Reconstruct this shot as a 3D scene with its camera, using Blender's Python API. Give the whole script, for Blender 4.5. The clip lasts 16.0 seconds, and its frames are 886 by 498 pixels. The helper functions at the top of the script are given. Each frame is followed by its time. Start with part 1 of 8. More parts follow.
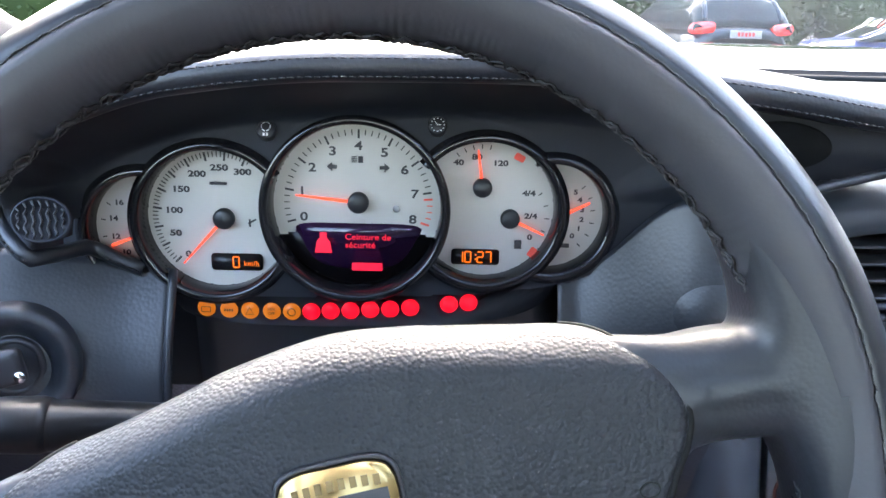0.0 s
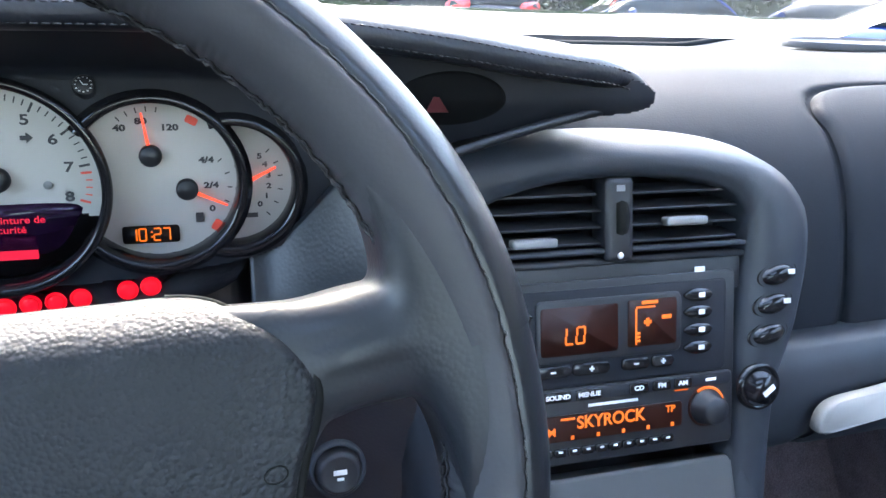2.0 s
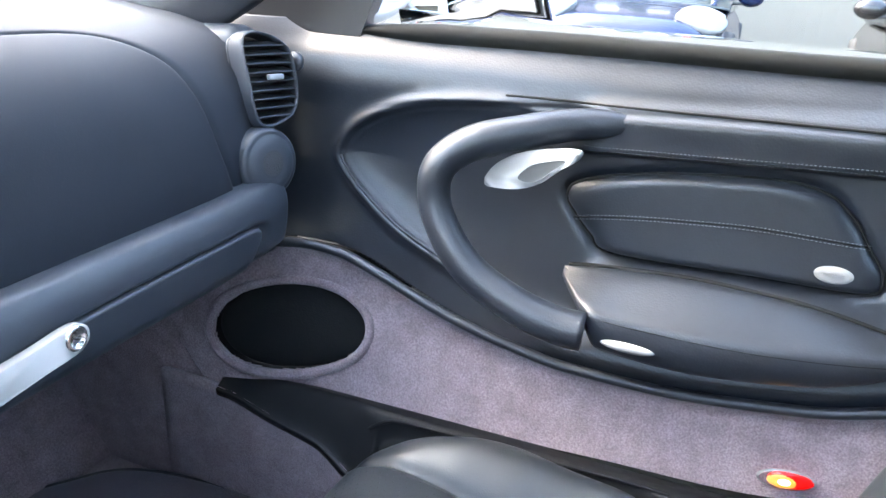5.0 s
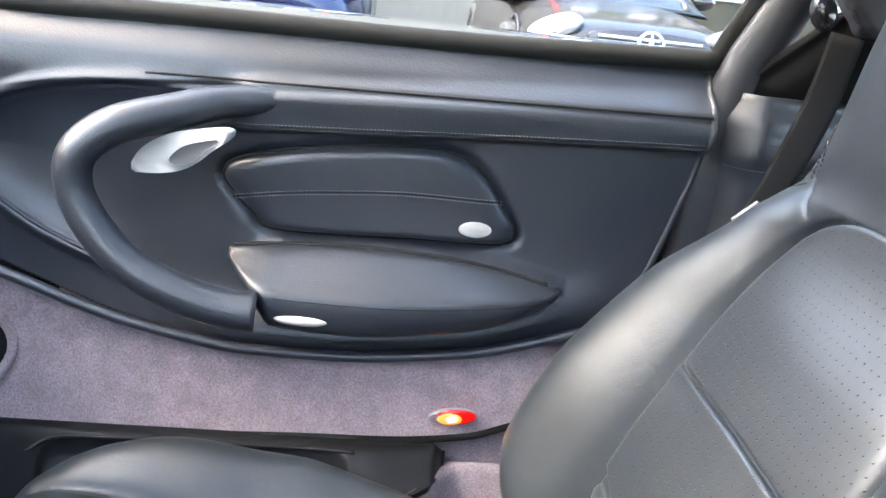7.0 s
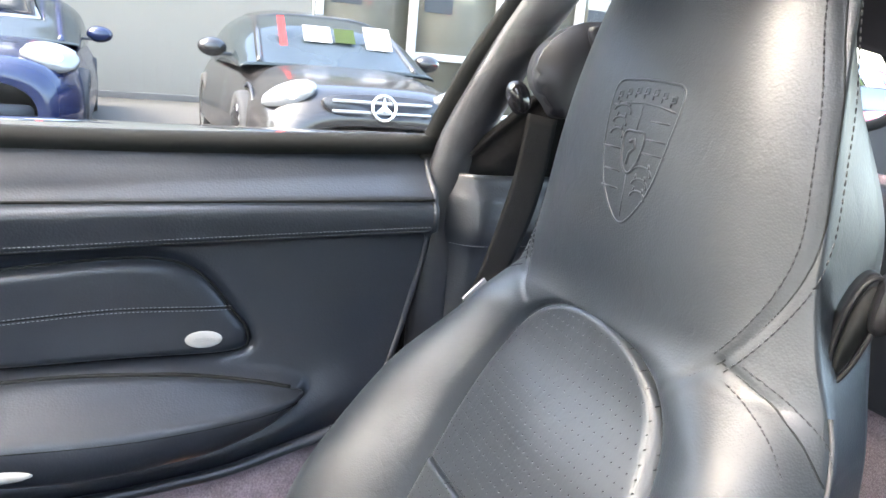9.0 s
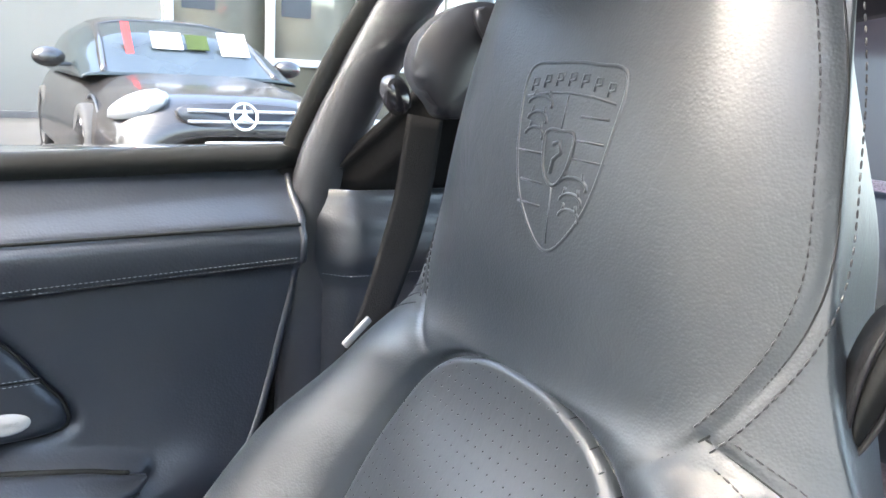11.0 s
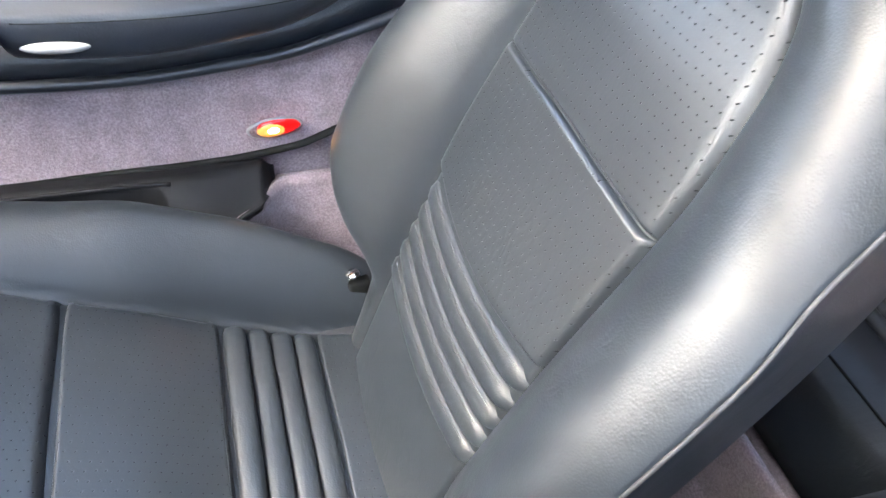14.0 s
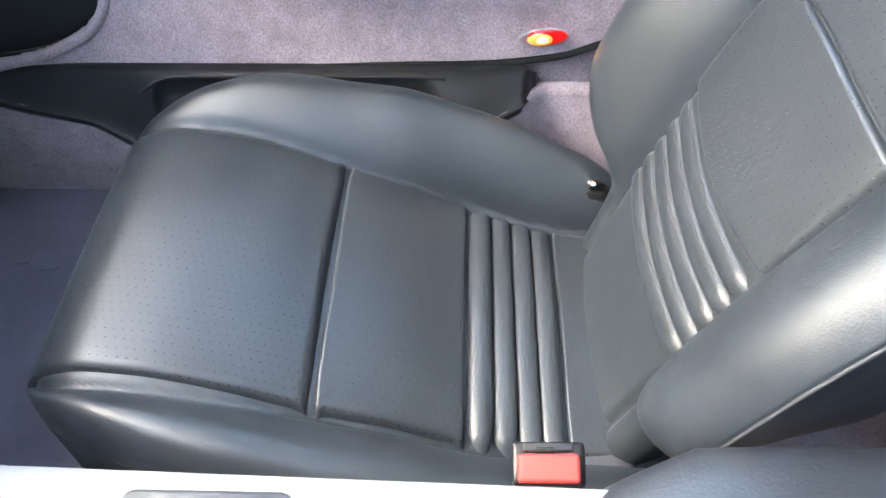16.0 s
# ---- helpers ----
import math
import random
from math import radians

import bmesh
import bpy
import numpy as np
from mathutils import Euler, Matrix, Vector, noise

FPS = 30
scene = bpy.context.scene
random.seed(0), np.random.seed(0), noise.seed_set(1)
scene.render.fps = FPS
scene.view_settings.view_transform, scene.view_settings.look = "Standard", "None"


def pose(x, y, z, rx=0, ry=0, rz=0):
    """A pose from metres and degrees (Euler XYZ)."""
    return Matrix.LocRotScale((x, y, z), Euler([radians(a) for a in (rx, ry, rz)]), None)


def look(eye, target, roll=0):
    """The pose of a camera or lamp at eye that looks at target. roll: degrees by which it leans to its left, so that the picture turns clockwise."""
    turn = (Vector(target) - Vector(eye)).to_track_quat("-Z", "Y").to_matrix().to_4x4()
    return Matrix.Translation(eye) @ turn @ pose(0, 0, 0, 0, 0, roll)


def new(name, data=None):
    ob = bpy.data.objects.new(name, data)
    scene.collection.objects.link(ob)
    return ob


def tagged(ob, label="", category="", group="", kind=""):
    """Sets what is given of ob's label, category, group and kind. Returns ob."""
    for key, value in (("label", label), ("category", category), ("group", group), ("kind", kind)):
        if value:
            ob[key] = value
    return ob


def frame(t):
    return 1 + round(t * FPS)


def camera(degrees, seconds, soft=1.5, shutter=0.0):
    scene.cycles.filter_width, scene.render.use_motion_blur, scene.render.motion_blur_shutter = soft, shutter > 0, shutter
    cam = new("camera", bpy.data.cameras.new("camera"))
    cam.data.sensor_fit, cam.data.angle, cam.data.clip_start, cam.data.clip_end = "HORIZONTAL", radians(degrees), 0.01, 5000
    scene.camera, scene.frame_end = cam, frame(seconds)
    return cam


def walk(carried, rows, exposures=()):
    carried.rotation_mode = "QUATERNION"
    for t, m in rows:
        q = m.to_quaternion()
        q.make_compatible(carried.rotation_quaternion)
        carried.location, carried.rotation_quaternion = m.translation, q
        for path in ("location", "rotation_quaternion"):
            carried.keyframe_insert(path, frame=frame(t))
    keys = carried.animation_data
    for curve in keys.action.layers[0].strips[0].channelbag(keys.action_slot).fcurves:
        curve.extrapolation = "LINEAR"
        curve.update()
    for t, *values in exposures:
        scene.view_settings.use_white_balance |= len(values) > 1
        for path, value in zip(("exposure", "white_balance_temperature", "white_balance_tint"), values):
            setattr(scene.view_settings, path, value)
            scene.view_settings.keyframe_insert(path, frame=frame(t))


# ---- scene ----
cam = camera(58.9, 16.0)
PATH = [
    (0, (0.067, 0.017, 1.034), (0.096, 1.936, 0.473), 1.5),
    (0.5, (0.087, 0.018, 1.042), (0.149, 1.935, 0.475), 1.2),
    (1, (0.112, 0.046, 1.03), (0.261, 1.955, 0.455), 1.3),
    (1.5, (0.116, 0.047, 1.024), (0.43, 1.934, 0.44), 1.5),
    (2, (0.127, 0.04, 1.019), (0.698, 1.862, 0.423), 1.9),
    (2.5, (0.164, 0.024, 1.027), (1.015, 1.728, 0.418), 1.6),
    (3, (0.185, 0.025, 1.031), (1.334, 1.537, 0.403), 1.5),
    (3.5, (0.197, 0.004, 1.031), (1.564, 1.31, 0.378), 1.9),
    (4, (0.2, -0.006, 1.027), (1.748, 1.074, 0.365), 2.6),
    (4.5, (0.198, -0.003, 1.029), (1.878, 0.856, 0.365), 3.6),
    (5, (0.208, -0.013, 1.041), (1.98, 0.633, 0.374), 3.9),
    (5.2, (0.206, -0.015, 1.043), (2.002, 0.561, 0.379), 3.9),
    (7.3, (0.214, -0.013, 1.058), (2.077, -0.301, 0.39), 6.3),
    (7.5, (0.216, -0.019, 1.059), (2.074, -0.367, 0.405), 5.9),
    (8, (0.22, -0.025, 1.062), (2.058, -0.52, 0.446), 6.3),
    (8.5, (0.231, -0.036, 1.075), (2.042, -0.683, 0.526), 5.9),
    (9, (0.25, -0.049, 1.088), (2.035, -0.813, 0.606), 5.2),
    (9.5, (0.302, -0.069, 1.094), (2.044, -0.961, 0.683), 4.1),
    (9.7, (0.321, -0.077, 1.097), (2.046, -1.011, 0.709), 3.6),
    (12, (0.4, -0.117, 1.052), (1.914, -1.261, 0.422), 5.1),
    (12.5, (0.386, -0.098, 1.046), (1.823, -1.174, 0.164), 5.7),
    (13, (0.36, -0.09, 1.04), (1.773, -1.019, -0.029), 6.8),
    (13.5, (0.331, -0.077, 1.036), (1.721, -0.799, -0.207), 6.8),
    (14, (0.304, -0.07, 1.041), (1.678, -0.578, -0.32), 6.0),
    (14.5, (0.269, -0.057, 1.044), (1.621, -0.383, -0.394), 4.9),
    (15, (0.249, -0.048, 1.053), (1.574, -0.219, -0.435), 3.3),
    (15.5, (0.238, -0.042, 1.061), (1.554, -0.093, -0.444), 1.3),
    (16, (0.225, -0.042, 1.066), (1.558, 0.019, -0.424), -1.3),
]
EXPOSURES = [(0.0, 4.87, 6900, 11), (1.5, 4.7, 6800, 10), (2.5, 4.6, 6400, 7), (3.5, 4.75, 6400, 7), (5.0, 4.95, 6700, 7), (7.5, 4.7, 7000, 9), (9.5, 4.6, 7000, 9), (12.0, 4.75, 6800, 8), (13.0, 4.75, 6800, 8), (14.0, 4.8, 6800, 8), (15.0, 4.95, 6900, 7), (16.0, 5.0, 6900, 6)]
walk(cam, [(t, look(eye, target, roll)) for t, eye, target, roll in PATH], EXPOSURES)
SKY, SUN = 0.15, 0.10

# ---- world, sun and exposure ----
world = bpy.data.worlds.new("sky")
scene.world = world
world.use_nodes = True
wn = world.node_tree.nodes
sky = wn.new("ShaderNodeTexSky")
sky.sky_type, sky.sun_disc = "NISHITA", False
sky.sun_elevation, sky.sun_rotation = radians(48), radians(-2)
sky.air_density, sky.dust_density, sky.ozone_density = 1.0, 3.0, 1.0
wn["Background"].inputs["Strength"].default_value = SKY
world.node_tree.links.new(sky.outputs[0], wn["Background"].inputs[0])
sun_data = bpy.data.lights.new("sun", "SUN")
sun_data.energy, sun_data.angle, sun_data.color = SUN, radians(60), (1.0, 0.985, 0.96)
sun = new("sun", sun_data)
sun.matrix_world = look((0, 0, 8), Vector((0, 0, 8)) - Vector((-0.03, 0.67, 0.74)))


# ---- materials ----
def mat(name, color, rough=0.5, metal=0.0, grain=0.0, grain_scale=800.0, cells=False, vary=0.12, vary_scale=9.0,
        emit=0.0, emit_color=None, coat=0.0, spec=0.5, sheen=0.0, rough_vary=0.08, stretch=(1, 1, 1), crease=0.0, fibre=0.0):
    m = bpy.data.materials.new(name)
    m.use_nodes = True
    nt = m.node_tree
    b = nt.nodes["Principled BSDF"]
    b.inputs["Roughness"].default_value = rough
    b.inputs["Metallic"].default_value = metal
    b.inputs["Specular IOR Level"].default_value = spec
    b.inputs["Coat Weight"].default_value = coat
    b.inputs["Sheen Weight"].default_value = sheen
    b.inputs["Sheen Roughness"].default_value = 0.4
    tc = nt.nodes.new("ShaderNodeTexCoord")
    mp = nt.nodes.new("ShaderNodeMapping")
    mp.inputs["Scale"].default_value = stretch
    nt.links.new(tc.outputs["Object"], mp.inputs[0])
    n1 = nt.nodes.new("ShaderNodeTexNoise")
    n1.inputs["Scale"].default_value, n1.inputs["Detail"].default_value = vary_scale, 6
    nt.links.new(mp.outputs[0], n1.inputs["Vector"])
    mix = nt.nodes.new("ShaderNodeMix")
    mix.data_type = "RGBA"
    c = Vector(color[:3])
    mix.inputs["A"].default_value = (*(c * (1 - vary)), 1)
    mix.inputs["B"].default_value = (*(c * (1 + vary)), 1)
    nt.links.new(n1.outputs["Fac"], mix.inputs["Factor"])
    nt.links.new(mix.outputs["Result"], b.inputs["Base Color"])
    if fibre:
        # speckle of single tufts over the soft blotches
        tuft = nt.nodes.new("ShaderNodeTexNoise")
        tuft.inputs["Scale"].default_value, tuft.inputs["Detail"].default_value = 420, 4
        nt.links.new(mp.outputs[0], tuft.inputs["Vector"])
        gain = nt.nodes.new("ShaderNodeMapRange")
        gain.inputs["From Min"].default_value, gain.inputs["From Max"].default_value = 0.3, 0.7
        gain.inputs["To Min"].default_value, gain.inputs["To Max"].default_value = 1 - fibre, 1 + fibre
        nt.links.new(tuft.outputs["Fac"], gain.inputs["Value"])
        speck = nt.nodes.new("ShaderNodeVectorMath")
        speck.operation = "SCALE"
        nt.links.new(mix.outputs["Result"], speck.inputs[0])
        nt.links.new(gain.outputs[0], speck.inputs["Scale"])
        nt.links.new(speck.outputs[0], b.inputs["Base Color"])
    if rough_vary:
        mr = nt.nodes.new("ShaderNodeMapRange")
        mr.inputs["To Min"].default_value = max(0.02, rough - rough_vary)
        mr.inputs["To Max"].default_value = min(1, rough + rough_vary)
        nt.links.new(n1.outputs["Fac"], mr.inputs["Value"])
        nt.links.new(mr.outputs[0], b.inputs["Roughness"])
    if grain:
        bump = nt.nodes.new("ShaderNodeBump")
        bump.inputs["Strength"].default_value = 1.0
        bump.inputs["Distance"].default_value = grain
        if cells:
            v = nt.nodes.new("ShaderNodeTexVoronoi")
            v.feature = "SMOOTH_F1"
            v.inputs["Scale"].default_value = grain_scale
            v.inputs["Smoothness"].default_value = 0.4
            w = nt.nodes.new("ShaderNodeTexNoise")
            w.inputs["Scale"].default_value = grain_scale * 0.3
            nt.links.new(mp.outputs[0], w.inputs["Vector"])
            ad = nt.nodes.new("ShaderNodeMath")
            ad.operation = "MULTIPLY_ADD"
            ad.inputs[1].default_value = -1.0
            nm = nt.nodes.new("ShaderNodeMath")
            nm.operation = "MULTIPLY"
            nm.inputs[1].default_value = 0.08
            nt.links.new(mp.outputs[0], v.inputs["Vector"])
            nt.links.new(v.outputs["Distance"], ad.inputs[0])
            nt.links.new(w.outputs["Fac"], nm.inputs[0])
            nt.links.new(nm.outputs[0], ad.inputs[2])
            nt.links.new(ad.outputs[0], bump.inputs["Height"])
        else:
            w = nt.nodes.new("ShaderNodeTexNoise")
            w.inputs["Scale"].default_value, w.inputs["Detail"].default_value = grain_scale, 3
            nt.links.new(mp.outputs[0], w.inputs["Vector"])
            nt.links.new(w.outputs["Fac"], bump.inputs["Height"])
        nt.links.new(bump.outputs[0], b.inputs["Normal"])
    if crease:
        fold = nt.nodes.new("ShaderNodeBump")
        fold.inputs["Distance"].default_value = crease
        w2 = nt.nodes.new("ShaderNodeTexNoise")
        w2.inputs["Scale"].default_value, w2.inputs["Detail"].default_value = 22, 3
        w2.inputs["Distortion"].default_value = 0.3
        nt.links.new(mp.outputs[0], w2.inputs["Vector"])
        nt.links.new(w2.outputs["Fac"], fold.inputs["Height"])
        if b.inputs["Normal"].links:
            nt.links.new(b.inputs["Normal"].links[0].from_socket, fold.inputs["Normal"])
        # fine worn wrinkles, in patches
        pull = nt.nodes.new("ShaderNodeMapping")
        pull.inputs["Rotation"].default_value = (0.3, 0.5, 0.4)
        pull.inputs["Scale"].default_value = (1.0, 0.35, 0.6)
        nt.links.new(tc.outputs["Object"], pull.inputs[0])
        warp = nt.nodes.new("ShaderNodeMix")
        warp.data_type = "VECTOR"
        warp.inputs["Factor"].default_value = 0.035
        nt.links.new(pull.outputs[0], warp.inputs["A"])
        nt.links.new(w2.outputs["Color"], warp.inputs["B"])
        edge = nt.nodes.new("ShaderNodeTexVoronoi")
        edge.feature = "DISTANCE_TO_EDGE"
        edge.inputs["Scale"].default_value = 70
        nt.links.new(warp.outputs["Result"], edge.inputs["Vector"])
        line = nt.nodes.new("ShaderNodeMapRange")
        line.inputs["From Max"].default_value = 0.22
        nt.links.new(edge.outputs["Distance"], line.inputs["Value"])
        patch = nt.nodes.new("ShaderNodeMapRange")
        patch.inputs["From Min"].default_value, patch.inputs["From Max"].default_value = 0.46, 0.66
        nt.links.new(n1.outputs["Fac"], patch.inputs["Value"])
        wrinkle = nt.nodes.new("ShaderNodeBump")
        wrinkle.inputs["Distance"].default_value = crease * 0.3
        nt.links.new(patch.outputs[0], wrinkle.inputs["Strength"])
        nt.links.new(line.outputs[0], wrinkle.inputs["Height"])
        nt.links.new(fold.outputs[0], wrinkle.inputs["Normal"])
        nt.links.new(wrinkle.outputs[0], b.inputs["Normal"])
    if emit:
        b.inputs["Emission Color"].default_value = (*(emit_color or color)[:3], 1)
        b.inputs["Emission Strength"].default_value = emit
    return m


def glass_mat(name, color=(1, 1, 1), rough=0.0, ior=1.45):
    m = mat(name, color, rough, vary=0, rough_vary=0)
    b = m.node_tree.nodes["Principled BSDF"]
    b.inputs["Transmission Weight"].default_value = 1.0
    b.inputs["IOR"].default_value = ior
    return m


LEATHER = mat("leather", (0.0072, 0.0094, 0.0132), 0.40, spec=0.6, crease=0.00008, grain=0.00012, grain_scale=420, cells=True, vary=0.2, vary_scale=14)
SEAT = mat("seat_leather", (0.00697, 0.00968, 0.0125), 0.43, spec=0.55, crease=0.00040, grain=0.00010, grain_scale=650, cells=True, vary=0.22, vary_scale=11, rough_vary=0.08)
SPOKE = mat("spoke_leather", (0.0115, 0.0138, 0.0172), 0.42, spec=0.45, crease=0.00022, grain=0.00009, grain_scale=520, cells=True, vary=0.25, vary_scale=20, rough_vary=0.1)
RIMGLOSS = mat("rim_leather", (0.0050, 0.0066, 0.0090), 0.32, spec=0.55, crease=0.00010, grain=0.00003, grain_scale=600, cells=True, vary=0.25, vary_scale=22, rough_vary=0.08)
FRAY = mat("frayed_thread", (0.033, 0.0342, 0.036), 0.8, vary=0.35, vary_scale=60)
WORN = mat("worn_leather", (0.03173, 0.03308, 0.0378), 0.48, spec=0.45, crease=0.00022, grain=0.00005, grain_scale=600, cells=True, vary=0.3, vary_scale=22, rough_vary=0.14)
COARSE = mat("coarse_grain_leather", (0.0090, 0.0104, 0.0130), 0.47, spec=0.34, grain=0.00036, grain_scale=640, cells=True, vary=0.15)
VINYL = mat("dash_vinyl", (0.015, 0.0184, 0.0246), 0.66, spec=0.13, grain=0.00006, grain_scale=650, cells=True, vary=0.12)
SOFT = mat("soft_paint", (0.0225, 0.0275, 0.0355), 0.46, spec=0.4, grain=0.0001, grain_scale=900, vary=0.1)
BLACK = mat("black_plastic", (0.01296, 0.01411, 0.01728), 0.42, grain=0.00008, grain_scale=1500, vary=0.15)
GLOSS = mat("gloss_black", (0.0078, 0.0078, 0.0091), 0.16, vary=0.1)
FACE = mat("cluster_face", (0.01134, 0.01404, 0.02025), 0.6, grain=0.0001, grain_scale=1200, spec=0.3)
CARPET = mat("carpet", (0.25, 0.204, 0.226), 0.95, grain=0.0022, grain_scale=900, vary=0.45, vary_scale=38, sheen=0.3, spec=0.1, fibre=0.30)
MATCARPET = mat("floor_mat_carpet", (0.08, 0.08, 0.1056), 0.95, grain=0.002, grain_scale=800, vary=0.3, vary_scale=30, sheen=0.2, spec=0.1)
CONSOLEGREY = mat("console_grey", (0.06, 0.064, 0.066), 0.5, metal=0.1, grain=0.00005, grain_scale=1500, vary=0.08)
SILVER = mat("silver_paint", (0.2475, 0.2508, 0.2508), 0.55, metal=0.1, vary=0.05)
CHROME = mat("chrome", (0.75, 0.75, 0.76), 0.14, metal=1.0, vary=0.04)
# dark grey for the painted shade in the door lever's finger cup
CUP_SHADE = mat("shaded_cup_grey", (0.022, 0.024, 0.026), 0.45, vary=0.08)
GREYTRIM = mat("grey_trim", (0.224, 0.231, 0.238), 0.45, metal=0.3, vary=0.06)
RUBBER = mat("seal_rubber", (0.00504, 0.00576, 0.00552), 0.75, spec=0.2, vary=0.2)
STITCH = mat("thread", (0.1785, 0.1836, 0.1904), 0.8, vary=0.15)
RIBSTITCH = mat("grey_thread", (0.0525, 0.0555, 0.06), 0.8, vary=0.15)
DARKSTITCH = mat("dark_thread", (0.01216, 0.01309, 0.01589), 0.8, vary=0.15)
WHITE = mat("print_white", (0.75, 0.75, 0.75), 0.6, vary=0.03)
DIAL = mat("dial_face", (0.432, 0.414, 0.3816), 0.45, vary=0.03, grain=0.00003, grain_scale=3000)
INK = mat("dial_ink", (0.03, 0.03, 0.035), 0.6, vary=0.1)
NEEDLE = mat("needle", (0.85, 0.06, 0.03), 0.4, vary=0.05, emit=0.06, emit_color=(1.0, 0.08, 0.03))
REDINK = mat("red_ink", (0.75, 0.08, 0.05), 0.6, vary=0.05)
RED_LAMP = mat("red_lamp", (0.20, 0.004, 0.010), 0.4, vary=0.05, emit=0.06, emit_color=(1.0, 0.003, 0.02))
LCD_ORANGE = mat("orange_segments", (0.35, 0.08, 0.01), 0.5, vary=0, emit=0.045, emit_color=(1.0, 0.17, 0.004))
LCD_DARK = mat("orange_display_glass", (0.020, 0.005, 0.003), 0.4, spec=0.2, vary=0.1)
LCD_BLACK = mat("black_display_glass", (0.006, 0.006, 0.007), 0.3, spec=0.3, vary=0.1)
LCD_RED = mat("red_pixels", (0.35, 0.01, 0.03), 0.5, vary=0, emit=0.032, emit_color=(1.0, 0.01, 0.05))
LCD_VIOLET = mat("violet_display_glass", (0.022, 0.008, 0.030), 0.15, vary=0.3, vary_scale=20)
BRASS = mat("brass", (0.50, 0.36, 0.15), 0.32, metal=1.0, vary=0.08)
STALK = mat("gloss_black_plastic", (0.0055, 0.0058, 0.0066), 0.34, spec=0.22, vary=0.2)
ENAMEL_RED = mat("red_enamel", (0.35, 0.02, 0.03), 0.2, vary=0.05)
BUCKLE_RED = mat("buckle_red", (0.48, 0.0224, 0.0208), 0.6, spec=0.25, vary=0.05)
WEBBING = mat("belt_webbing", (0.0040, 0.0043, 0.0050), 0.9, spec=0.15, grain=0.0004, grain_scale=700, vary=0.15)
CLOTH = mat("speaker_cloth", (0.01, 0.011, 0.012), 0.95, spec=0.05, vary=0.2)
PIPING = mat("piping", (0.0198, 0.0209, 0.0231), 0.5, vary=0.1)
MESH = mat("speaker_mesh", (0.02, 0.022, 0.025), 0.6, grain=0.0005, grain_scale=600, cells=True)
SPEAKERMESH = mat("speaker_perforated_sheet", (0.0072, 0.00792, 0.00864), 0.7, spec=0.2, grain=0.0003, grain_scale=420, cells=True)
BLACKCLOTH = mat("black_trim_cloth", (0.0048, 0.00496, 0.00544), 0.95, spec=0.1, grain=0.0003, grain_scale=900, vary=0.15)
HEADLINER = mat("headliner", (0.01225, 0.0126, 0.01365), 0.9, grain=0.0004, grain_scale=700, vary=0.1)
GLASS = glass_mat("window_glass", (0.86, 0.885, 0.875))
LAMP_ON = mat("lit_lens", (0.35, 0.16, 0.05), 0.3, vary=0, emit=0.04, emit_color=(1.0, 0.40, 0.05))
LAMP_RED = mat("red_reflector", (0.25, 0.004, 0.006), 0.2, vary=0.05, emit=0.03, emit_color=(1.0, 0.006, 0.003))
BULB = mat("hot_bulb", (1.0, 0.9, 0.7), 0.5, vary=0, emit=3.0, emit_color=(1.0, 0.50, 0.16))


# ---- mesh helpers ----
def mesh_from(name, verts, faces, material, smooth=True, uv=None):
    me = bpy.data.meshes.new(name)
    me.from_pydata([tuple(v) for v in verts], [], faces)
    me.materials.append(material)
    if smooth:
        me.polygons.foreach_set("use_smooth", [True] * len(me.polygons))
    me.update()
    return me


def thing(name, label, category, group="", kind="", at=(0, 0, 0)):
    ob = new(name)
    ob.empty_display_size = 0.05
    ob.location = at
    return tagged(ob, label, category, group, kind)


def attach(name, me, parent, label="", kind=""):
    ob = new(name, me)
    if parent:
        ob.parent = parent
        w = Matrix.Translation(parent.location) if parent.parent is None else Matrix.Identity(4)
        ob.matrix_parent_inverse = w.inverted()
    return tagged(ob, label, kind=kind)


def part(name, bm, material, parent, label="", smooth=True, kind=""):
    me = bpy.data.meshes.new(name)
    bmesh.ops.recalc_face_normals(bm, faces=bm.faces)
    bm.to_mesh(me)
    bm.free()
    me.materials.append(material)
    if smooth:
        me.polygons.foreach_set("use_smooth", [True] * len(me.polygons))
    return attach(name, me, parent, label, kind)


def lerp_curve(pts):
    """A smooth function through (x, y) pairs (monotone cubic)."""
    xs, ys = np.array([p[0] for p in pts], float), np.array([p[1] for p in pts], float)
    h = np.diff(xs)
    d = np.diff(ys) / h
    m = np.zeros_like(ys)
    m[0], m[-1] = d[0], d[-1]
    for i in range(1, len(xs) - 1):
        m[i] = 0 if d[i - 1] * d[i] <= 0 else 2 * d[i - 1] * d[i] / (d[i - 1] + d[i])

    def f(x):
        x = np.clip(x, xs[0], xs[-1])
        i = np.clip(np.searchsorted(xs, x) - 1, 0, len(xs) - 2)
        t = (x - xs[i]) / h[i]
        return ((2 * t**3 - 3 * t**2 + 1) * ys[i] + (t**3 - 2 * t**2 + t) * h[i] * m[i]
                + (-2 * t**3 + 3 * t**2) * ys[i + 1] + (t**3 - t**2) * h[i] * m[i + 1])
    return f


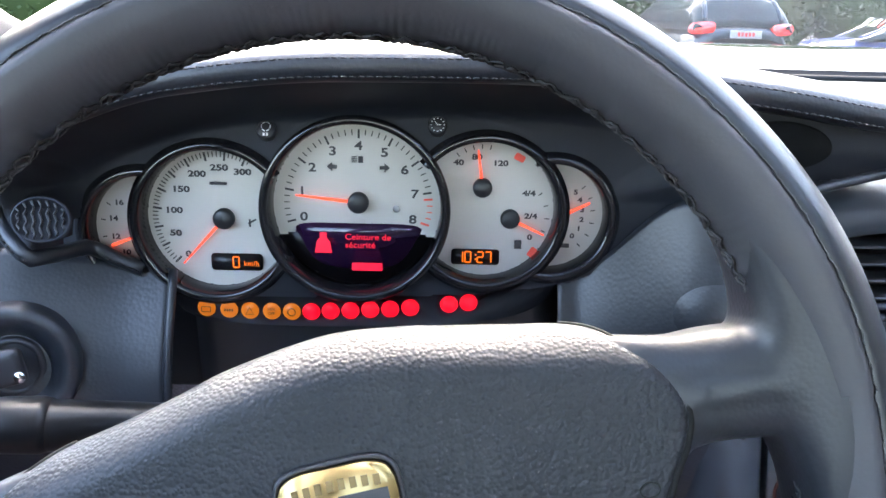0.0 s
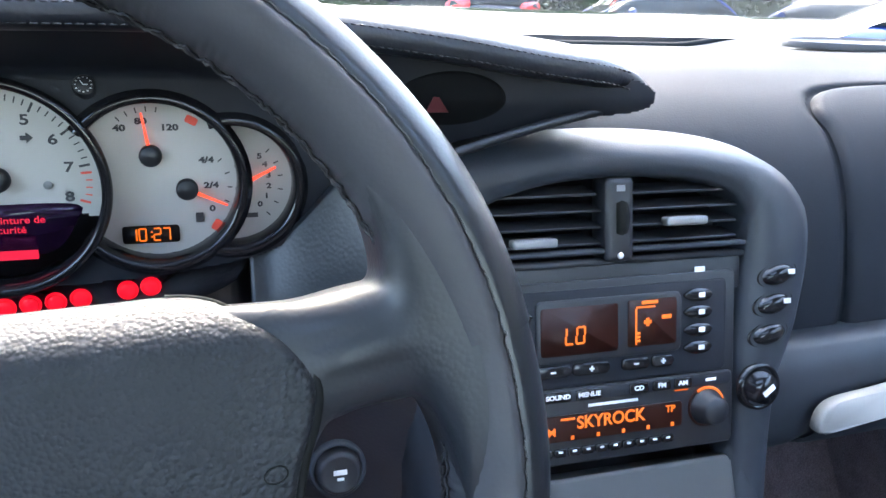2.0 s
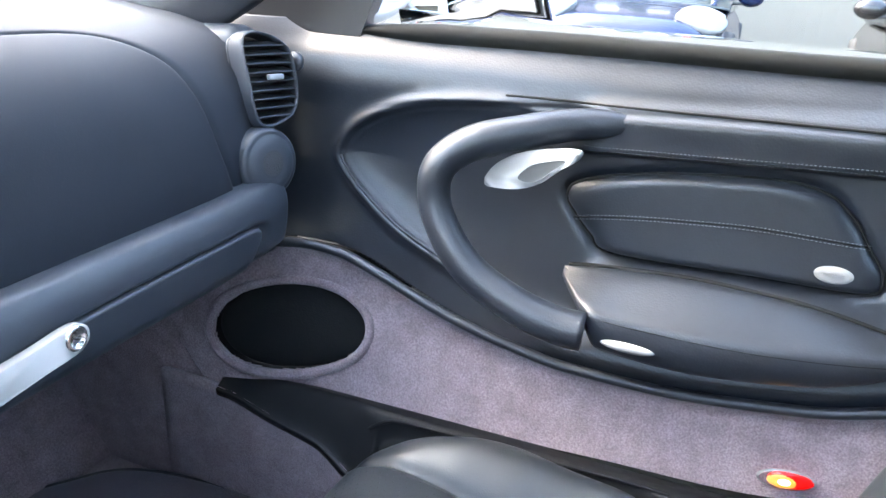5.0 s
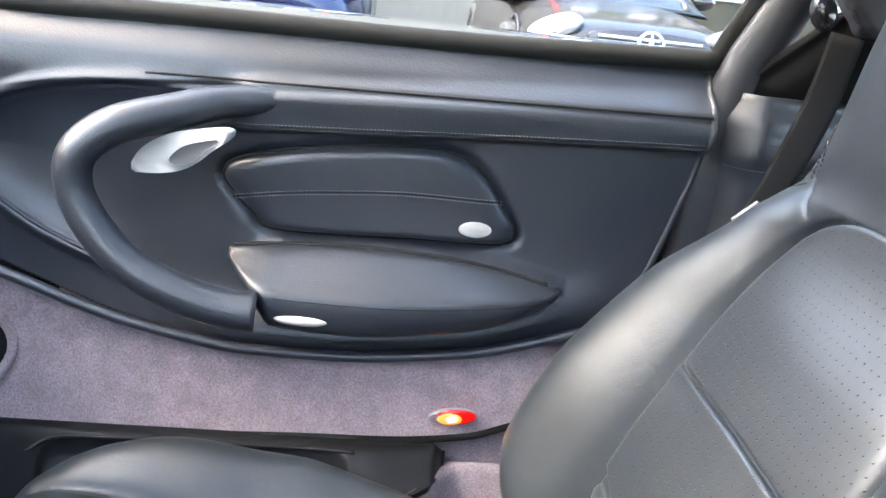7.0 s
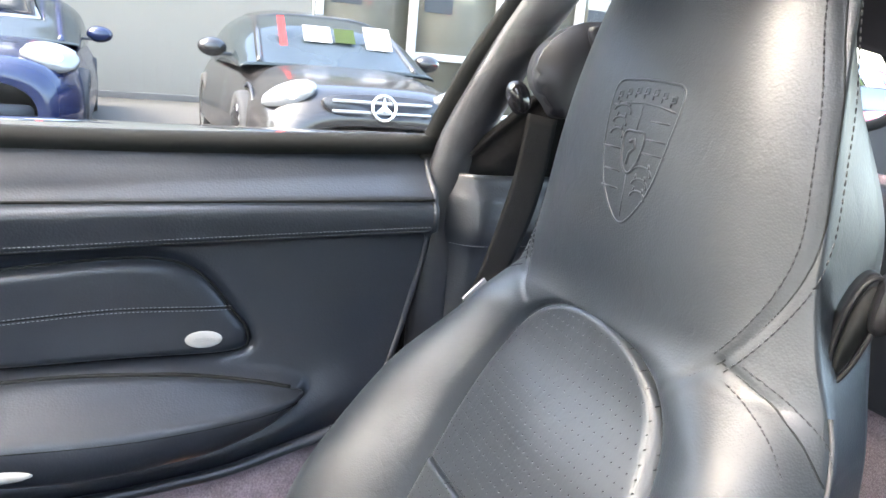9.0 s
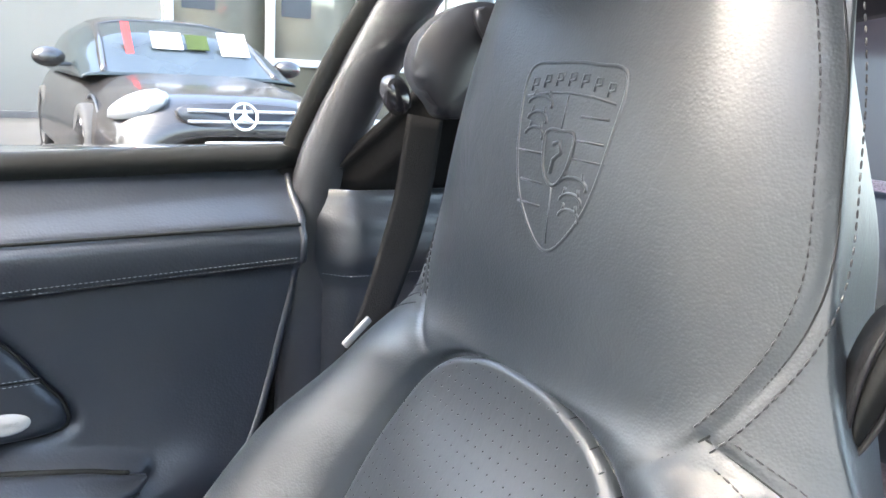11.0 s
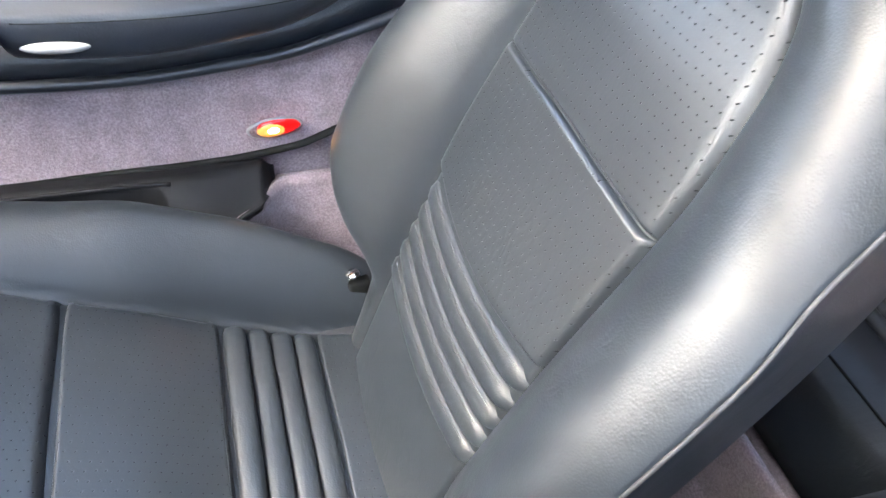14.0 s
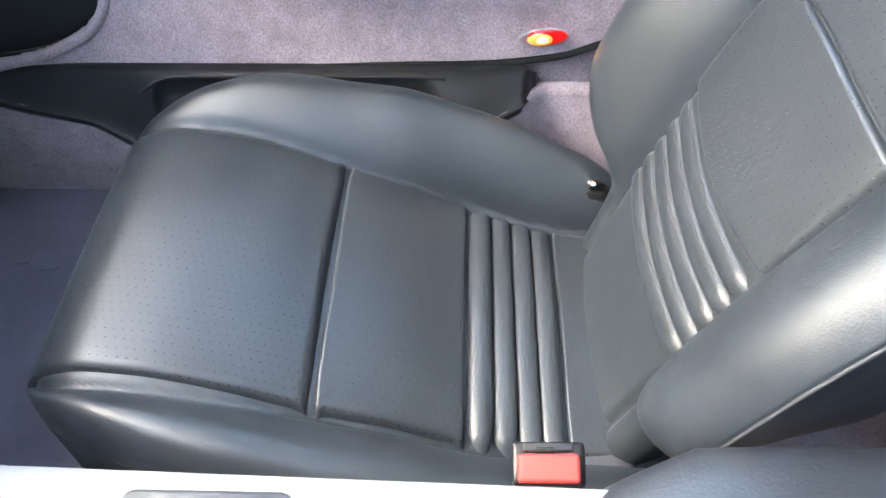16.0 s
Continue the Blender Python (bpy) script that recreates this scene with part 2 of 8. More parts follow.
def spline(pts, n, closed=False):
    """n points of a Catmull-Rom curve through pts, evenly spaced along it."""
    p = np.array(pts, float)
    k = len(p)
    out = []
    segs = k if closed else k - 1
    for i in range(segs):
        if closed:
            a, b, c, d = p[(i - 1) % k], p[i], p[(i + 1) % k], p[(i + 2) % k]
        else:
            a, b, c, d = p[max(i - 1, 0)], p[i], p[i + 1], p[min(i + 2, k - 1)]
        for j in range(24):
            t = j / 24
            out.append(0.5 * (2 * b + (c - a) * t + (2 * a - 5 * b + 4 * c - d) * t**2 + (3 * b - a - 3 * c + d) * t**3))
    out.append(p[0] if closed else p[-1])
    out = np.array(out)
    s = np.concatenate([[0], np.cumsum(np.linalg.norm(np.diff(out, axis=0), axis=1))])
    want = np.linspace(0, s[-1], n + 1)[:-1] if closed else np.linspace(0, s[-1], n)
    return np.stack([np.interp(want, s, out[:, j]) for j in range(out.shape[1])], 1)


def inside(poly, a, b):
    """Signed distance of points (a, b) to a closed polygon; inside is negative."""
    a, b = np.asarray(a, float), np.asarray(b, float)
    d = np.full(a.shape, 1e9)
    ins = np.zeros(a.shape, bool)
    n = len(poly)
    for i in range(n):
        p, q = poly[i], poly[(i + 1) % n]
        e = q - p
        t = np.clip(((a - p[0]) * e[0] + (b - p[1]) * e[1]) / max(e @ e, 1e-12), 0, 1)
        d = np.minimum(d, np.hypot(a - p[0] - t * e[0], b - p[1] - t * e[1]))
        hit = ((p[1] > b) != (q[1] > b)) & (a < (q[0] - p[0]) * (b - p[1]) / (q[1] - p[1] + 1e-15) + p[0])
        ins ^= hit
    return np.where(ins, -d, d)


def smooth01(x):
    x = np.clip(x, 0, 1)
    return x * x * (3 - 2 * x)


def sheet(name, fn, us, vs, material, parent, label="", keep=None, thick=0.0):
    """A surface fn(u, v) -> (x, y, z) arrays over a grid; keep: where cells stay; thick: a solid shell."""
    U, V = np.meshgrid(us, vs, indexing="ij")
    X, Y, Z = fn(U, V)
    nu, nv = len(us), len(vs)
    verts = np.stack([np.broadcast_to(q, U.shape).ravel() for q in (X, Y, Z)], 1)
    K = np.ones((nu - 1, nv - 1), bool)
    if keep is not None:
        K = keep((U[1:, 1:] + U[:-1, :-1]) / 2, (V[1:, 1:] + V[:-1, :-1]) / 2)
    ii, jj = np.nonzero(K)
    a = ii * nv + jj
    faces = np.stack([a, a + nv, a + nv + 1, a + 1], 1)
    used = np.unique(faces)
    remap = np.zeros(len(verts), int)
    remap[used] = np.arange(len(used))
    me = mesh_from(name, verts[used], remap[faces].tolist(), material)
    ob = attach(name, me, parent, label)
    if thick:
        so = ob.modifiers.new("shell", "SOLIDIFY")
        so.thickness, so.offset = abs(thick), -1 if thick > 0 else 1
    return ob


def pillow(name, outline, surf, material, parent, label="", height=0.006, edge=-0.003, roll=0.25, rings=12, n=96, center=None, thick=0.0, power=2.0):
    """A cushion that fills a closed outline on surf(a, b, lift) -> (x, y, z): lifted by height within, dipping to edge at the rim."""
    c = np.array(center if center is not None else outline.mean(0))
    verts, faces = [], []
    n = len(outline)
    for r in range(1, rings + 1):
        s = 1 - (1 - r / rings) ** 1.6
        q = c + (outline - c) * s
        d = (1 - s) / roll
        lift = edge + (height - edge) * (1 - np.clip(1 - d, 0, 1) ** power) ** 0.5
        verts.append(np.stack(np.broadcast_arrays(*surf(q[:, 0], q[:, 1], np.full(n, lift))), 1))
    mid = np.array([[float(np.ravel(k)[0]) for k in surf(np.array([c[0]]), np.array([c[1]]), np.array([height]))]])
    V = np.concatenate([mid] + verts)
    for i in range(n):
        faces.append((0, 1 + i, 1 + (i + 1) % n))
    for r in range(rings - 1):
        for i in range(n):
            a, b = 1 + r * n + i, 1 + r * n + (i + 1) % n
            faces.append((a, a + n, b + n, b))
    ob = attach(name, mesh_from(name, V, faces, material), parent, label)
    if thick:
        so = ob.modifiers.new("shell", "SOLIDIFY")
        so.thickness, so.offset = thick, -1
    return ob


def tube_mesh(name, path, radius, material, seg=10, closed=False, squash=(1, 1), up=(0, 0, 1)):
    """A tube along points; radius: a number or one per point; squash scales the section along (side, up)."""
    P = np.array(path, float)
    n = len(P)
    R = np.broadcast_to(np.asarray(radius, float), (n,))
    if closed:
        T = np.roll(P, -1, 0) - np.roll(P, 1, 0)
    else:
        T = np.gradient(P, axis=0)
    T /= np.linalg.norm(T, axis=1)[:, None] + 1e-12
    up = np.array(up, float)
    side = np.cross(T, up)
    side /= np.linalg.norm(side, axis=1)[:, None] + 1e-9
    top = np.cross(side, T)
    ang = np.linspace(0, 2 * np.pi, seg, endpoint=False)
    V = (P[:, None] + R[:, None, None] * (np.cos(ang)[None, :, None] * side[:, None] * squash[0] + np.sin(ang)[None, :, None] * top[:, None] * squash[1])).reshape(-1, 3)
    F = []
    for i in range(n if closed else n - 1):
        for k in range(seg):
            a, b = i * seg + k, i * seg + (k + 1) % seg
            c, d = ((i + 1) % n) * seg + (k + 1) % seg, ((i + 1) % n) * seg + k
            F.append((a, b, c, d))
    if not closed:
        F.append(tuple(range(seg))[::-1])
        F.append(tuple((n - 1) * seg + k for k in range(seg)))
    return mesh_from(name, V, F, material)


def tube(name, path, radius, material, parent, label="", **kw):
    return attach(name, tube_mesh(name, path, radius, material, **kw), parent, label)


def stitches(name, path, material, parent, pitch=0.0042, length=0.0028, radius=0.00045, up=(0, 0, 1), kind="stuff"):
    """A row of short thread loops along a curve, joined into one mesh."""
    P = np.array(path, float)
    s = np.concatenate([[0], np.cumsum(np.linalg.norm(np.diff(P, axis=0), axis=1))])
    V, F = [], []
    up = np.array(up, float)
    for k in range(int(s[-1] / pitch)):
        ends = [np.array([np.interp(x, s, P[:, j]) for j in range(3)]) for x in (k * pitch, k * pitch + length)]
        t = ends[1] - ends[0]
        t /= np.linalg.norm(t) + 1e-9
        sd = np.cross(t, up)
        sd /= np.linalg.norm(sd) + 1e-9
        tp = np.cross(sd, t)
        base = len(V)
        for e, q in ((ends[0], 0.6), ((ends[0] + ends[1]) / 2, 1.0), (ends[1], 0.6)):
            for a in range(4):
                V.append(e + radius * q * (math.cos(a * math.pi / 2) * sd + math.sin(a * math.pi / 2) * tp * 1.3))
        for r in range(2):
            for a in range(4):
                F.append((base + r * 4 + a, base + r * 4 + (a + 1) % 4, base + r * 4 + 4 + (a + 1) % 4, base + r * 4 + 4 + a))
        F += [(base + 3, base + 2, base + 1, base), (base + 8, base + 9, base + 10, base + 11)]
    return attach(name, mesh_from(name, V, F, material), parent, kind=kind)


def box_bm(size, bevel=0.0, m=None, seg=2):
    bm = bmesh.new()
    bmesh.ops.create_cube(bm, size=1, matrix=Matrix.Diagonal((*size, 1)))
    if bevel:
        bmesh.ops.bevel(bm, geom=bm.edges[:], offset=bevel, segments=seg, profile=0.6, affect="EDGES")
    if m is not None:
        bm.transform(m)
    return bm


def frame_on(origin, xaxis, normal):
    """A pose whose x runs along xaxis and whose z is the normal."""
    z = Vector(normal).normalized()
    x = Vector(xaxis)
    x = (x - z * x.dot(z)).normalized()
    y = z.cross(x)
    m = Matrix((x, y, z)).transposed().to_4x4()
    m.translation = origin
    return m


def lathe(profile, seg=48, m=None):
    """A body turned round z from (r, z) pairs."""
    bm = bmesh.new()
    rows = []
    for r, z in profile:
        if r < 1e-6:
            rows.append([bm.verts.new((0, 0, z))])
        else:
            rows.append([bm.verts.new((r * math.cos(2 * math.pi * k / seg), r * math.sin(2 * math.pi * k / seg), z)) for k in range(seg)])
    for a, b in zip(rows, rows[1:]):
        for k in range(seg):
            q = [a[k % len(a)], a[(k + 1) % len(a)], b[(k + 1) % len(b)], b[k % len(b)]]
            u = list(dict.fromkeys(q))
            if len(u) > 2:
                bm.faces.new(u)
    if m is not None:
        bm.transform(m)
    return bm


def slab(outline, z0, z1, m=None, bevel=0.0):
    """A prism over a closed 2D outline."""
    bm = bmesh.new()
    top = [bm.verts.new((p[0], p[1], z1)) for p in outline]
    bot = [bm.verts.new((p[0], p[1], z0)) for p in outline]
    n = len(top)
    bm.faces.new(top)
    bm.faces.new(bot[::-1])
    for i in range(n):
        bm.faces.new((top[i], bot[i], bot[(i + 1) % n], top[(i + 1) % n]))
    if bevel:
        es = [e for e in bm.edges if all(abs(v.co.z - z1) < 1e-9 for v in e.verts)]
        bmesh.ops.bevel(bm, geom=es, offset=bevel, segments=3, profile=0.5, affect="EDGES")
    if m is not None:
        bm.transform(m)
    return bm


def rounded(w, h, r, n=6):
    pts = []
    for cx, cy, a0 in ((w / 2 - r, h / 2 - r, 0), (-w / 2 + r, h / 2 - r, 90), (-w / 2 + r, -h / 2 + r, 180), (w / 2 - r, -h / 2 + r, 270)):
        for k in range(n + 1):
            a = radians(a0 + 90 * k / n)
            pts.append((cx + r * math.cos(a), cy + r * math.sin(a)))
    return pts


def text_mesh(body, size, m, material, parent, name="lettering", depth=0.0002, align="CENTER", bold=0.0, widen=1.0):
    cu = bpy.data.curves.new(name, "FONT")
    cu.body, cu.size, cu.extrude, cu.align_x, cu.align_y = body, size, depth, align, "CENTER"
    cu.offset = bold
    tmp = bpy.data.objects.new("tmp", cu)
    scene.collection.objects.link(tmp)
    me = bpy.data.meshes.new_from_object(tmp.evaluated_get(bpy.context.evaluated_depsgraph_get()))
    bpy.data.objects.remove(tmp)
    me.transform(m @ Matrix.Diagonal((widen, 1, 1, 1)))
    me.materials.clear()
    me.materials.append(material)
    return attach(name, me, parent)


def bars(spots, material, parent, name="lettering", depth=0.0003):
    """Plain bars (pose, width, height) in one mesh, for writing that cannot be read."""
    bm = bmesh.new()
    for m, w, h in spots:
        b = box_bm((w, h, depth), 0, m)
        me = bpy.data.meshes.new("t")
        b.to_mesh(me)
        b.free()
        bm.from_mesh(me)
        bpy.data.meshes.remove(me)
    return part(name, bm, material, parent, smooth=False, kind="stuff")

# ---- car shell ----
def box_part(name, size, at, material, parent, label="", bevel=0.004, rot=(0, 0, 0), seg=2):
    return part(name, box_bm(size, bevel, pose(*at, *rot), seg), material, parent, label)


floor = thing("floor", "purple-grey carpeted floor pan of a sports car cabin", "floor", kind="structure")
sheet("floor_carpet", lambda u, v: (u, v, 0.30 + 0.05 * smooth01((v - 0.75) / 0.4) ** 2 + 0.004 * np.sin(u * 40) * np.sin(v * 33)),
      np.linspace(0.44, 1.10, 60), np.linspace(-0.95, 1.30, 120), CARPET, floor, thick=0.02)
sheet("driver_floor_carpet", lambda u, v: (u, v, 0.20 + 0 * u), np.linspace(-0.50, 0.30, 12), np.linspace(-0.95, 1.30, 20), CARPET, floor, thick=0.02)
firewall = tagged(attach("wall_front", mesh_from("wall_front", [(-0.55, 1.02, 0.2), (1.12, 1.02, 0.2), (1.12, 0.90, 0.75), (-0.55, 0.90, 0.75)], [(0, 1, 2, 3)], CARPET, False), None),
                  "carpeted bulkhead in front of the footwells", "wall", kind="structure")
so = firewall.modifiers.new("shell", "SOLIDIFY")
so.thickness = 0.02
footrest = tagged(attach("toe_board", mesh_from("toe_board", [(0.40, 0.80, 0.30), (1.12, 0.80, 0.30), (1.12, 0.94, 0.56), (0.40, 0.94, 0.56)], [(0, 1, 2, 3)], CARPET, False), None),
                  "sloping carpeted toe board of the passenger footwell", "wall", kind="structure")
so = footrest.modifiers.new("shell", "SOLIDIFY")
so.thickness = 0.015

kick = tagged(sheet("wall_kick", lambda u, v: (1.035 - 0.03 * np.sin(np.pi * v) + 0.035 * (1 - smooth01((u - 0.61) / 0.08)), u, 0.2 + 0.52 * v), np.linspace(0.61, 1.02, 30), np.linspace(0, 1, 20), CARPET, None, thick=0.01), "carpeted side of the passenger footwell", "wall", kind="structure")
tunnel_prof = lerp_curve([(0.25, 0.30), (0.262, 0.46), (0.28, 0.56), (0.31, 0.592), (0.37, 0.60), (0.43, 0.592), (0.452, 0.56), (0.468, 0.46), (0.48, 0.22)])
tunnel = thing("tunnel", "carpeted centre tunnel between the seats", "tunnel", kind="structure")
sheet("tunnel_carpet", lambda u, v: (u, v, tunnel_prof(u) - 0.006 + 0 * v), np.linspace(0.25, 0.48, 40), np.linspace(-0.9, 0.95, 60), CARPET, tunnel, thick=0.01)

mat_o = spline([(0.500, 0.02), (0.78, 0.01), (0.985, 0.02), (1.004, 0.06), (1.004, 0.40), (1.000, 0.62), (0.975, 0.735), (0.92, 0.79), (0.84, 0.83), (0.66, 0.835), (0.505, 0.82), (0.490, 0.76), (0.488, 0.40), (0.488, 0.06)], 140, closed=True)
fm = thing("floor_mat", "dark navy carpet mat with a bound edge on the passenger floor", "floor mat", at=(0.75, 0.42, 0.31))
pillow("carpet", mat_o, lambda a, b, l: (a, b, 0.312 + l + 0.05 * smooth01((b - 0.75) / 0.4) ** 2), MATCARPET, fm, "short navy pile", height=0.006, edge=0.003, roll=0.04, rings=20, thick=0.006)
tube("bound_edge", [(p[0], p[1], 0.314 + 0.05 * float(smooth01((p[1] - 0.75) / 0.4)) ** 2) for p in mat_o], 0.0045, BLACK, fm, "dark bound edge", closed=True, seg=8)
for k in range(7):
    bars([(pose(0.845 + 0.008 * k, 0.53 + 0.045 * (k - 3), 0.3185, 0, 0, 100), 0.028, 0.020)], MATCARPET, fm, "embossed_mark", 0.002)

# roof, pillars and the sides that the view never turns to
# unseen roof, left open above the seats to let in more light
roof = tagged(sheet("ceiling", lambda u, v: (u, v, 1.29 - 0.045 * ((u - 0.37) / 0.62) ** 4 - 0.10 * smooth01((-0.2 - v) / 1.0) - 0.07 * smooth01((v - 0.0) / 0.35)),
                    np.linspace(-0.25, 0.99, 80), np.linspace(-0.95, 0.22, 80), HEADLINER, None, thick=0.03, keep=lambda x, y: ~((np.abs(x - 0.40) < 0.31) & (y > -0.31) & (y < 0.05))), "grey fabric headliner with an unseen opening added for light", "ceiling", kind="structure")
# pane over that added opening; it casts no shadow, so light passes
light_opening = thing("added_roof_pane", "unseen glass panel added over the light opening in the roof", "window", kind="structure")
sheet("pane", lambda u, v: (u, v, 1.300 + 0 * u), np.linspace(0.07, 0.73, 8), np.linspace(-0.33, 0.07, 8), glass_mat("light_opening_glass", (0.78, 0.80, 0.80)), light_opening, "tinted glass over the added light opening", thick=0.004).visible_shadow = False


def pillar(name, path, radius, label, material=SOFT, squash=(1.6, 0.7), up=(1, 0, 0)):
    return tagged(attach(name, tube_mesh(name, spline(path, 24), radius, material, seg=16, squash=squash, up=up), None), label, "pillar", kind="structure")


pillar("pillar_front", [(0.985, 0.90, 0.93), (1.03, 0.66, 0.985), (1.01, 0.40, 1.14), (0.97, 0.18, 1.235)], 0.034, "dark padded windscreen pillar", BLACK)
pillar("pillar_front_driver", [(-0.245, 0.90, 0.93), (-0.29, 0.66, 0.985), (-0.27, 0.40, 1.14), (-0.23, 0.18, 1.235)], 0.034, "dark padded windscreen pillar beside the driver", BLACK)
# unseen wall, added to hold back light from the driver's side
rear_side = tagged(sheet("wall_light_block", lambda u, v: (-0.38 + 0.16 * v, u, 0.95 + 0.32 * v), np.linspace(-0.95, -0.22, 12), np.linspace(0, 1, 8), HEADLINER, None, thick=0.03),
                   "unseen dark wall added behind the driver's window to block light", "wall", kind="structure")
side = tagged(sheet("wall_driver_side", lambda u, v: (-0.36 - 0.02 * v, u, 0.10 + 0.86 * v), np.linspace(-0.95, 0.95, 30), np.linspace(0, 1, 10), LEATHER, None, thick=0.04),
              "dark leather driver's door panel", "wall", kind="structure")
back = tagged(sheet("wall_back", lambda u, v: (u, -0.97 - 0.08 * (v - 0.3), v), np.linspace(-0.4, 1.12, 20), np.linspace(0.2, 0.98, 20), CARPET, None, thick=0.03),
              "carpeted rear wall behind the back seats", "wall", kind="structure")

# ---- dashboard ----
dash = thing("dashboard", "dark blue-grey soft-touch dashboard running across the cabin", "dashboard")
DASH_LOW = 0.795
dash_y = lerp_curve([(0.0, 1.06), (0.16, 0.92), (0.34, 0.76), (0.50, 0.635), (0.58, 0.58), (0.66, 0.540), (0.74, 0.516), (0.84, 0.503), (0.93, 0.497), (1.0, 0.496), (1.15, 0.500)])
dash_z = lerp_curve([(0.0, 0.992), (0.16, 0.990), (0.34, 0.985), (0.50, 0.974), (0.58, 0.960), (0.66, 0.935), (0.74, 0.900), (0.84, 0.855), (0.93, 0.818), (1.0, DASH_LOW), (1.15, 0.745)])


def dash_point(x, s, lift=0.0):
    """The passenger side of the dashboard: s runs from the windscreen over the edge and down the face."""
    e = 1e-3
    y, z = dash_y(s), dash_z(s)
    ty, tz = dash_y(s + e) - dash_y(s - e), dash_z(s + e) - dash_z(s - e)
    k = np.hypot(ty, tz) + 1e-12
    bow = 0.02 * smooth01((x - 0.85) / 0.25)
    z = z - 0.016 * (1 - smooth01((x - 0.78) / 0.14)) * (1 - smooth01((s - 0.02) / 0.42)) - 0.006 * (1 - smooth01(s / 0.2))
    return x + 0 * s, y + bow + lift * tz / k, z - lift * ty / k


cover = spline([(0.62, 1.125), (0.606, 1.09), (0.605, 1.0), (0.603, 0.90), (0.601, 0.76), (0.600, 0.665), (0.597, 0.617), (0.622, 0.578), (0.70, 0.562), (0.80, 0.572), (0.858, 0.640), (0.884, 0.74), (0.900, 0.86), (0.920, 1.0), (0.925, 1.08), (0.91, 1.125), (0.76, 1.13)], 160, closed=True)


def dash_main(u, v):
    x, y, z = dash_point(u, v)
    d = np.abs(inside(cover, u, v * 1.0))
    g = 0.006 * np.exp(-(d / 0.006) ** 2)
    return x, y + g, z - g * 0.6


sheet("dash_top", dash_main, np.linspace(-0.30, 1.03, 300), np.linspace(0.0, 1.12, 206), VINYL, dash, thick=-0.004, keep=lambda x, s: (x > 0.225) | (s < 0.40))
pillow("airbag_cover", cover, lambda a, b, l: dash_point(a, b, l), VINYL, dash, "dashboard cover panel above the glovebox", height=0.0035, edge=-0.004, roll=0.06, rings=22, center=(0.75, 0.78))
# lower band with the glovebox handle
band_y = lerp_curve([(0, 0.502), (0.06, 0.484), (0.15, 0.470), (0.45, 0.459), (0.75, 0.463), (0.92, 0.482), (1, 0.51)])
band_z = lerp_curve([(0, 0.792), (0.06, 0.794), (0.15, 0.790), (0.45, 0.760), (0.75, 0.722), (0.92, 0.702), (1, 0.697)])
glove = spline([(0.585, 0.98), (0.567, 0.80), (0.578, 0.60), (0.61, 0.50), (0.70, 0.47), (0.84, 0.465), (0.905, 0.48), (0.922, 0.60), (0.905, 0.80), (0.88, 0.98)], 140, closed=True)


def band_pt(u, v, lift=0.0):
    slope = 0.006 * (u - 0.75) / 0.2
    bow = 0.02 * smooth01((u - 0.85) / 0.25)
    return u, band_y(v) + bow - lift, band_z(v) + slope + 0 * u


sheet("lower_band", lambda u, v: band_pt(u, v, -0.007 * np.exp(-(np.abs(inside(glove, u, v)) / 0.014) ** 2)), np.linspace(0.50, 0.985, 200), np.linspace(0, 1, 70), SOFT, dash, thick=-0.004)
pillow("glovebox_lid", glove, band_pt, SOFT, dash, "glovebox lid in the lower dashboard", height=0.003, edge=-0.003, roll=0.10, rings=14, center=(0.75, 0.72))
sheet("under_panel", lambda u, v: (u, 0.51 + 0.35 * v, 0.697 + 0.03 * v), np.linspace(0.45, 1.02, 8), np.linspace(0, 1, 8), BLACK, dash, thick=0.004)
hm = frame_on((0.596, 0.4525, 0.7450), (1, 0, 0.10), (0, -1, 0.05))
gh = spline([(-0.053, -0.010), (-0.048, 0.004), (-0.034, 0.010), (0.0, 0.0105), (0.034, 0.0115), (0.047, 0.007), (0.050, 0.0), (0.046, -0.009), (0.034, -0.012), (0.0, -0.0125), (-0.034, -0.0135), (-0.048, -0.0135)], 60, closed=True)
handle = part("glovebox_handle", slab(gh, 0, 0.010, hm, 0.0025), SILVER, dash, "silver glovebox handle")
part("lock", lathe([(0.0105, 0.0), (0.0105, 0.004), (0.008, 0.005), (0.0075, 0.003), (0.0, 0.003)], 28, hm @ pose(0.034, 0.0015, 0.008)), CHROME, handle, "chrome lock barrel")
part("keyhole", box_bm((0.0015, 0.006, 0.001), 0, hm @ pose(0.034, 0.0015, 0.0118, 0, 0, 60)), BLACK, handle)

# side vent and tweeter at the passenger end
vent_c = (0.987, 0.502, 0.911)
vm = frame_on(vent_c, (1, -0.35, 0), (-0.35, -1, 0.18))
vo = spline([(-0.024, 0.045), (0.004, 0.050), (0.034, 0.034), (0.043, 0.0), (0.038, -0.034), (0.012, -0.050), (-0.014, -0.046), (-0.022, 0.0)], 70, closed=True)
vent = thing("side_air_vent", "black slatted air vent at the passenger end of the dashboard", "air vent")
ring = bmesh.new()
bm_rows = []
for s, z in ((1.06, -0.02), (1.06, -0.002), (1.04, 0.003), (1.01, 0.003), (0.98, -0.003), (0.97, -0.03)):
    bm_rows.append([ring.verts.new((p[0] * s, p[1] * s, z)) for p in vo])
for a, b in zip(bm_rows, bm_rows[1:]):
    for i in range(len(vo)):
        ring.faces.new((a[i], a[(i + 1) % len(vo)], b[(i + 1) % len(vo)], b[i]))
ring.transform(vm)
part("bezel", ring, SOFT, vent)
part("duct", slab(vo * 0.99, -0.032, -0.028, vm), BLACK, vent)
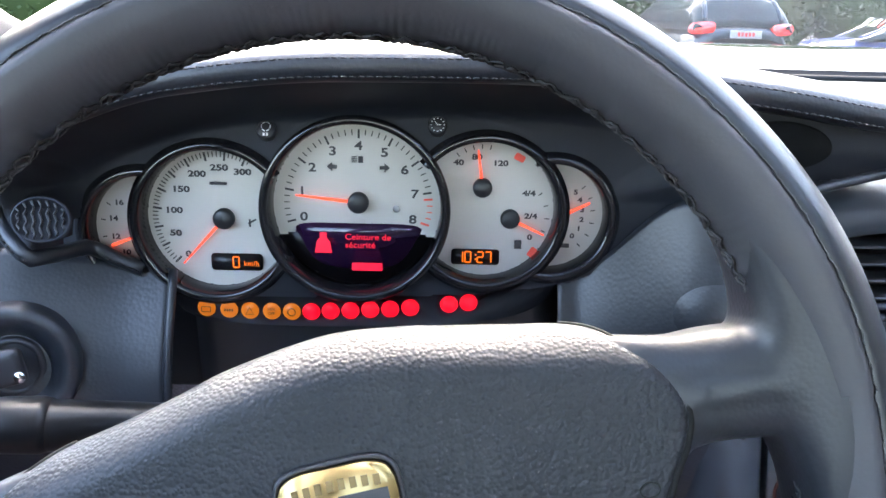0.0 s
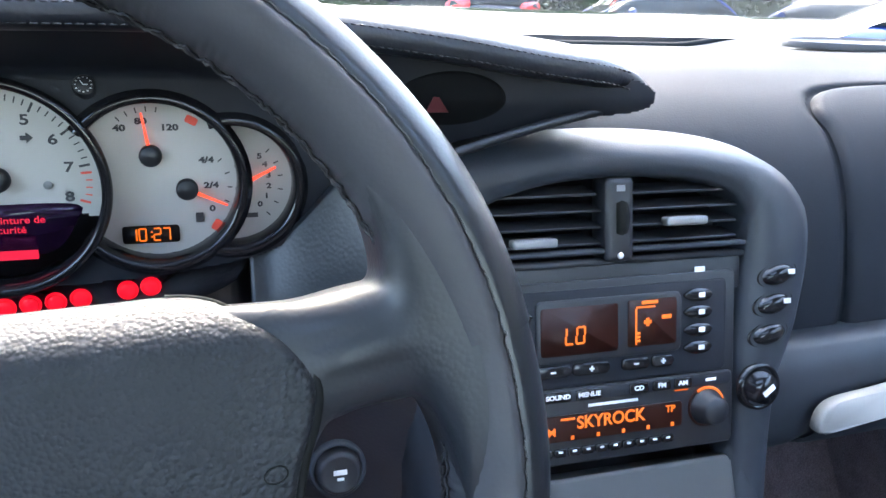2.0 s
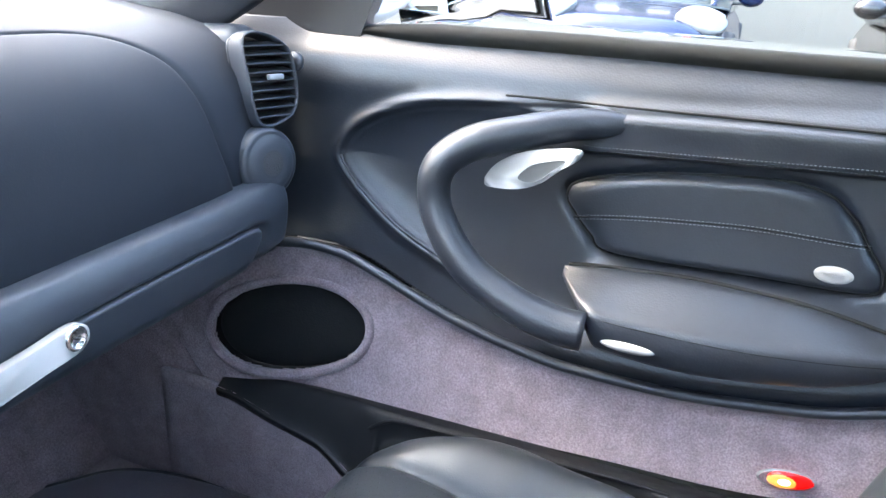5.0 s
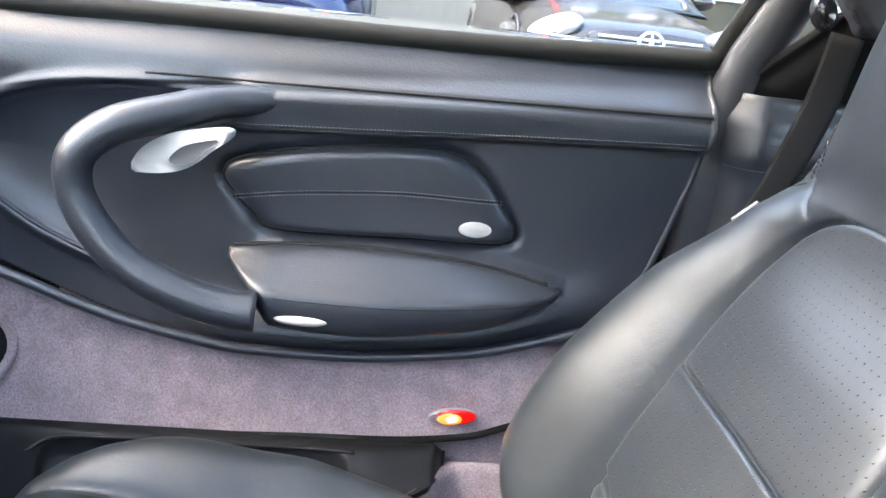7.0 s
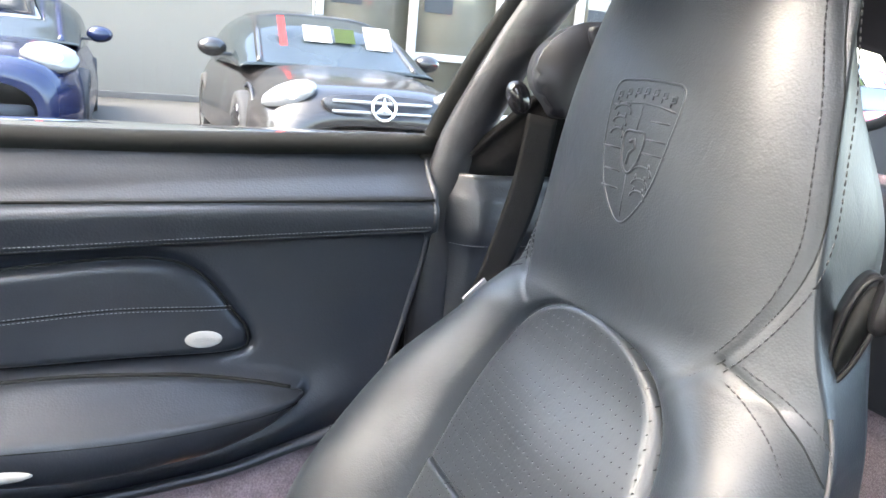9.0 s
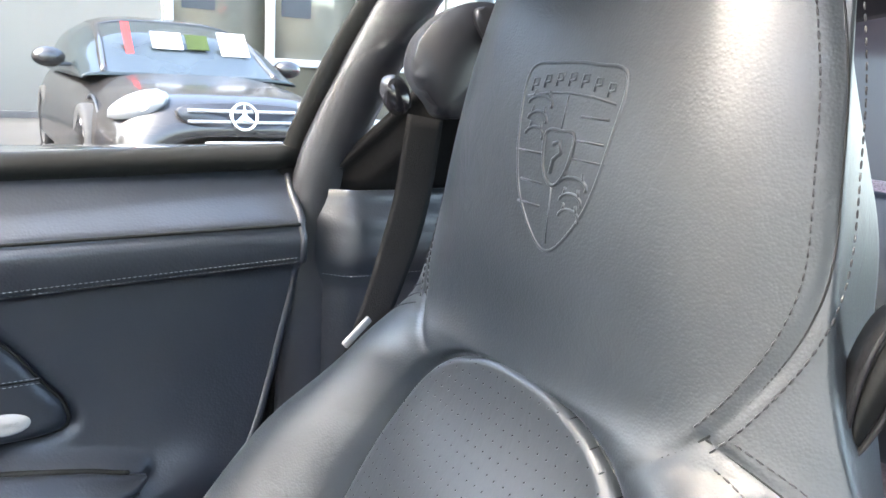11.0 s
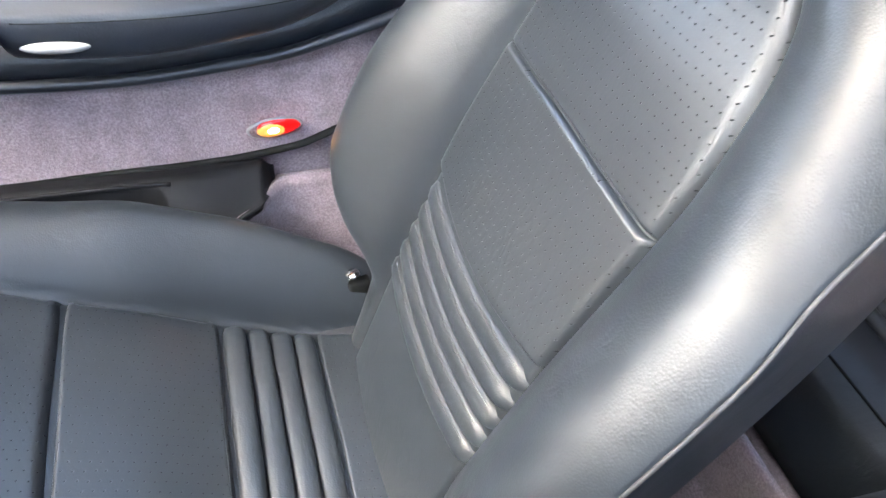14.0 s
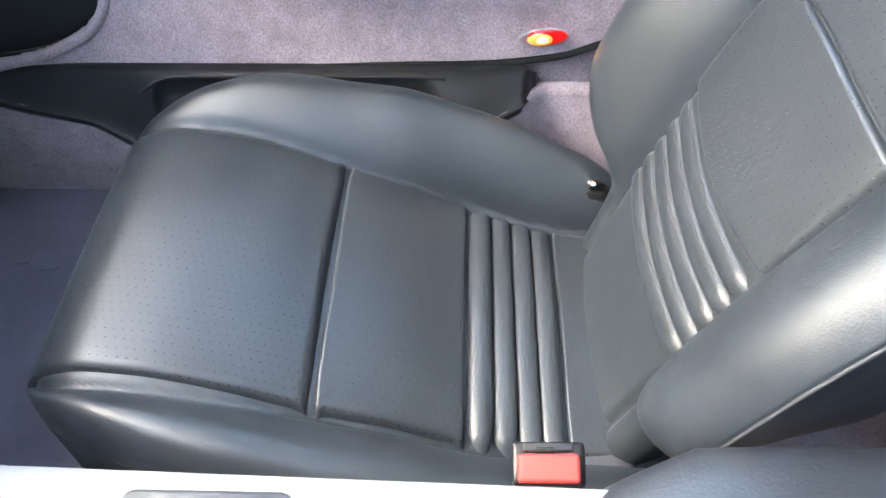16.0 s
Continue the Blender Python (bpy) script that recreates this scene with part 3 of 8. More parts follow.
for k in range(9):
    y = -0.040 + 0.010 * k
    xs = [p[0] for p in vo if abs(p[1] - y) < 0.006]
    x0, x1 = min(xs), max(xs)
    part("slat", box_bm((x1 - x0 - 0.002, 0.0016, 0.018), 0.0005, vm @ pose((x0 + x1) / 2, y, -0.006, 18)), BLACK, vent)
part("tab", box_bm((0.020, 0.007, 0.008), 0.002, vm @ pose(0.012, 0.002, 0.004)), GREYTRIM, vent)
part("wheel", lathe([(0.0, -0.004), (0.011, -0.004), (0.012, 0), (0.011, 0.004), (0, 0.004)], 24, vm @ pose(0.050, 0.018, -0.004, 0, 90, 0)), BLACK, vent)
tw = thing("tweeter", "round dashboard tweeter with a small mesh grille", "loudspeaker")
tm = frame_on((0.972, 0.487, 0.818), (1, -0.3, 0), (-0.30, -1, 0.12))
part("housing", lathe([(0.041, -0.02), (0.040, 0.000), (0.036, 0.004), (0.034, 0.0025), (0.032, 0.005), (0.020, 0.008), (0.015, 0.007)], 48, tm), SOFT, tw)
part("grille", lathe([(0.0155, 0.0068), (0.009, 0.0078), (0.0, 0.008)], 32, tm), MESH, tw)
box_part("end_block", (0.075, 0.06, 0.085), (0.985, 0.535, 0.765), SOFT, dash, bevel=0.03, seg=5)
box_part("end_block", (0.06, 0.08, 0.24), (1.030, 0.590, 0.845), SOFT, dash, bevel=0.025, seg=5)
# defroster grille on the top
dg = thing("defroster_grille", "oval black demister grille set in the dashboard top", "grille")
dm = frame_on((0.86, 0.80, 0.990), (1, 0, 0), (0, -0.05, 1))
part("frame", lathe([(0.105, -0.004), (0.105, 0.003), (0.098, 0.004), (0.096, 0.001), (0.0, 0.001)], 64, dm @ Matrix.Diagonal((1, 0.42, 1, 1))), BLACK, dg)

# ---- centre console ----
console = thing("centre_console", "dark centre console with air vents and switch strips", "console")
CN = Vector((0, -1, 0.2)).normalized()
CM = frame_on((0.372, 0.4510, 0.790), (1, 0, 0), CN)      # local x right, y up the face, z towards the cabin
arch = spline([(-0.121, -0.30), (-0.124, -0.055), (-0.142, 0.02), (-0.155, 0.07), (-0.150, 0.105), (-0.118, 0.134), (-0.04, 0.147), (0.054, 0.146), (0.117, 0.133), (0.150, 0.105), (0.155, 0.07), (0.146, 0.024), (0.125, -0.053), (0.121, -0.30)], 120)
mouth = spline([(-0.092, -0.31), (-0.096, -0.01), (-0.099, 0.07), (-0.096, 0.098), (-0.080, 0.116), (-0.03, 0.128), (0.04, 0.129), (0.085, 0.120), (0.103, 0.105), (0.105, 0.085), (0.096, -0.01), (0.088, -0.31)], 120)
rows = []
cb = bmesh.new()
for s, off, z in ((0, 0.016, -0.16), (0, 0.014, -0.03), (0, 0.006, -0.006), (0.12, 0.0, 0.004), (0.5, 0.0, 0.007), (0.90, 0.0, 0.004), (1.0, 0.0, -0.002), (1.0, 0.0, -0.04)):
    r = []
    for p, q in zip(arch, mouth):
        d = (p - np.array((0, -0.02)))
        d = d / np.linalg.norm(d)
        w = p * (1 - s) + q * s + d * off
        r.append(cb.verts.new((w[0], w[1], z)))
    rows.append(r)
for a, b in zip(rows, rows[1:]):
    for i in range(len(a) - 1):
        cb.faces.new((a[i], a[i + 1], b[i + 1], b[i]))
cb.transform(CM)
part("surround", cb, SOFT, console, "smooth arched console frame")
part("recess", slab(mouth, -0.045, -0.040, CM), BLACK, console)
# air vents
part("vent_lip", slab(rounded(0.200, 0.003, 0.001), -0.02, 0.002, CM @ pose(0.003, 0.083, 0)), SOFT, console)
part("vent_lip", slab(rounded(0.200, 0.004, 0.001), -0.02, 0.0, CM @ pose(0.003, 0.076, 0)), BLACK, console)
for k in range(4):
    y = 0.090 + 0.0105 * k
    for sx, cx in ((-1, -0.047), (1, 0.055)):
        w = 0.086 - (0.014 if k == 3 else 0)
        part("slat", box_bm((w, 0.0018, 0.020), 0.0006, CM @ pose(cx - sx * (0.004 if k == 3 else 0), y, -0.012, 14)), BLACK, console)
part("vent_divider", box_bm((0.020, 0.054, 0.022), 0.004, CM @ pose(0.006, 0.103, -0.006)), BLACK, console)
part("thumbwheel", lathe([(0, -0.004), (0.017, -0.004), (0.018, 0), (0.017, 0.004), (0, 0.004)], 40, CM @ pose(0.007, 0.104, -0.009, 0, 90, 0)), RUBBER, console, "ribbed vent thumbwheel")
for cx, y in ((-0.052, 0.0905), (0.056, 0.100)):
    part("vent_tab", box_bm((0.030, 0.006, 0.010), 0.002, CM @ pose(cx, y, 0.000)), GREYTRIM, console, "grey vent direction tab")
part("vent_dot", lathe([(0, 0.0), (0.0022, 0.0), (0.002, 0.001), (0, 0.001)], 16, CM @ pose(0.006, 0.080, 0.0045)), WHITE, console)
part("upper_plate", slab(rounded(0.196, 0.022, 0.002), -0.02, -0.001, CM @ pose(0.002, 0.063, 0), 0.0008), BLACK, console)
bars([(CM @ pose(0.068, 0.064, 0.0002), 0.008, 0.009)], WHITE, console, "pictogram")
bars([(CM @ pose(0.006, 0.123, 0.0055), 0.006, 0.004)], GREYTRIM, console, "pictogram")
# switch strip beside the units
for k, (x, y) in enumerate(((0.126, 0.060), (0.123, 0.040), (0.120, 0.019))):
    b = part("switch", lathe([(0.0, 0.006), (0.008, 0.0055), (0.012, 0.003), (0.013, -0.002), (0.015, -0.002), (0.0155, 0.0015), (0.017, 0.0)], 32, CM @ pose(x, y, 0.004, 0, 0, 12) @ Matrix.Diagonal((1.0, 0.56, 1, 1))), GLOSS, console, "oval black push switch")
    if k < 2:
        bars([(CM @ pose(x + 0.008, y + 0.002, 0.0095), 0.006, 0.0035)], WHITE, b, "pictogram")
k = part("lighter", lathe([(0.017, 0.0), (0.016, 0.004), (0.0135, 0.005), (0.013, 0.001), (0.0115, 0.001), (0.0105, 0.009), (0.0, 0.010)], 36, CM @ pose(0.112, -0.017, 0.004)), GLOSS, console, "round cigarette lighter knob")
bars([(CM @ pose(0.114, -0.018, 0.0145, 0, 0, 35), 0.010, 0.004)], WHITE, k, "pictogram")

# climate control unit
hvac = thing("climate_control", "black climate control panel with orange display set in the console", "climate control")
part("panel", slab(rounded(0.188, 0.073, 0.003), -0.02, 0.002, CM @ pose(0.000, 0.0285, 0), 0.001), BLACK, hvac)
part("inner_panel", slab(rounded(0.172, 0.062, 0.003), 0.002, 0.0036, CM @ pose(0.000, 0.029, 0), 0.001), FACE, hvac)
part("display_bezel", slab(rounded(0.104, 0.040, 0.004), 0.003, 0.0050, CM @ pose(-0.001, 0.034, 0), 0.0015), BLACK, hvac)
d1 = part("display_window", slab(rounded(0.054, 0.031, 0.002), 0.004, 0.0054, CM @ pose(-0.023, 0.034, 0)), LCD_DARK, hvac, "dim orange display window")
d2 = part("display_window", slab(rounded(0.036, 0.031, 0.002), 0.004, 0.0054, CM @ pose(0.029, 0.035, 0)), LCD_DARK, hvac, "dim orange display window")


def segments(txt, m, h, material, parent, slant=0.12, gap=0.35, name="display_text"):
    """Seven-segment style characters."""
    table = {"L": "def", "0": "abcdef", "O": "abcdef", "1": "bc", "2": "abged", "7": "abc", ":": ":"}
    w, t = h * 0.52, h * 0.13
    spots = {"a": (0, h / 2, w, t), "g": (0, 0, w, t), "d": (0, -h / 2, w, t), "f": (-w / 2, h / 4, t, h / 2), "b": (w / 2, h / 4, t, h / 2), "e": (-w / 2, -h / 4, t, h / 2), "c": (w / 2, -h / 4, t, h / 2)}
    x, out = 0.0, []
    for ch in txt:
        if ch == ":":
            for yy in (h * 0.2, -h * 0.2):
                out.append((m @ pose(x - w * 0.05, yy, 0), t, t))
            x += w * 0.75
            continue
        for s in table[ch]:
            a, b, ww, hh = spots[s]
            out.append((m @ pose(x + a + slant * b, b, 0), ww * 0.92, hh * 0.92))
        x += w * (1 + gap)
    return bars(out, material, parent, name)


segments("LO", CM @ pose(-0.030, 0.031, 0.0056), 0.0105, LCD_ORANGE, d1)
bars([(CM @ pose(0.017, 0.033, 0.0056), 0.0012, 0.024), (CM @ pose(0.024, 0.0455, 0.0056), 0.014, 0.0012), (CM @ pose(0.027, 0.0485, 0.0056), 0.012, 0.0022),
      (CM @ pose(0.0185, 0.0235, 0.0056), 0.003, 0.0016), (CM @ pose(0.0185, 0.026, 0.0056), 0.003, 0.0016), (CM @ pose(0.0185, 0.0285, 0.0056), 0.003, 0.0016),
      (CM @ pose(0.0255, 0.0355, 0.0056), 0.0055, 0.0022), (CM @ pose(0.0255, 0.0355, 0.0056), 0.0022, 0.0055), (CM @ pose(0.0395, 0.038, 0.0056), 0.007, 0.0026)], LCD_ORANGE, d2, "display_text")
for x, y, w, h in ((-0.068, 0.045, 0.026, 0.008), (-0.069, 0.026, 0.030, 0.020), (-0.070, 0.007, 0.024, 0.008)):
    b = part("button", slab(spline([(-w / 2, 0), (-w / 4, h * 0.45), (w / 4, h * 0.45), (w / 2, 0), (w / 4, -h * 0.45), (-w / 4, -h * 0.45)], 30, closed=True), 0.003, 0.006, CM @ pose(x, y, 0), 0.0012), GLOSS, hvac)
    if h > 0.01:
        text_mesh("auto", 0.0062, CM @ pose(x, y, 0.0062), WHITE, b, widen=1.25, bold=0.00015)
    else:
        bars([(CM @ pose(x + 0.001, y, 0.0062), 0.008, 0.0035)], WHITE, b, "pictogram")
for i, y in enumerate((0.0505, 0.039, 0.0270, 0.015)):
    b = part("button", slab(spline([(-0.011, 0), (-0.005, 0.0038), (0.005, 0.0038), (0.011, 0), (0.005, -0.0038), (-0.005, -0.0038)], 30, closed=True), 0.003, 0.0058, CM @ pose(0.064, y, 0), 0.001), GLOSS, hvac)
    bars([(CM @ pose(0.066, y, 0.006), 0.0045, 0.0032)], WHITE, b, "pictogram")
for x, w, s in ((-0.042, 0.026, "-"), (-0.015, 0.026, "+"), (0.017, 0.020, "-"), (0.037, 0.016, "+")):
    b = part("button", slab(rounded(w, 0.0075, 0.0025), 0.003, 0.0058, CM @ pose(x, 0.0085, 0), 0.001), GLOSS, hvac)
    sp = [(CM @ pose(x, 0.0085, 0.006), 0.0036, 0.0011)]
    if s == "+":
        sp.append((CM @ pose(x, 0.0085, 0.006), 0.0011, 0.0036))
    bars(sp, WHITE, b, "sign")

# radio
radio = thing("car_radio", "black car radio with orange text display below the climate panel", "car radio")
RM = CM @ pose(-0.001, -0.0285, 0)
part("body", slab(rounded(0.186, 0.050, 0.003), -0.02, 0.004, RM, 0.0015), BLACK, radio)
part("upper_strip", slab(rounded(0.182, 0.008, 0.002), 0.004, 0.0052, RM @ pose(0, 0.0205, 0), 0.0008), FACE, radio)
rd = part("display", slab(rounded(0.108, 0.017, 0.002), 0.003, 0.0052, RM @ pose(-0.001, -0.0005, 0), 0.0006), LCD_DARK, radio, "lit orange radio display")
text_mesh("SKYROCK", 0.0115, RM @ pose(0.0, 0.0020, 0.0054), LCD_ORANGE, rd, "display_text", bold=0.0002, widen=0.95)
text_mesh("FM", 0.0075, RM @ pose(-0.044, -0.0025, 0.0054), LCD_ORANGE, rd, "display_text", bold=0.0001)
text_mesh("TP", 0.0065, RM @ pose(0.044, 0.0035, 0.0054), LCD_ORANGE, rd, "display_text", bold=0.0001)
bars([(RM @ pose(-0.031, 0.0055, 0.0054), 0.010, 0.0014)] + [(RM @ pose(-0.046 + 0.0183 * i, -0.0070, 0.0054), 0.0022, 0.0026) for i in range(6)], LCD_ORANGE, rd, "display_text")
for i in range(10):
    x = -0.046 + 0.0098 * i
    b = part("preset_button", slab(rounded(0.0088, 0.005, 0.001), 0.003, 0.0055, RM @ pose(x, -0.0165, 0), 0.0008), GLOSS, radio)
    bars([(RM @ pose(x, -0.0158, 0.0057), 0.0028, 0.0013)], WHITE, b, "mark")
for i, (x, w, s) in enumerate(((-0.060, 0.013, "TP"), (-0.038, 0.018, "SOUND"), (-0.016, 0.018, "MENUE"), (0.020, 0.014, "CD"), (0.037, 0.013, "FM"), (0.053, 0.013, "AM"))):
    b = part("button", slab(rounded(w, 0.0065, 0.001), 0.004, 0.0062, RM @ pose(x, 0.0205, 0), 0.0008), GLOSS, radio)
    text_mesh(s, 0.0042, RM @ pose(x, 0.0205, 0.0064), WHITE, b, bold=0.00012, widen=1.15)
bars([(RM @ pose(0.002, 0.0125, 0.0043), 0.036, 0.0019)], WHITE, radio, "maker_mark")
bars([(RM @ pose(0.053, 0.0152, 0.0043), 0.010, 0.0008)], LCD_ORANGE, radio, "lit_line")
for x, y in ((-0.075, -0.006), (0.072, 0.002)):
    kn = part("knob", lathe([(0.0125, 0.0), (0.012, 0.003), (0.0105, 0.004), (0.0095, 0.012), (0.008, 0.014), (0.0, 0.0145)], 36, RM @ pose(x, y, 0.004)), BLACK, radio, "ribbed black rotary knob")
    part("lit_ring", lathe([(0.0140, 0.0002), (0.0140, 0.0012), (0.0124, 0.0012), (0.0124, 0.0002)], 40, RM @ pose(x, y, 0.004)), LCD_DARK, kn)
    arc = [RM @ Vector((x + 0.0132 * math.cos(radians(a)), y + 0.0132 * math.sin(radians(a)), 0.0056)) for a in range(20, 125, 8)]
    tube("lit_arc", [tuple(p) for p in arc], 0.0009, LCD_ORANGE, kn, seg=6)
    bars([(RM @ pose(x + 0.002, y + 0.0178, 0.0043), 0.016, 0.0018)], WHITE, radio, "lettering")
text_mesh("EJECT", 0.0042, RM @ pose(-0.078, 0.0205, 0.0054), WHITE, radio, bold=0.0001)
bars([(RM @ pose(0.075, 0.0205, 0.0054), 0.008, 0.002)], WHITE, radio, "lettering")
# silver-grey lower console that runs back between the seats
low = thing("lower_console", "silver-grey console panel with a storage tray", "console")
LM = frame_on((0.372, 0.420, 0.690), (1, 0, 0), (0, -1, 0.45))
part("panel", slab(rounded(0.186, 0.090, 0.004), -0.02, 0.0, LM @ pose(0, -0.004, 0), 0.003), CONSOLEGREY, low)
part("tray_frame", slab(rounded(0.120, 0.060, 0.006), -0.005, 0.003, LM @ pose(0.012, -0.016, 0), 0.002), BLACK, low)
for i in range(5):
    part("rib", box_bm((0.110, 0.004, 0.004), 0.001, LM @ pose(0.012, -0.036 + i * 0.010, 0.004)), CONSOLEGREY, low)
for sx in (-1, 1):
    tube("side_roll", spline([tuple(LM @ Vector((sx * 0.102, 0.05, -0.012))), tuple(LM @ Vector((sx * 0.107, -0.05, -0.012))), (0.372 + sx * 0.104, 0.36, 0.60)], 24), 0.014, SOFT, low)
RAILGREY = mat("rail_paint", (0.115, 0.1234, 0.1258), 0.5, grain=0.00005, grain_scale=1500, vary=0.08)
part("rail", slab(rounded(0.164, 0.62, 0.03), 0.0, 0.010, pose(0.360, 0.02, 0.597, 0, 0, -1.2), 0.005), RAILGREY, low, "silver console top between the seats")
part("tray_lid", slab(rounded(0.118, 0.105, 0.006), 0.010, 0.013, pose(0.372, 0.115, 0.598), 0.002), BLACK, low)
arm = thing("storage_box", "padded black leather lid on the storage box between the seats", "armrest", at=(0.385, -0.35, 0.55))
lid_path = spline([(0.385, -0.115, 0.585), (0.385, -0.16, 0.602), (0.385, -0.30, 0.61), (0.385, -0.52, 0.60), (0.385, -0.60, 0.57)], 40)
tube("lid", lid_path, [0.052 + 0.03 * min(1, i / 6) if i < 34 else 0.08 for i in range(40)], LEATHER, arm, "padded leather lid", seg=28, squash=(1.0, 0.42))
box_part("box", (0.140, 0.44, 0.10), (0.385, -0.37, 0.545), BLACK, arm, bevel=0.012)
box_part("latch", (0.030, 0.012, 0.010), (0.385, -0.118, 0.570), BLACK, arm, bevel=0.003)

# ---- passenger door ----
door = thing("passenger_door", "closed passenger door with dark leather trim and purple-grey carpet", "car door")
base_x = lerp_curve([(0.38, 1.035), (0.50, 1.045), (0.60, 1.058), (0.70, 1.075), (0.80, 1.082), (0.87, 1.082), (0.905, 1.078), (0.93, 1.082), (0.955, 1.098), (0.975, 1.112)])
scoop = spline([(0.449, 0.822), (0.425, 0.853), (0.385, 0.875), (0.33, 0.890), (0.25, 0.899), (0.17, 0.895), (0.08, 0.885), (0.06, 0.80), (0.08, 0.70), (0.15, 0.660), (0.222, 0.672), (0.30, 0.703), (0.362, 0.732), (0.412, 0.768), (0.442, 0.800)], 120, closed=True)
pad_o = spline([(0.158, 0.806), (0.142, 0.826), (0.066, 0.845), (-0.052, 0.857), (-0.108, 0.851), (-0.140, 0.828), (-0.160, 0.800), (-0.180, 0.770), (-0.166, 0.751), (-0.058, 0.749), (0.096, 0.747), (0.125, 0.765), (0.145, 0.786)], 120, closed=True)
arm_o = spline([(0.20, 0.690), (0.10, 0.664), (0.0, 0.655), (-0.12, 0.664), (-0.205, 0.692), (-0.240, 0.707), (-0.225, 0.716), (-0.19, 0.724), (-0.09, 0.738), (0.004, 0.741), (0.094, 0.733), (0.165, 0.715)], 140, closed=True)
carpet_top = lerp_curve([(-0.45, 0.70), (-0.30, 0.668), (-0.235, 0.648), (-0.13, 0.620), (0.03, 0.606), (0.125, 0.608), (0.20, 0.620), (0.268, 0.637), (0.32, 0.655), (0.377, 0.678), (0.43, 0.695), (0.48, 0.700), (0.53, 0.696), (0.60, 0.680), (0.66, 0.66)])
cap_low = lerp_curve([(-0.40, 0.922), (-0.11, 0.917), (0.0, 0.914), (0.13, 0.907), (0.25, 0.900), (0.33, 0.892), (0.41, 0.875), (0.47, 0.85), (0.60, 0.80)])
ledge = lerp_curve([(-0.40, 0.893), (-0.37, 0.892), (-0.11, 0.880), (0.0, 0.874), (0.147, 0.866), (0.25, 0.85), (0.6, 0.8)])


def door_skin(y, z):
    x = base_x(z)
    d = inside(scoop, y, z)
    ff = smooth01((y - 0.13) / 0.13)
    x = x + ff * (0.019 * (1 - np.exp(np.minimum(d, 0) / 0.028)) - 0.008 * np.exp(-((d - 0.004) / 0.009) ** 2) + 0.004 * np.exp(-((d + 0.002) / 0.003) ** 2))
    dp = inside(pad_o, y, z)
    x = x + 0.007 * np.exp(-(dp / 0.007) ** 2)
    # the roll over the stitched ledge
    k = z - ledge(y)
    fade = smooth01((0.17 - y) / 0.05)
    x = x - 0.018 * fade * smooth01((k + 0.010) / 0.010) * smooth01((0.060 - k) / 0.03)
    c = z - cap_low(y)
    x = x + 0.004 * np.exp(-(c / 0.0035) ** 2) * smooth01((0.42 - y) / 0.1)
    # shelf that carries the armrest
    da = inside(arm_o, y, z)
    x = x - 0.020 * smooth01((0.012 - da) / 0.030) * smooth01((0.14 - y) / 0.06) - 0.020 * np.exp(-((z - carpet_top(y) - 0.022) / 0.028) ** 2) * smooth01((0.24 - y) / 0.1) * smooth01((y + 0.36) / 0.15)
    x = x - 0.035 * smooth01((y - 0.50) / 0.12)
    return x


def in_skin(y, z):
    edge = lerp_curve([(0.60, -0.28), (0.686, -0.325), (0.73, -0.346), (0.80, -0.366), (0.886, -0.383), (0.98, -0.383)])
    return (z > carpet_top(y) - 0.004) & (y > edge(z))


sheet("trim_panel", lambda u, v: (door_skin(u, v), u, v), np.linspace(-0.40, 0.66, 380), np.linspace(0.60, 0.974, 170), LEATHER, door, "dark leather upper door trim", keep=in_skin, thick=-0.006)
lower_edge = lerp_curve([(-0.30, 0.56), (-0.20, 0.528), (-0.15, 0.512), (-0.05, 0.502), (0.05, 0.500), (0.30, 0.490), (0.50, 0.484), (0.60, 0.486), (0.655, 0.53)])


def carpet_x(y, z):
    t = np.clip((z - 0.49) / 0.12, 0, 1)
    return 1.030 + 0.022 * t - 0.035 * smooth01((y - 0.42) / 0.2) - 0.012 * np.exp(-((z - carpet_top(y)) / 0.012) ** 2) + 0.004


SPK = np.array((0.500, 0.578))
spk_o = spline([(SPK[0] + 0.113 * math.cos(a) * math.cos(-0.16) - 0.066 * math.sin(a) * math.sin(-0.16), SPK[1] + 0.113 * math.cos(a) * math.sin(-0.16) + 0.066 * math.sin(a) * math.cos(-0.16)) for a in np.linspace(0, 2 * np.pi, 24, endpoint=False)], 90, closed=True)


def carpet_keep(y, z):
    rim = np.hypot(y - 0.52, (z - 0.56) * 1.02) < 0.145
    return (z < carpet_top(y)) & (z > lower_edge(y)) & ((y < 0.54) | rim) & (inside(spk_o, y, z) > -0.006)


sheet("carpet_panel", lambda u, v: (carpet_x(u, v), u, v), np.linspace(-0.30, 0.67, 330), np.linspace(0.47, 0.72, 110), CARPET, door, "purple-grey carpet on the lower door", keep=carpet_keep, thick=-0.006)
ring_pts = [(carpet_x(p[0], p[1]) - 0.001, p[0], p[1]) for p in spk_o]
sp = thing("door_speaker", "large oval black mesh loudspeaker in the door carpet", "loudspeaker")
cone = np.array([(carpet_x(p[0], p[1]), p[0], p[1]) for p in spk_o])
cc = cone.mean(0)
V, F = [], []
prof = ((1.0, -0.002), (0.985, 0.008), (0.975, 0.020), (0.96, 0.030))
for s, dx in prof:
    V += [tuple(cc + (p - cc) * s + np.array((dx, 0, 0))) for p in cone]
n = len(cone)
for r in range(len(prof) - 1):
    for i in range(n):
        F.append((r * n + i, r * n + (i + 1) % n, (r + 1) * n + (i + 1) % n, (r + 1) * n + i))
attach("surround", mesh_from("surround", V, F, CLOTH), sp)
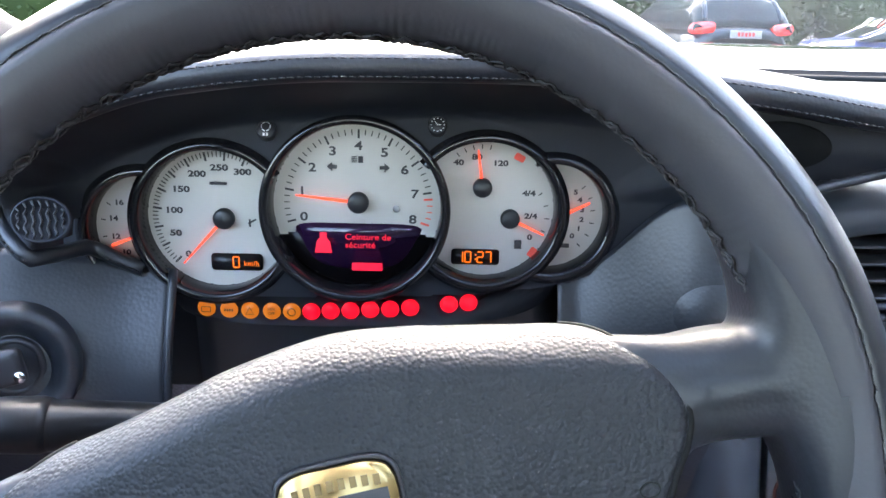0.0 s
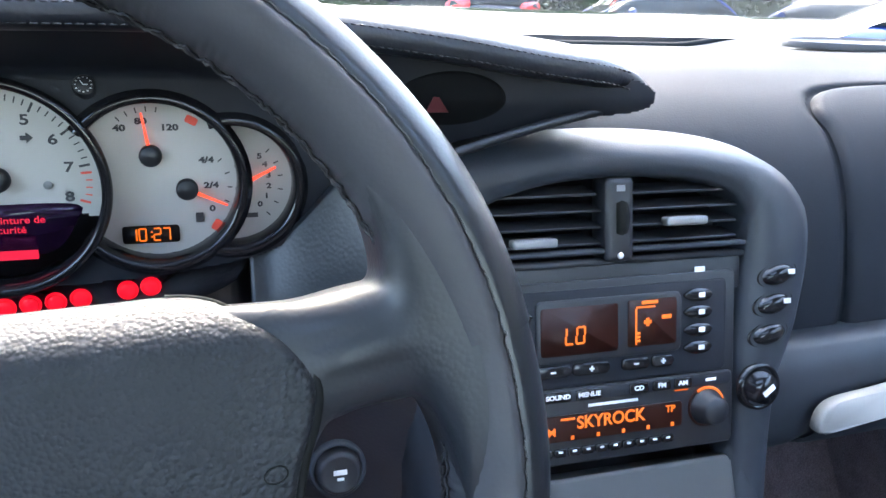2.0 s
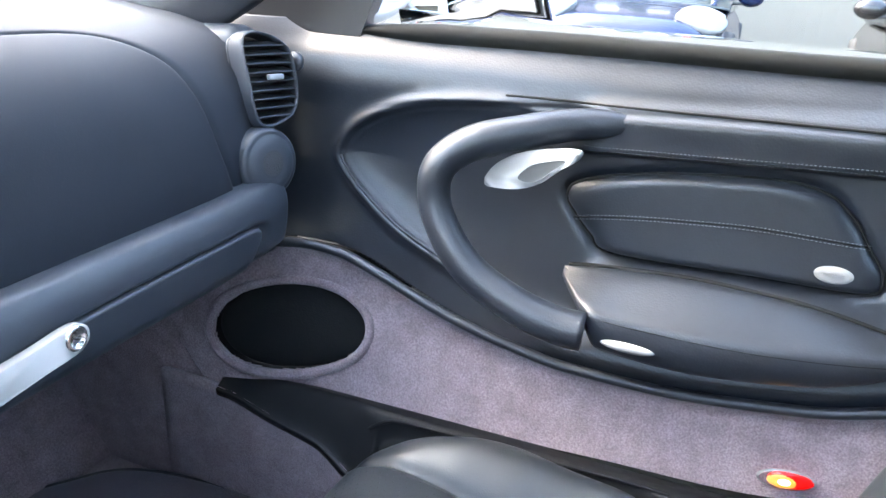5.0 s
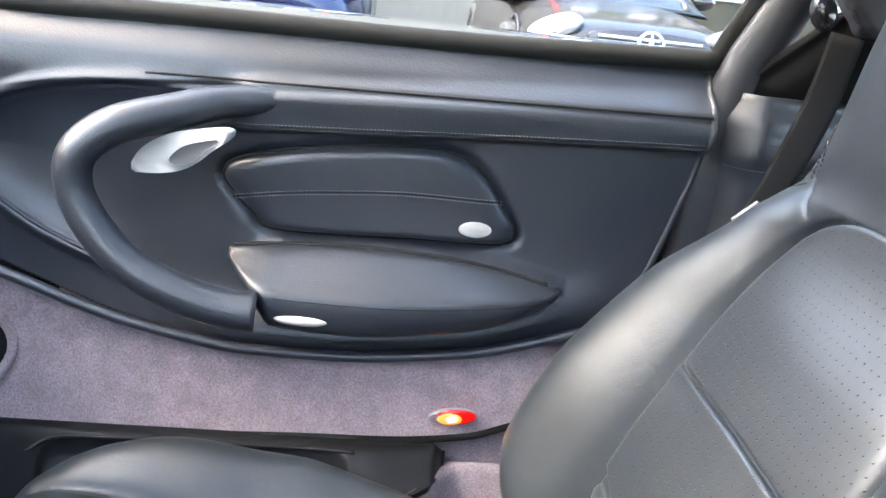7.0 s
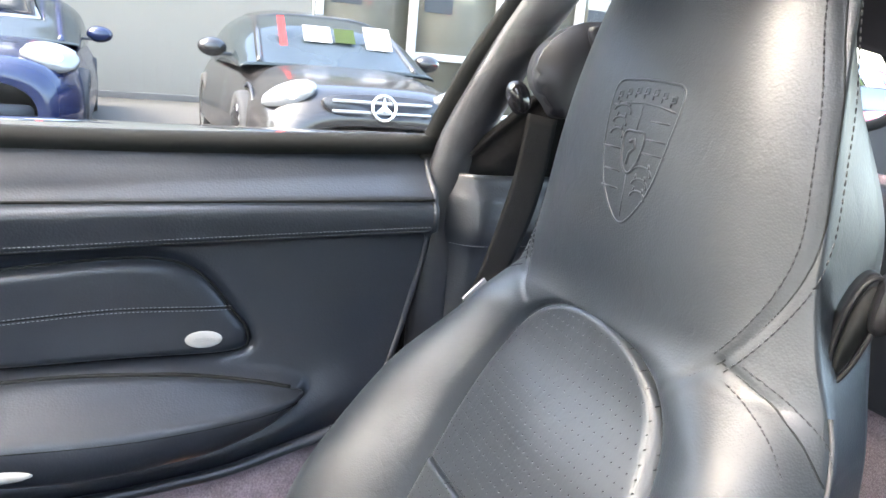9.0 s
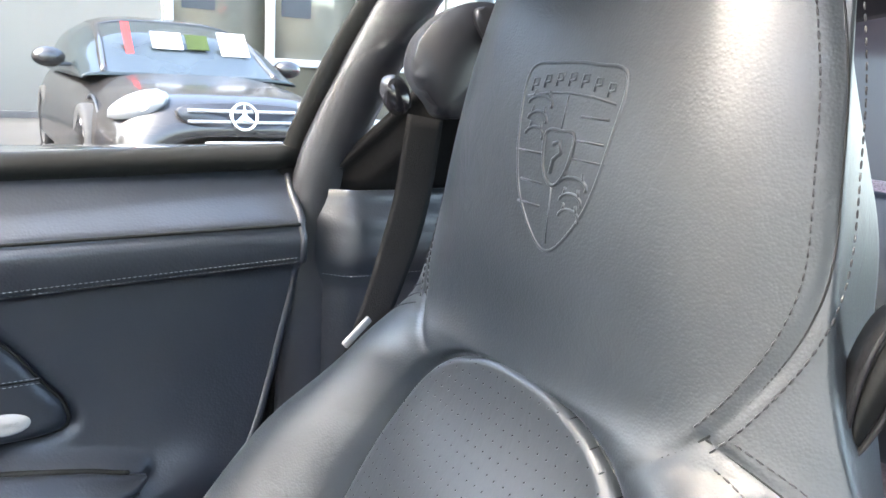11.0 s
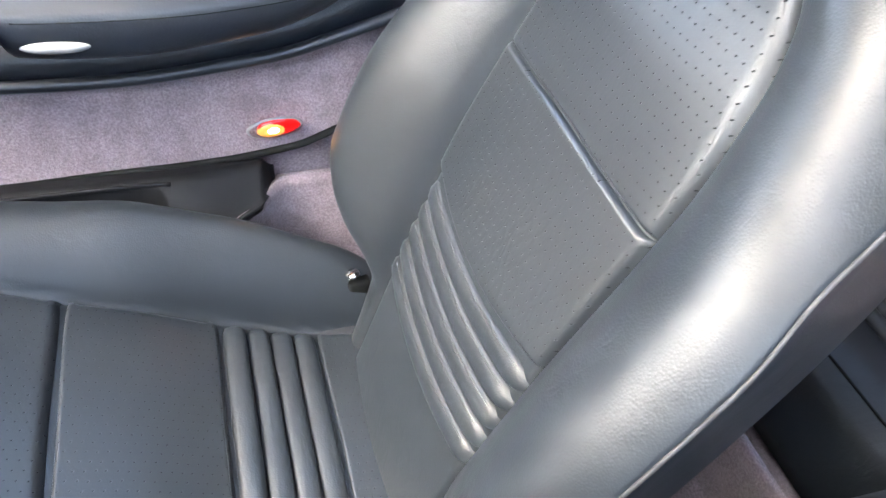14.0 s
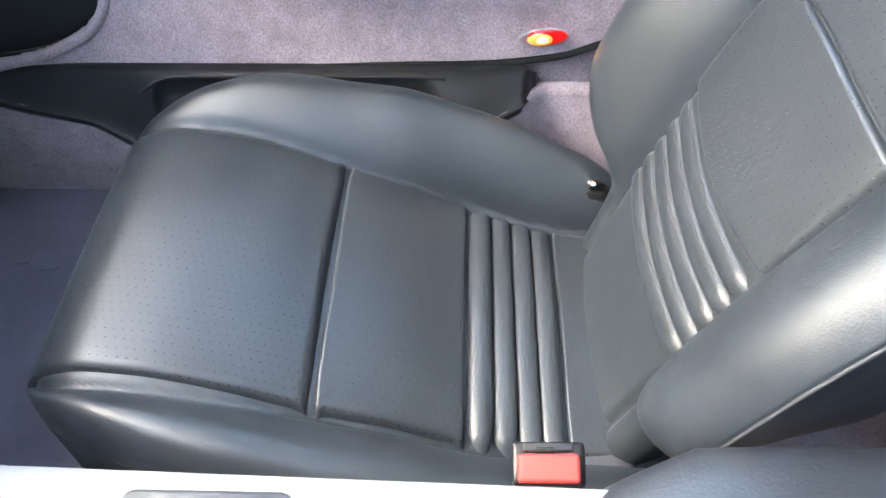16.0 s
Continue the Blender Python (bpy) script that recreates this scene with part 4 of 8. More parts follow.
tube("rim", [(p[0] - 0.0005, p[1], p[2]) for p in ring_pts], 0.0062, CARPET, sp, "carpet rolled round the rim", closed=True, seg=10, up=(1, 0, 0))
part("backing", box_bm((0.012, 0.30, 0.20), 0.004, pose(1.092, 0.50, 0.585)), CLOTH, sp, "dark plate behind the loudspeaker")
pillow("grille", spk_o * 0.96 + SPK * 0.04, lambda a, b, l: (carpet_x(a, b) + 0.019 - l, a, b), SPEAKERMESH, sp, "black perforated speaker mesh", height=0.008, edge=0.0, roll=0.9, rings=10)
ys = np.linspace(-0.285, 0.62, 120)
tube("carpet_edge", [(float(carpet_x(np.array([y]), np.array([carpet_top(y)]))[0]) - 0.003, y, float(carpet_top(y)) + 0.002) for y in ys], 0.0065, LEATHER, door, "rolled leather edge above the carpet", seg=10, up=(1, 0, 0))
ys = np.linspace(-0.27, 0.64, 100)
tube("carpet_hem", [(float(carpet_x(np.array([y]), np.array([lower_edge(y)]))[0]) - 0.001, y, float(lower_edge(y)) - 0.001) for y in ys if y < 0.585], 0.0045, RUBBER, door, seg=8, up=(1, 0, 0))
zs = np.linspace(0.62, 0.972, 50)
back_edge = lerp_curve([(0.60, -0.28), (0.686, -0.325), (0.73, -0.346), (0.80, -0.366), (0.886, -0.383), (0.98, -0.383)])
tube("shut_edge", [(float(door_skin(np.array([back_edge(z)]), np.array([z]))[0]) + 0.002, float(back_edge(z)) - 0.001, z) for z in zs], 0.0045, LEATHER, door, seg=8, up=(1, 0, 0))
rim_line = [p for p in scoop[len(scoop) // 2:] if p[0] > 0.215 and p[1] < 0.835]
tube("scoop_rim", [(float(door_skin(np.array([p[0]]), np.array([p[1]]))[0]) - 0.0004, p[0], p[1]) for p in rim_line], 0.0026, LEATHER, door, "fine raised rim of the door scoop", seg=8, up=(1, 0, 0))
# padded insert, armrest, pulls
pad_s = lambda a, b, l: (base_x(b) - l, a, b)
pad = pillow("armrest_pad", pad_o, pad_s, LEATHER, door, "stitched leather airbag pad", height=0.010, edge=-0.006, roll=0.20, rings=18, center=(-0.01, 0.80))
pst = lerp_curve([(-0.168, 0.803), (-0.06, 0.805), (0.036, 0.799), (0.10, 0.792), (0.15, 0.783)])
ys = np.linspace(-0.160, 0.146, 60)
for dz in (0.0022, -0.0022):
    stitches("stitching", [(base_x(pst(y)) - 0.0112 + 0.004 * max(0, (abs(y + 0.01) - 0.12) / 0.04), y, pst(y) + dz) for y in ys], STITCH, pad, up=(1, 0, 0))
tube("seam", [(base_x(pst(y)) - 0.0098 + 0.004 * max(0, (abs(y + 0.01) - 0.12) / 0.04), y, pst(y)) for y in ys], 0.0008, RUBBER, pad, seg=6)
tube("seam", [(float(door_skin(np.array([p[0]]), np.array([p[1]]))[0]) - 0.0050, p[0], p[1]) for p in pad_o], 0.0017, RUBBER, pad, closed=True, seg=6, up=(1, 0, 0))
bd = part("airbag_badge", lathe([(0.0, 0.003), (0.014, 0.0028), (0.018, 0.0018), (0.020, 0.0)], 40, frame_on((base_x(0.769) - 0.0085, -0.132, 0.769), (0, -1, 0), (-1, 0, 0.03)) @ Matrix.Diagonal((1.05, 0.52, 1, 1))), SILVER, door, "oval silver badge")
text_mesh("AIRBAG", 0.0062, frame_on((base_x(0.769) - 0.0118, -0.132, 0.769), (0, -1, 0), (-1, 0, 0.03)), GREYTRIM, bd, widen=1.1)
ys = np.linspace(-0.378, 0.145, 120)
for dz in (0.0025, -0.0025):
    stitches("stitching", [(float(door_skin(np.array([y]), np.array([ledge(y) + dz]))[0]) - 0.0006, y, float(ledge(y)) + dz) for y in ys], STITCH, door, up=(1, 0, 0))
# armrest box with its lid
lid_edge = lerp_curve([(-0.24, 0.708), (-0.15, 0.705), (-0.06, 0.702), (0.05, 0.704), (0.095, 0.707), (0.12, 0.714), (0.146, 0.726)])


arm_prof_n = 40
ay = np.linspace(-0.238, 0.145, 80)
low_e = lerp_curve([(-0.24, 0.706), (-0.215, 0.692), (-0.18, 0.678), (-0.12, 0.664), (0.0, 0.655), (0.092, 0.663), (0.102, 0.676), (0.12, 0.702), (0.146, 0.722)])
up_e = lerp_curve([(-0.24, 0.708), (-0.215, 0.714), (-0.19, 0.721), (-0.09, 0.737), (0.004, 0.741), (0.094, 0.737), (0.146, 0.731)])
dep = lerp_curve([(-0.24, 0.004), (-0.225, 0.022), (-0.19, 0.040), (-0.12, 0.056), (0.0, 0.066), (0.095, 0.067), (0.115, 0.055), (0.132, 0.034), (0.146, 0.010)])


def arm_section(y):
    """From the trim over the lid to its front edge and down to the underside."""
    d, u, l, e = dep(y), up_e(y), low_e(y), lid_edge(y)
    b = 1.056
    pts = [(b + 0.01, u - 0.004), (b - 0.004, u + 0.001), (b - 0.30 * d, u - 0.15 * (u - e)), (b - 0.70 * d, e + 0.35 * (u - e)), (b - 0.93 * d, e + 0.06 * (u - e)),
           (b - d, e - 0.004), (b - 1.01 * d, (e + l) / 2), (b - 0.90 * d, l + 0.003), (b - 0.70 * d, l), (b, l - 0.002)]
    return spline([(p[0], y, p[1]) for p in pts], arm_prof_n)


rows = [arm_section(y) for y in ay]
V = np.concatenate(rows)
F = [(i * arm_prof_n + j, i * arm_prof_n + j + 1, (i + 1) * arm_prof_n + j + 1, (i + 1) * arm_prof_n + j) for i in range(len(ay) - 1) for j in range(arm_prof_n - 1)]
F.append(tuple((len(ay) - 1) * arm_prof_n + j for j in range(arm_prof_n)))
lid = attach("armrest", mesh_from("armrest", V, F, LEATHER), door, "leather armrest box with a curved lid")
tube("upper_groove", [(1.0545, y, float(up_e(y)) + 0.0015) for y in ay[3:-1]], 0.0028, RUBBER, lid, seg=8, up=(1, 0, 0))
tube("lid_seam", [(1.056 - 1.0 * dep(y) + 0.0005, y, lid_edge(y) - 0.006) for y in ay[2:-12]], 0.0011, RUBBER, lid, seg=6)
lp_m = frame_on((0.9875, 0.056, 0.6765), (0, -1, -0.03), (-1, 0, -0.15))
part("reading_lamp", lathe([(0.0, 0.005), (0.6, 0.0042), (0.9, 0.002), (1.0, 0.0)], 36, lp_m @ Matrix.Diagonal((0.029, 0.0062, 1, 1))), SILVER, door, "small lens in the armrest edge")
# grab handle
hp = spline([(1.078, 0.085, 0.898), (1.060, 0.150, 0.893), (1.035, 0.200, 0.882), (1.010, 0.255, 0.866), (0.998, 0.286, 0.838), (0.995, 0.288, 0.800), (0.990, 0.268, 0.762), (0.985, 0.235, 0.728), (0.983, 0.185, 0.702), (0.984, 0.140, 0.688), (0.987, 0.104, 0.684)], 80)
hr = np.interp(np.linspace(0, 1, 80), [0, 0.08, 0.2, 0.35, 0.55, 0.78, 1], [0.010, 0.017, 0.020, 0.021, 0.0195, 0.021, 0.0225])
tube("pull_handle", hp, hr, LEATHER, door, "curved leather grab handle", seg=24, squash=(0.95, 1.0), up=(1, 0, 0))
# release lever
sm = frame_on((1.028, 0.190, 0.846), (0, -1, 0.10), (-1, 0, 0.12))
so_ = spline([(-0.052, -0.020), (-0.040, 0.000), (-0.015, 0.014), (0.020, 0.020), (0.052, 0.020), (0.052, 0.010), (0.030, -0.004), (0.010, -0.018), (-0.012, -0.024), (-0.036, -0.024)], 80, closed=True)
rel = part("release_lever", slab(so_, -0.006, 0.010, sm, 0.005), SILVER, door, "silver door release lever")
# flat dark patch on the lever paints the shade of a finger recess
pillow("finger_cup_shade", spline([(-0.012, -0.012), (0.002, 0.002), (0.026, 0.008), (0.040, 0.008), (0.024, -0.004), (0.006, -0.016)], 40, closed=True),
       lambda a, b, l: tuple(np.array([sm @ Vector((float(x), float(y), 0.0105 + float(k))) for x, y, k in zip(np.ravel(a), np.ravel(b), np.ravel(l))]).T), CUP_SHADE, rel, "dark patch standing for the shaded finger cup", height=0.0, edge=0.0006, roll=0.6, rings=6)
# marker lamp, sill strip
ml = thing("door_marker_lamp", "lit amber and red marker lamp low on the door", "lamp")
lm_ = frame_on((1.034, -0.130, 0.540), (0, -1, 0.10), (-1, 0, 0.02))
part("bezel", lathe([(1.0, 0.0), (0.98, 0.002), (0.9, 0.003)], 40, lm_ @ Matrix.Diagonal((0.031, 0.0125, 1, 1))), GREYTRIM, ml)
part("clear_lens", lathe([(0.0, 0.0055), (0.5, 0.005), (0.85, 0.0035), (0.93, 0.002)], 40, lm_ @ pose(-0.003, -0.001, 0) @ Matrix.Diagonal((0.018, 0.0095, 1, 1))), LAMP_ON, ml, "glowing clear lens")
part("bulb", lathe([(0.0, 0.0068), (0.6, 0.0062), (1.0, 0.0045)], 24, lm_ @ pose(-0.002, -0.001, 0) @ Matrix.Diagonal((0.0075, 0.0042, 1, 1))), BULB, ml, "bright bulb behind the lens")
part("red_lens", lathe([(0.0, 0.0048), (0.5, 0.0045), (0.9, 0.0035), (0.97, 0.001)], 40, lm_ @ pose(0.005, 0.001, -0.0006) @ Matrix.Diagonal((0.025, 0.0108, 1, 1))), LAMP_RED, ml, "red reflector lens")
tube("rail_joint", [(float(door_skin(np.array([y]), np.array([0.9175 - 0.021 * y]))[0]) + 0.0004, y, 0.9175 - 0.021 * y) for y in np.linspace(-0.382, 0.24, 80)], 0.0017, RUBBER, door, "dark joint under the upper door rail", seg=6)
sill = thing("door_sill", "glossy black door sill with a long recessed tray", "sill")
BLACKSILL = mat("black_sill", (0.00546, 0.00598, 0.00702), 0.5, spec=0.18, vary=0.15, vary_scale=30)
sill_in = lambda u: 0.951 + 0.040 * smooth01((-0.02 - u) / 0.10) + 0.030 * smooth01((-0.100 - u) / 0.025) ** 2 + 0.034 * smooth01((u - 0.30) / 0.14)
sill_z = lerp_curve([(-0.12, 0.474), (-0.06, 0.458), (0.0, 0.447), (0.10, 0.440), (0.30, 0.425), (0.36, 0.423), (0.43, 0.448), (0.50, 0.466), (0.57, 0.486), (0.66, 0.49)])
def tray(u, v):
    """Depth of the long pocket pressed into the sill."""
    d = np.maximum(np.abs(u - 0.170) - 0.150, 0) ** 2 + (np.maximum(np.abs(v - 0.60) - 0.07, 0) * 0.13) ** 2
    return 0.020 * smooth01((0.029 - np.sqrt(d)) / 0.009)


sheet("sill_top", lambda u, v: (1.036 + (sill_in(u) - 1.036) * v, u, 0.500 + (sill_z(u) - 0.500) * smooth01((v - 0.2) / 0.8) + 0.005 * np.sin(np.pi * v) - tray(u, v) - 0.012 * smooth01((-0.108 - u) / 0.017)), np.linspace(-0.125, 0.585, 260), np.linspace(0, 1, 60), BLACKSILL, sill, thick=0.012)
sheet("sill_side", lambda u, v: (sill_in(u) + 0.004 - 0.008 * v + 0.02 * smooth01((u - 0.30) / 0.14) * v, u, sill_z(u) + 0.002 + (0.28 - sill_z(u)) * v), np.linspace(-0.52, 0.68, 60), np.linspace(0, 1, 12), CARPET, sill, thick=0.01)
tube("tray_lip", spline([(0.990, 0.356, 0.488), (1.004, 0.335, 0.497), (1.0075, 0.30, 0.4995), (1.008, 0.15, 0.5005), (1.008, 0.02, 0.5005), (1.006, -0.014, 0.499)], 60), [0.0026] * 60, BLACKSILL, sill, "raised lip of the tray", seg=10)

# window line and glass
wl = thing("window_1", "lowered-edge side window with its rubber seal and clear glass", "window", kind="structure")
tube("seal", spline([(1.106, 0.46, 0.966), (1.110, 0.20, 0.972), (1.112, -0.10, 0.974), (1.110, -0.39, 0.984)], 40), [0.002, 0.005, 0.0075, 0.0095, 0.011, 0.012] + [0.0125] * 34, RUBBER, wl, seg=12)
gl = sheet("pane", lambda u, v: (1.132 - 0.13 * v - 0.06 * v * v, u, 0.965 + 0.27 * v), np.linspace(-0.64, 0.46, 18), np.linspace(0, 1, 10), GLASS, wl, "clear side glass", keep=lambda y, v: (y < 0.45 - 0.62 * v), thick=0.003)
gl.visible_shadow = False
ws = thing("window_2", "windscreen above the dashboard", "window", kind="structure")
gw = sheet("pane", lambda u, v: (u, 1.02 - 0.86 * v, 0.985 + 0.275 * v - 0.05 * ((u - 0.37) / 0.6) ** 2 * (1 - v) * 0), np.linspace(-0.28, 1.02, 16), np.linspace(0, 1, 10), GLASS, ws, "clear windscreen", thick=0.004)
gw.visible_shadow = False
# corner triangle by the mirror
tagged(attach("mirror_triangle", mesh_from("mirror_triangle", *(lambda o: ([(1.10, p[0], p[1]) for p in o] + [(1.125, p[0], p[1]) for p in o], [tuple(range(len(o))), tuple(range(2 * len(o) - 1, len(o) - 1, -1))] + [(i, i + len(o), (i + 1) % len(o) + len(o), (i + 1) % len(o)) for i in range(len(o))]))([(0.44, 0.957), (0.66, 0.945), (0.70, 0.975), (0.60, 1.040), (0.50, 1.100), (0.43, 1.125), (0.398, 1.085), (0.415, 1.02)]), BLACK, False), None),
       "dark plastic triangle at the front of the side window", "trim", kind="structure")

# ---- rear quarter, belt ----
pillar("pillar_door", [(1.10, -0.400, 0.55), (1.10, -0.402, 0.80), (1.10, -0.412, 0.95), (1.083, -0.446, 1.05), (1.055, -0.482, 1.14), (1.02, -0.525, 1.22), (0.98, -0.56, 1.28)], 0.019, "dark door frame pillar", BLACK, squash=(1.5, 0.9))
pillar("seal_post", [(1.11, -0.375, 0.55), (1.112, -0.385, 0.75), (1.112, -0.386, 0.93), (1.108, -0.391, 0.985), (1.085, -0.425, 1.08), (1.045, -0.472, 1.18), (1.0, -0.515, 1.27)], 0.009, "black rubber door seal", RUBBER)
quarter = thing("wall_quarter", "dark leather rear quarter trim beside the back seat", "wall", kind="structure")


def quarter_x(y, z):
    x = 1.075 - 0.010 * np.sin((z - 0.6) * 6) + 0.05 * smooth01((y + 0.44) / 0.06)
    x = x + 0.004 * np.exp(-((z - 0.914) / 0.003) ** 2) + 0.004 * np.exp(-((z - 0.877) / 0.003) ** 2) - 0.012 * smooth01((z - 0.86) / 0.02) * smooth01((0.95 - z) / 0.03)
    return x


sheet("trim", lambda u, v: (quarter_x(u, v), u, v), np.linspace(-0.95, -0.24, 80), np.linspace(0.20, 0.955, 100), LEATHER, quarter, thick=-0.006)
stitches("stitching", [(quarter_x(y, 0.872) - 0.0006, y, 0.872) for y in np.linspace(-0.80, -0.41, 50)], STITCH, quarter, up=(1, 0, 0))
sheet("pillar_cover", lambda u, v: (1.085 - 0.16 * v + 0.02 * smooth01((u + 0.46) / 0.05), u - 0.22 * v, 0.955 + 0.27 * v), np.linspace(-0.62, -0.405, 24), np.linspace(0, 1, 20), BLACKCLOTH, quarter, thick=0.01)
sheet("rear_carpet", lambda u, v: (1.060 - 0.02 * v + 0 * u, u, 0.57 - 0.30 * v), np.linspace(-0.50, -0.06, 20), np.linspace(0, 1, 14), CARPET, quarter, "purple-grey carpet behind the sill", thick=0.01)
box_part("slot", (0.006, 0.035, 0.010), (1.070, -0.505, 0.945), RUBBER, quarter, bevel=0.003)
sb = thing("seat_belt", "black seat belt with its shoulder guide on the door pillar", "seat belt")
GDM = frame_on((1.002, -0.490, 1.080), (0, -1, 0), (-1, 0.1, 0.1))
gd = slab(spline([(-0.034, 0.000), (-0.026, 0.022), (-0.004, 0.042), (0.020, 0.052), (0.052, 0.050), (0.062, 0.020), (0.046, -0.022), (0.024, -0.046), (-0.004, -0.048), (-0.016, -0.034), (-0.030, -0.018)], 60, closed=True), -0.014, 0.012, GDM, 0.010)
part("guide", gd, BLACK, sb, "angular black shoulder guide")
part("guide_cover", slab(spline([(0.022, 0.046), (0.062, 0.046), (0.066, 0.022), (0.036, 0.016)], 30, closed=True), 0.008, 0.019, GDM, 0.004), BLACK, sb)
part("loop", lathe([(0.0, 0.010), (0.010, 0.009), (0.0155, 0.005), (0.016, -0.006)], 28, frame_on((0.998, -0.440, 1.050), (0, -1, 0.4), (-1, 0.1, 0.1)) @ Matrix.Diagonal((0.72, 1.15, 1, 1))), GLOSS, sb, "rounded black belt loop")
st = spline([(1.022, -0.485, 1.030), (1.015, -0.470, 0.95), (1.005, -0.440, 0.87), (0.99, -0.400, 0.80)], 24)
tube("webbing", st, [0.018] * 12 + list(np.linspace(0.0175, 0.012, 12)), WEBBING, sb, "black woven belt strap", seg=8, squash=(0.05, 1.0), up=(0.2, 1, 0.3))
part("tongue", box_bm((0.004, 0.034, 0.007), 0.0016, pose(0.985, -0.405, 0.843, -38, 0, 10), 3), GREYTRIM, sb, "grey metal belt tongue")

# ---- passenger seat ----
SX = 0.727
seat = thing("passenger_seat", "dark grey leather sports seat with perforated ribbed centre panels", "car seat", at=(SX, 0.0, 0.3))
spine = lerp_curve([(0.36, -0.175), (0.42, -0.195), (0.50, -0.222), (0.58, -0.252), (0.64, -0.275), (0.72, -0.312), (0.80, -0.349), (0.87, -0.379), (0.92, -0.388), (0.98, -0.393), (1.07, -0.402), (1.15, -0.418), (1.22, -0.446), (1.27, -0.49)])
half_w = lerp_curve([(0.36, 0.150), (0.42, 0.155), (0.465, 0.163), (0.485, 0.174), (0.502, 0.194), (0.522, 0.216), (0.548, 0.240), (0.585, 0.252), (0.66, 0.255), (0.74, 0.250), (0.80, 0.234), (0.86, 0.207), (0.91, 0.181), (0.96, 0.160), (1.03, 0.147), (1.10, 0.134), (1.17, 0.119), (1.23, 0.105), (1.265, 0.07)])
ins_w = lerp_curve([(0.36, 0.112), (0.50, 0.120), (0.60, 0.126), (0.70, 0.1295), (0.76, 0.1285), (0.82, 0.119), (0.86, 0.103), (0.885, 0.080), (0.90, 0.045), (0.906, 0.004), (1.3, 0.004)])
bol_h = lerp_curve([(0.36, 0.0), (0.45, 0.004), (0.48, 0.022), (0.51, 0.050), (0.54, 0.068), (0.58, 0.079), (0.66, 0.077), (0.76, 0.056), (0.84, 0.034), (0.90, 0.014), (0.95, 0.0), (1.3, 0.0)])


def seat_y(x, z):
    """Front of the backrest."""
    t = np.abs(x - SX)
    W, w, h = half_w(z), ins_w(z), bol_h(z)
    s = np.clip((t - w) / np.maximum(W - w, 1e-4), 0, 1)
    y = spine(z) + 0.010 * np.clip(1 - (t / np.maximum(w, 1e-3)) ** 2, 0, 1) * smooth01((0.9 - z) / 0.1)
    low = smooth01((0.93 - z) / 0.06)
    y = y + h * np.sin(np.pi * np.clip(s * 0.62, 0, 1)) ** 0.8 * low
    y = y - (0.014 + 0.008 * low + 0.03 * low * smooth01((z - 0.78) / 0.08)) * s**5 - (1 - low) * 0.018 * (t / W) ** 4
    y = y + 0.012 * np.exp(-((z - 1.03) / 0.10) ** 2) * (1 - (t / W) ** 2)
    y = y - 0.006 * np.exp(-((t - w) / 0.006) ** 2) * smooth01((0.905 - z) / 0.01)
    return y


def line_dist(line, a, b):
    """Distance of points (a, b) from an open polyline."""
    d = np.full(np.shape(a), 1e9)
    for p, q in zip(line[:-1], line[1:]):
        e = q - p
        k = np.clip(((a - p[0]) * e[0] + (b - p[1]) * e[1]) / max(e @ e, 1e-12), 0, 1)
        d = np.minimum(d, np.hypot(a - p[0] - k * e[0], b - p[1] - k * e[1]))
    return d


# seams of the headrest, from the corner of the insert up the side, and the short welt to the outer edge
HEAD_SEAM = [(0.632, 0.889), (0.6165, 0.9035), (0.602, 0.918), (0.590, 0.9375), (0.5805, 0.962), (0.5765, 0.985), (0.577, 1.008), (0.582, 1.040), (0.590, 1.082), (0.603, 1.126), (0.622, 1.19)]
WELT = [(0.602, 0.918), (0.581, 0.911), (0.5615, 0.9025), (0.5435, 0.890), (0.5265, 0.872)]
seam_lines = [spline([(SX + sx * (x - SX), z) for x, z in line], n) for sx in (1, -1) for line, n in ((HEAD_SEAM, 40), (WELT, 16))]


def seam_relief(x, z):
    """Stitched-down seams: a narrow valley between two soft ridges."""
    y = 0.0 * x
    for line in seam_lines:
        d = line_dist(line, x, z)
        y = y - 0.0011 * np.exp(-(d / 0.0024) ** 2) + 0.0002 * np.exp(-((d - 0.0065) / 0.0050) ** 2)
    return y


zz = np.concatenate([np.linspace(0.36, 0.86, 110), np.linspace(0.862, 1.20, 170), np.linspace(1.203, 1.262, 20)])
ring_n, V, F = 0, [], []
cols = np.linspace(-1, 1, 171)
for z in zz:
    W = float(half_w(z))
    xs = SX + W * (np.sin(cols * np.pi / 2) * 0.35 + cols * 0.65)
    zr = np.full(len(cols), z)
    fy = seat_y(xs, zr)
    if z > 0.85:
        fy = fy + seam_relief(xs, zr)
    row = [(x, y, z) for x, y in zip(xs, fy)]
    d = 0.112 + 0.012 * math.exp(-((z - 0.99) / 0.07) ** 2) - 0.067 * float(smooth01((z - 0.98) / 0.2))
    ye = fy[-1]
    yb = float(spine(z)) - d
    for f, k in ((0.998, 0.06), (0.97, 0.20), (0.92, 0.45), (0.87, 0.75), (0.80, 0.98), (0.45, 1.10), (0.0, 1.14), (-0.45, 1.10), (-0.80, 0.98), (-0.87, 0.75), (-0.92, 0.45), (-0.97, 0.20), (-0.998, 0.06)):
        row.append((SX + W * f, ye + (yb - ye) * k, z))
    ring_n = len(row)
    V += row
for i in range(len(zz) - 1):
    for j in range(ring_n):
        a, b = i * ring_n + j, i * ring_n + (j + 1) % ring_n
        F.append((a, b, b + ring_n, a + ring_n))
F.append(tuple(range(ring_n))[::-1])
F.append(tuple((len(zz) - 1) * ring_n + j for j in range(ring_n)))
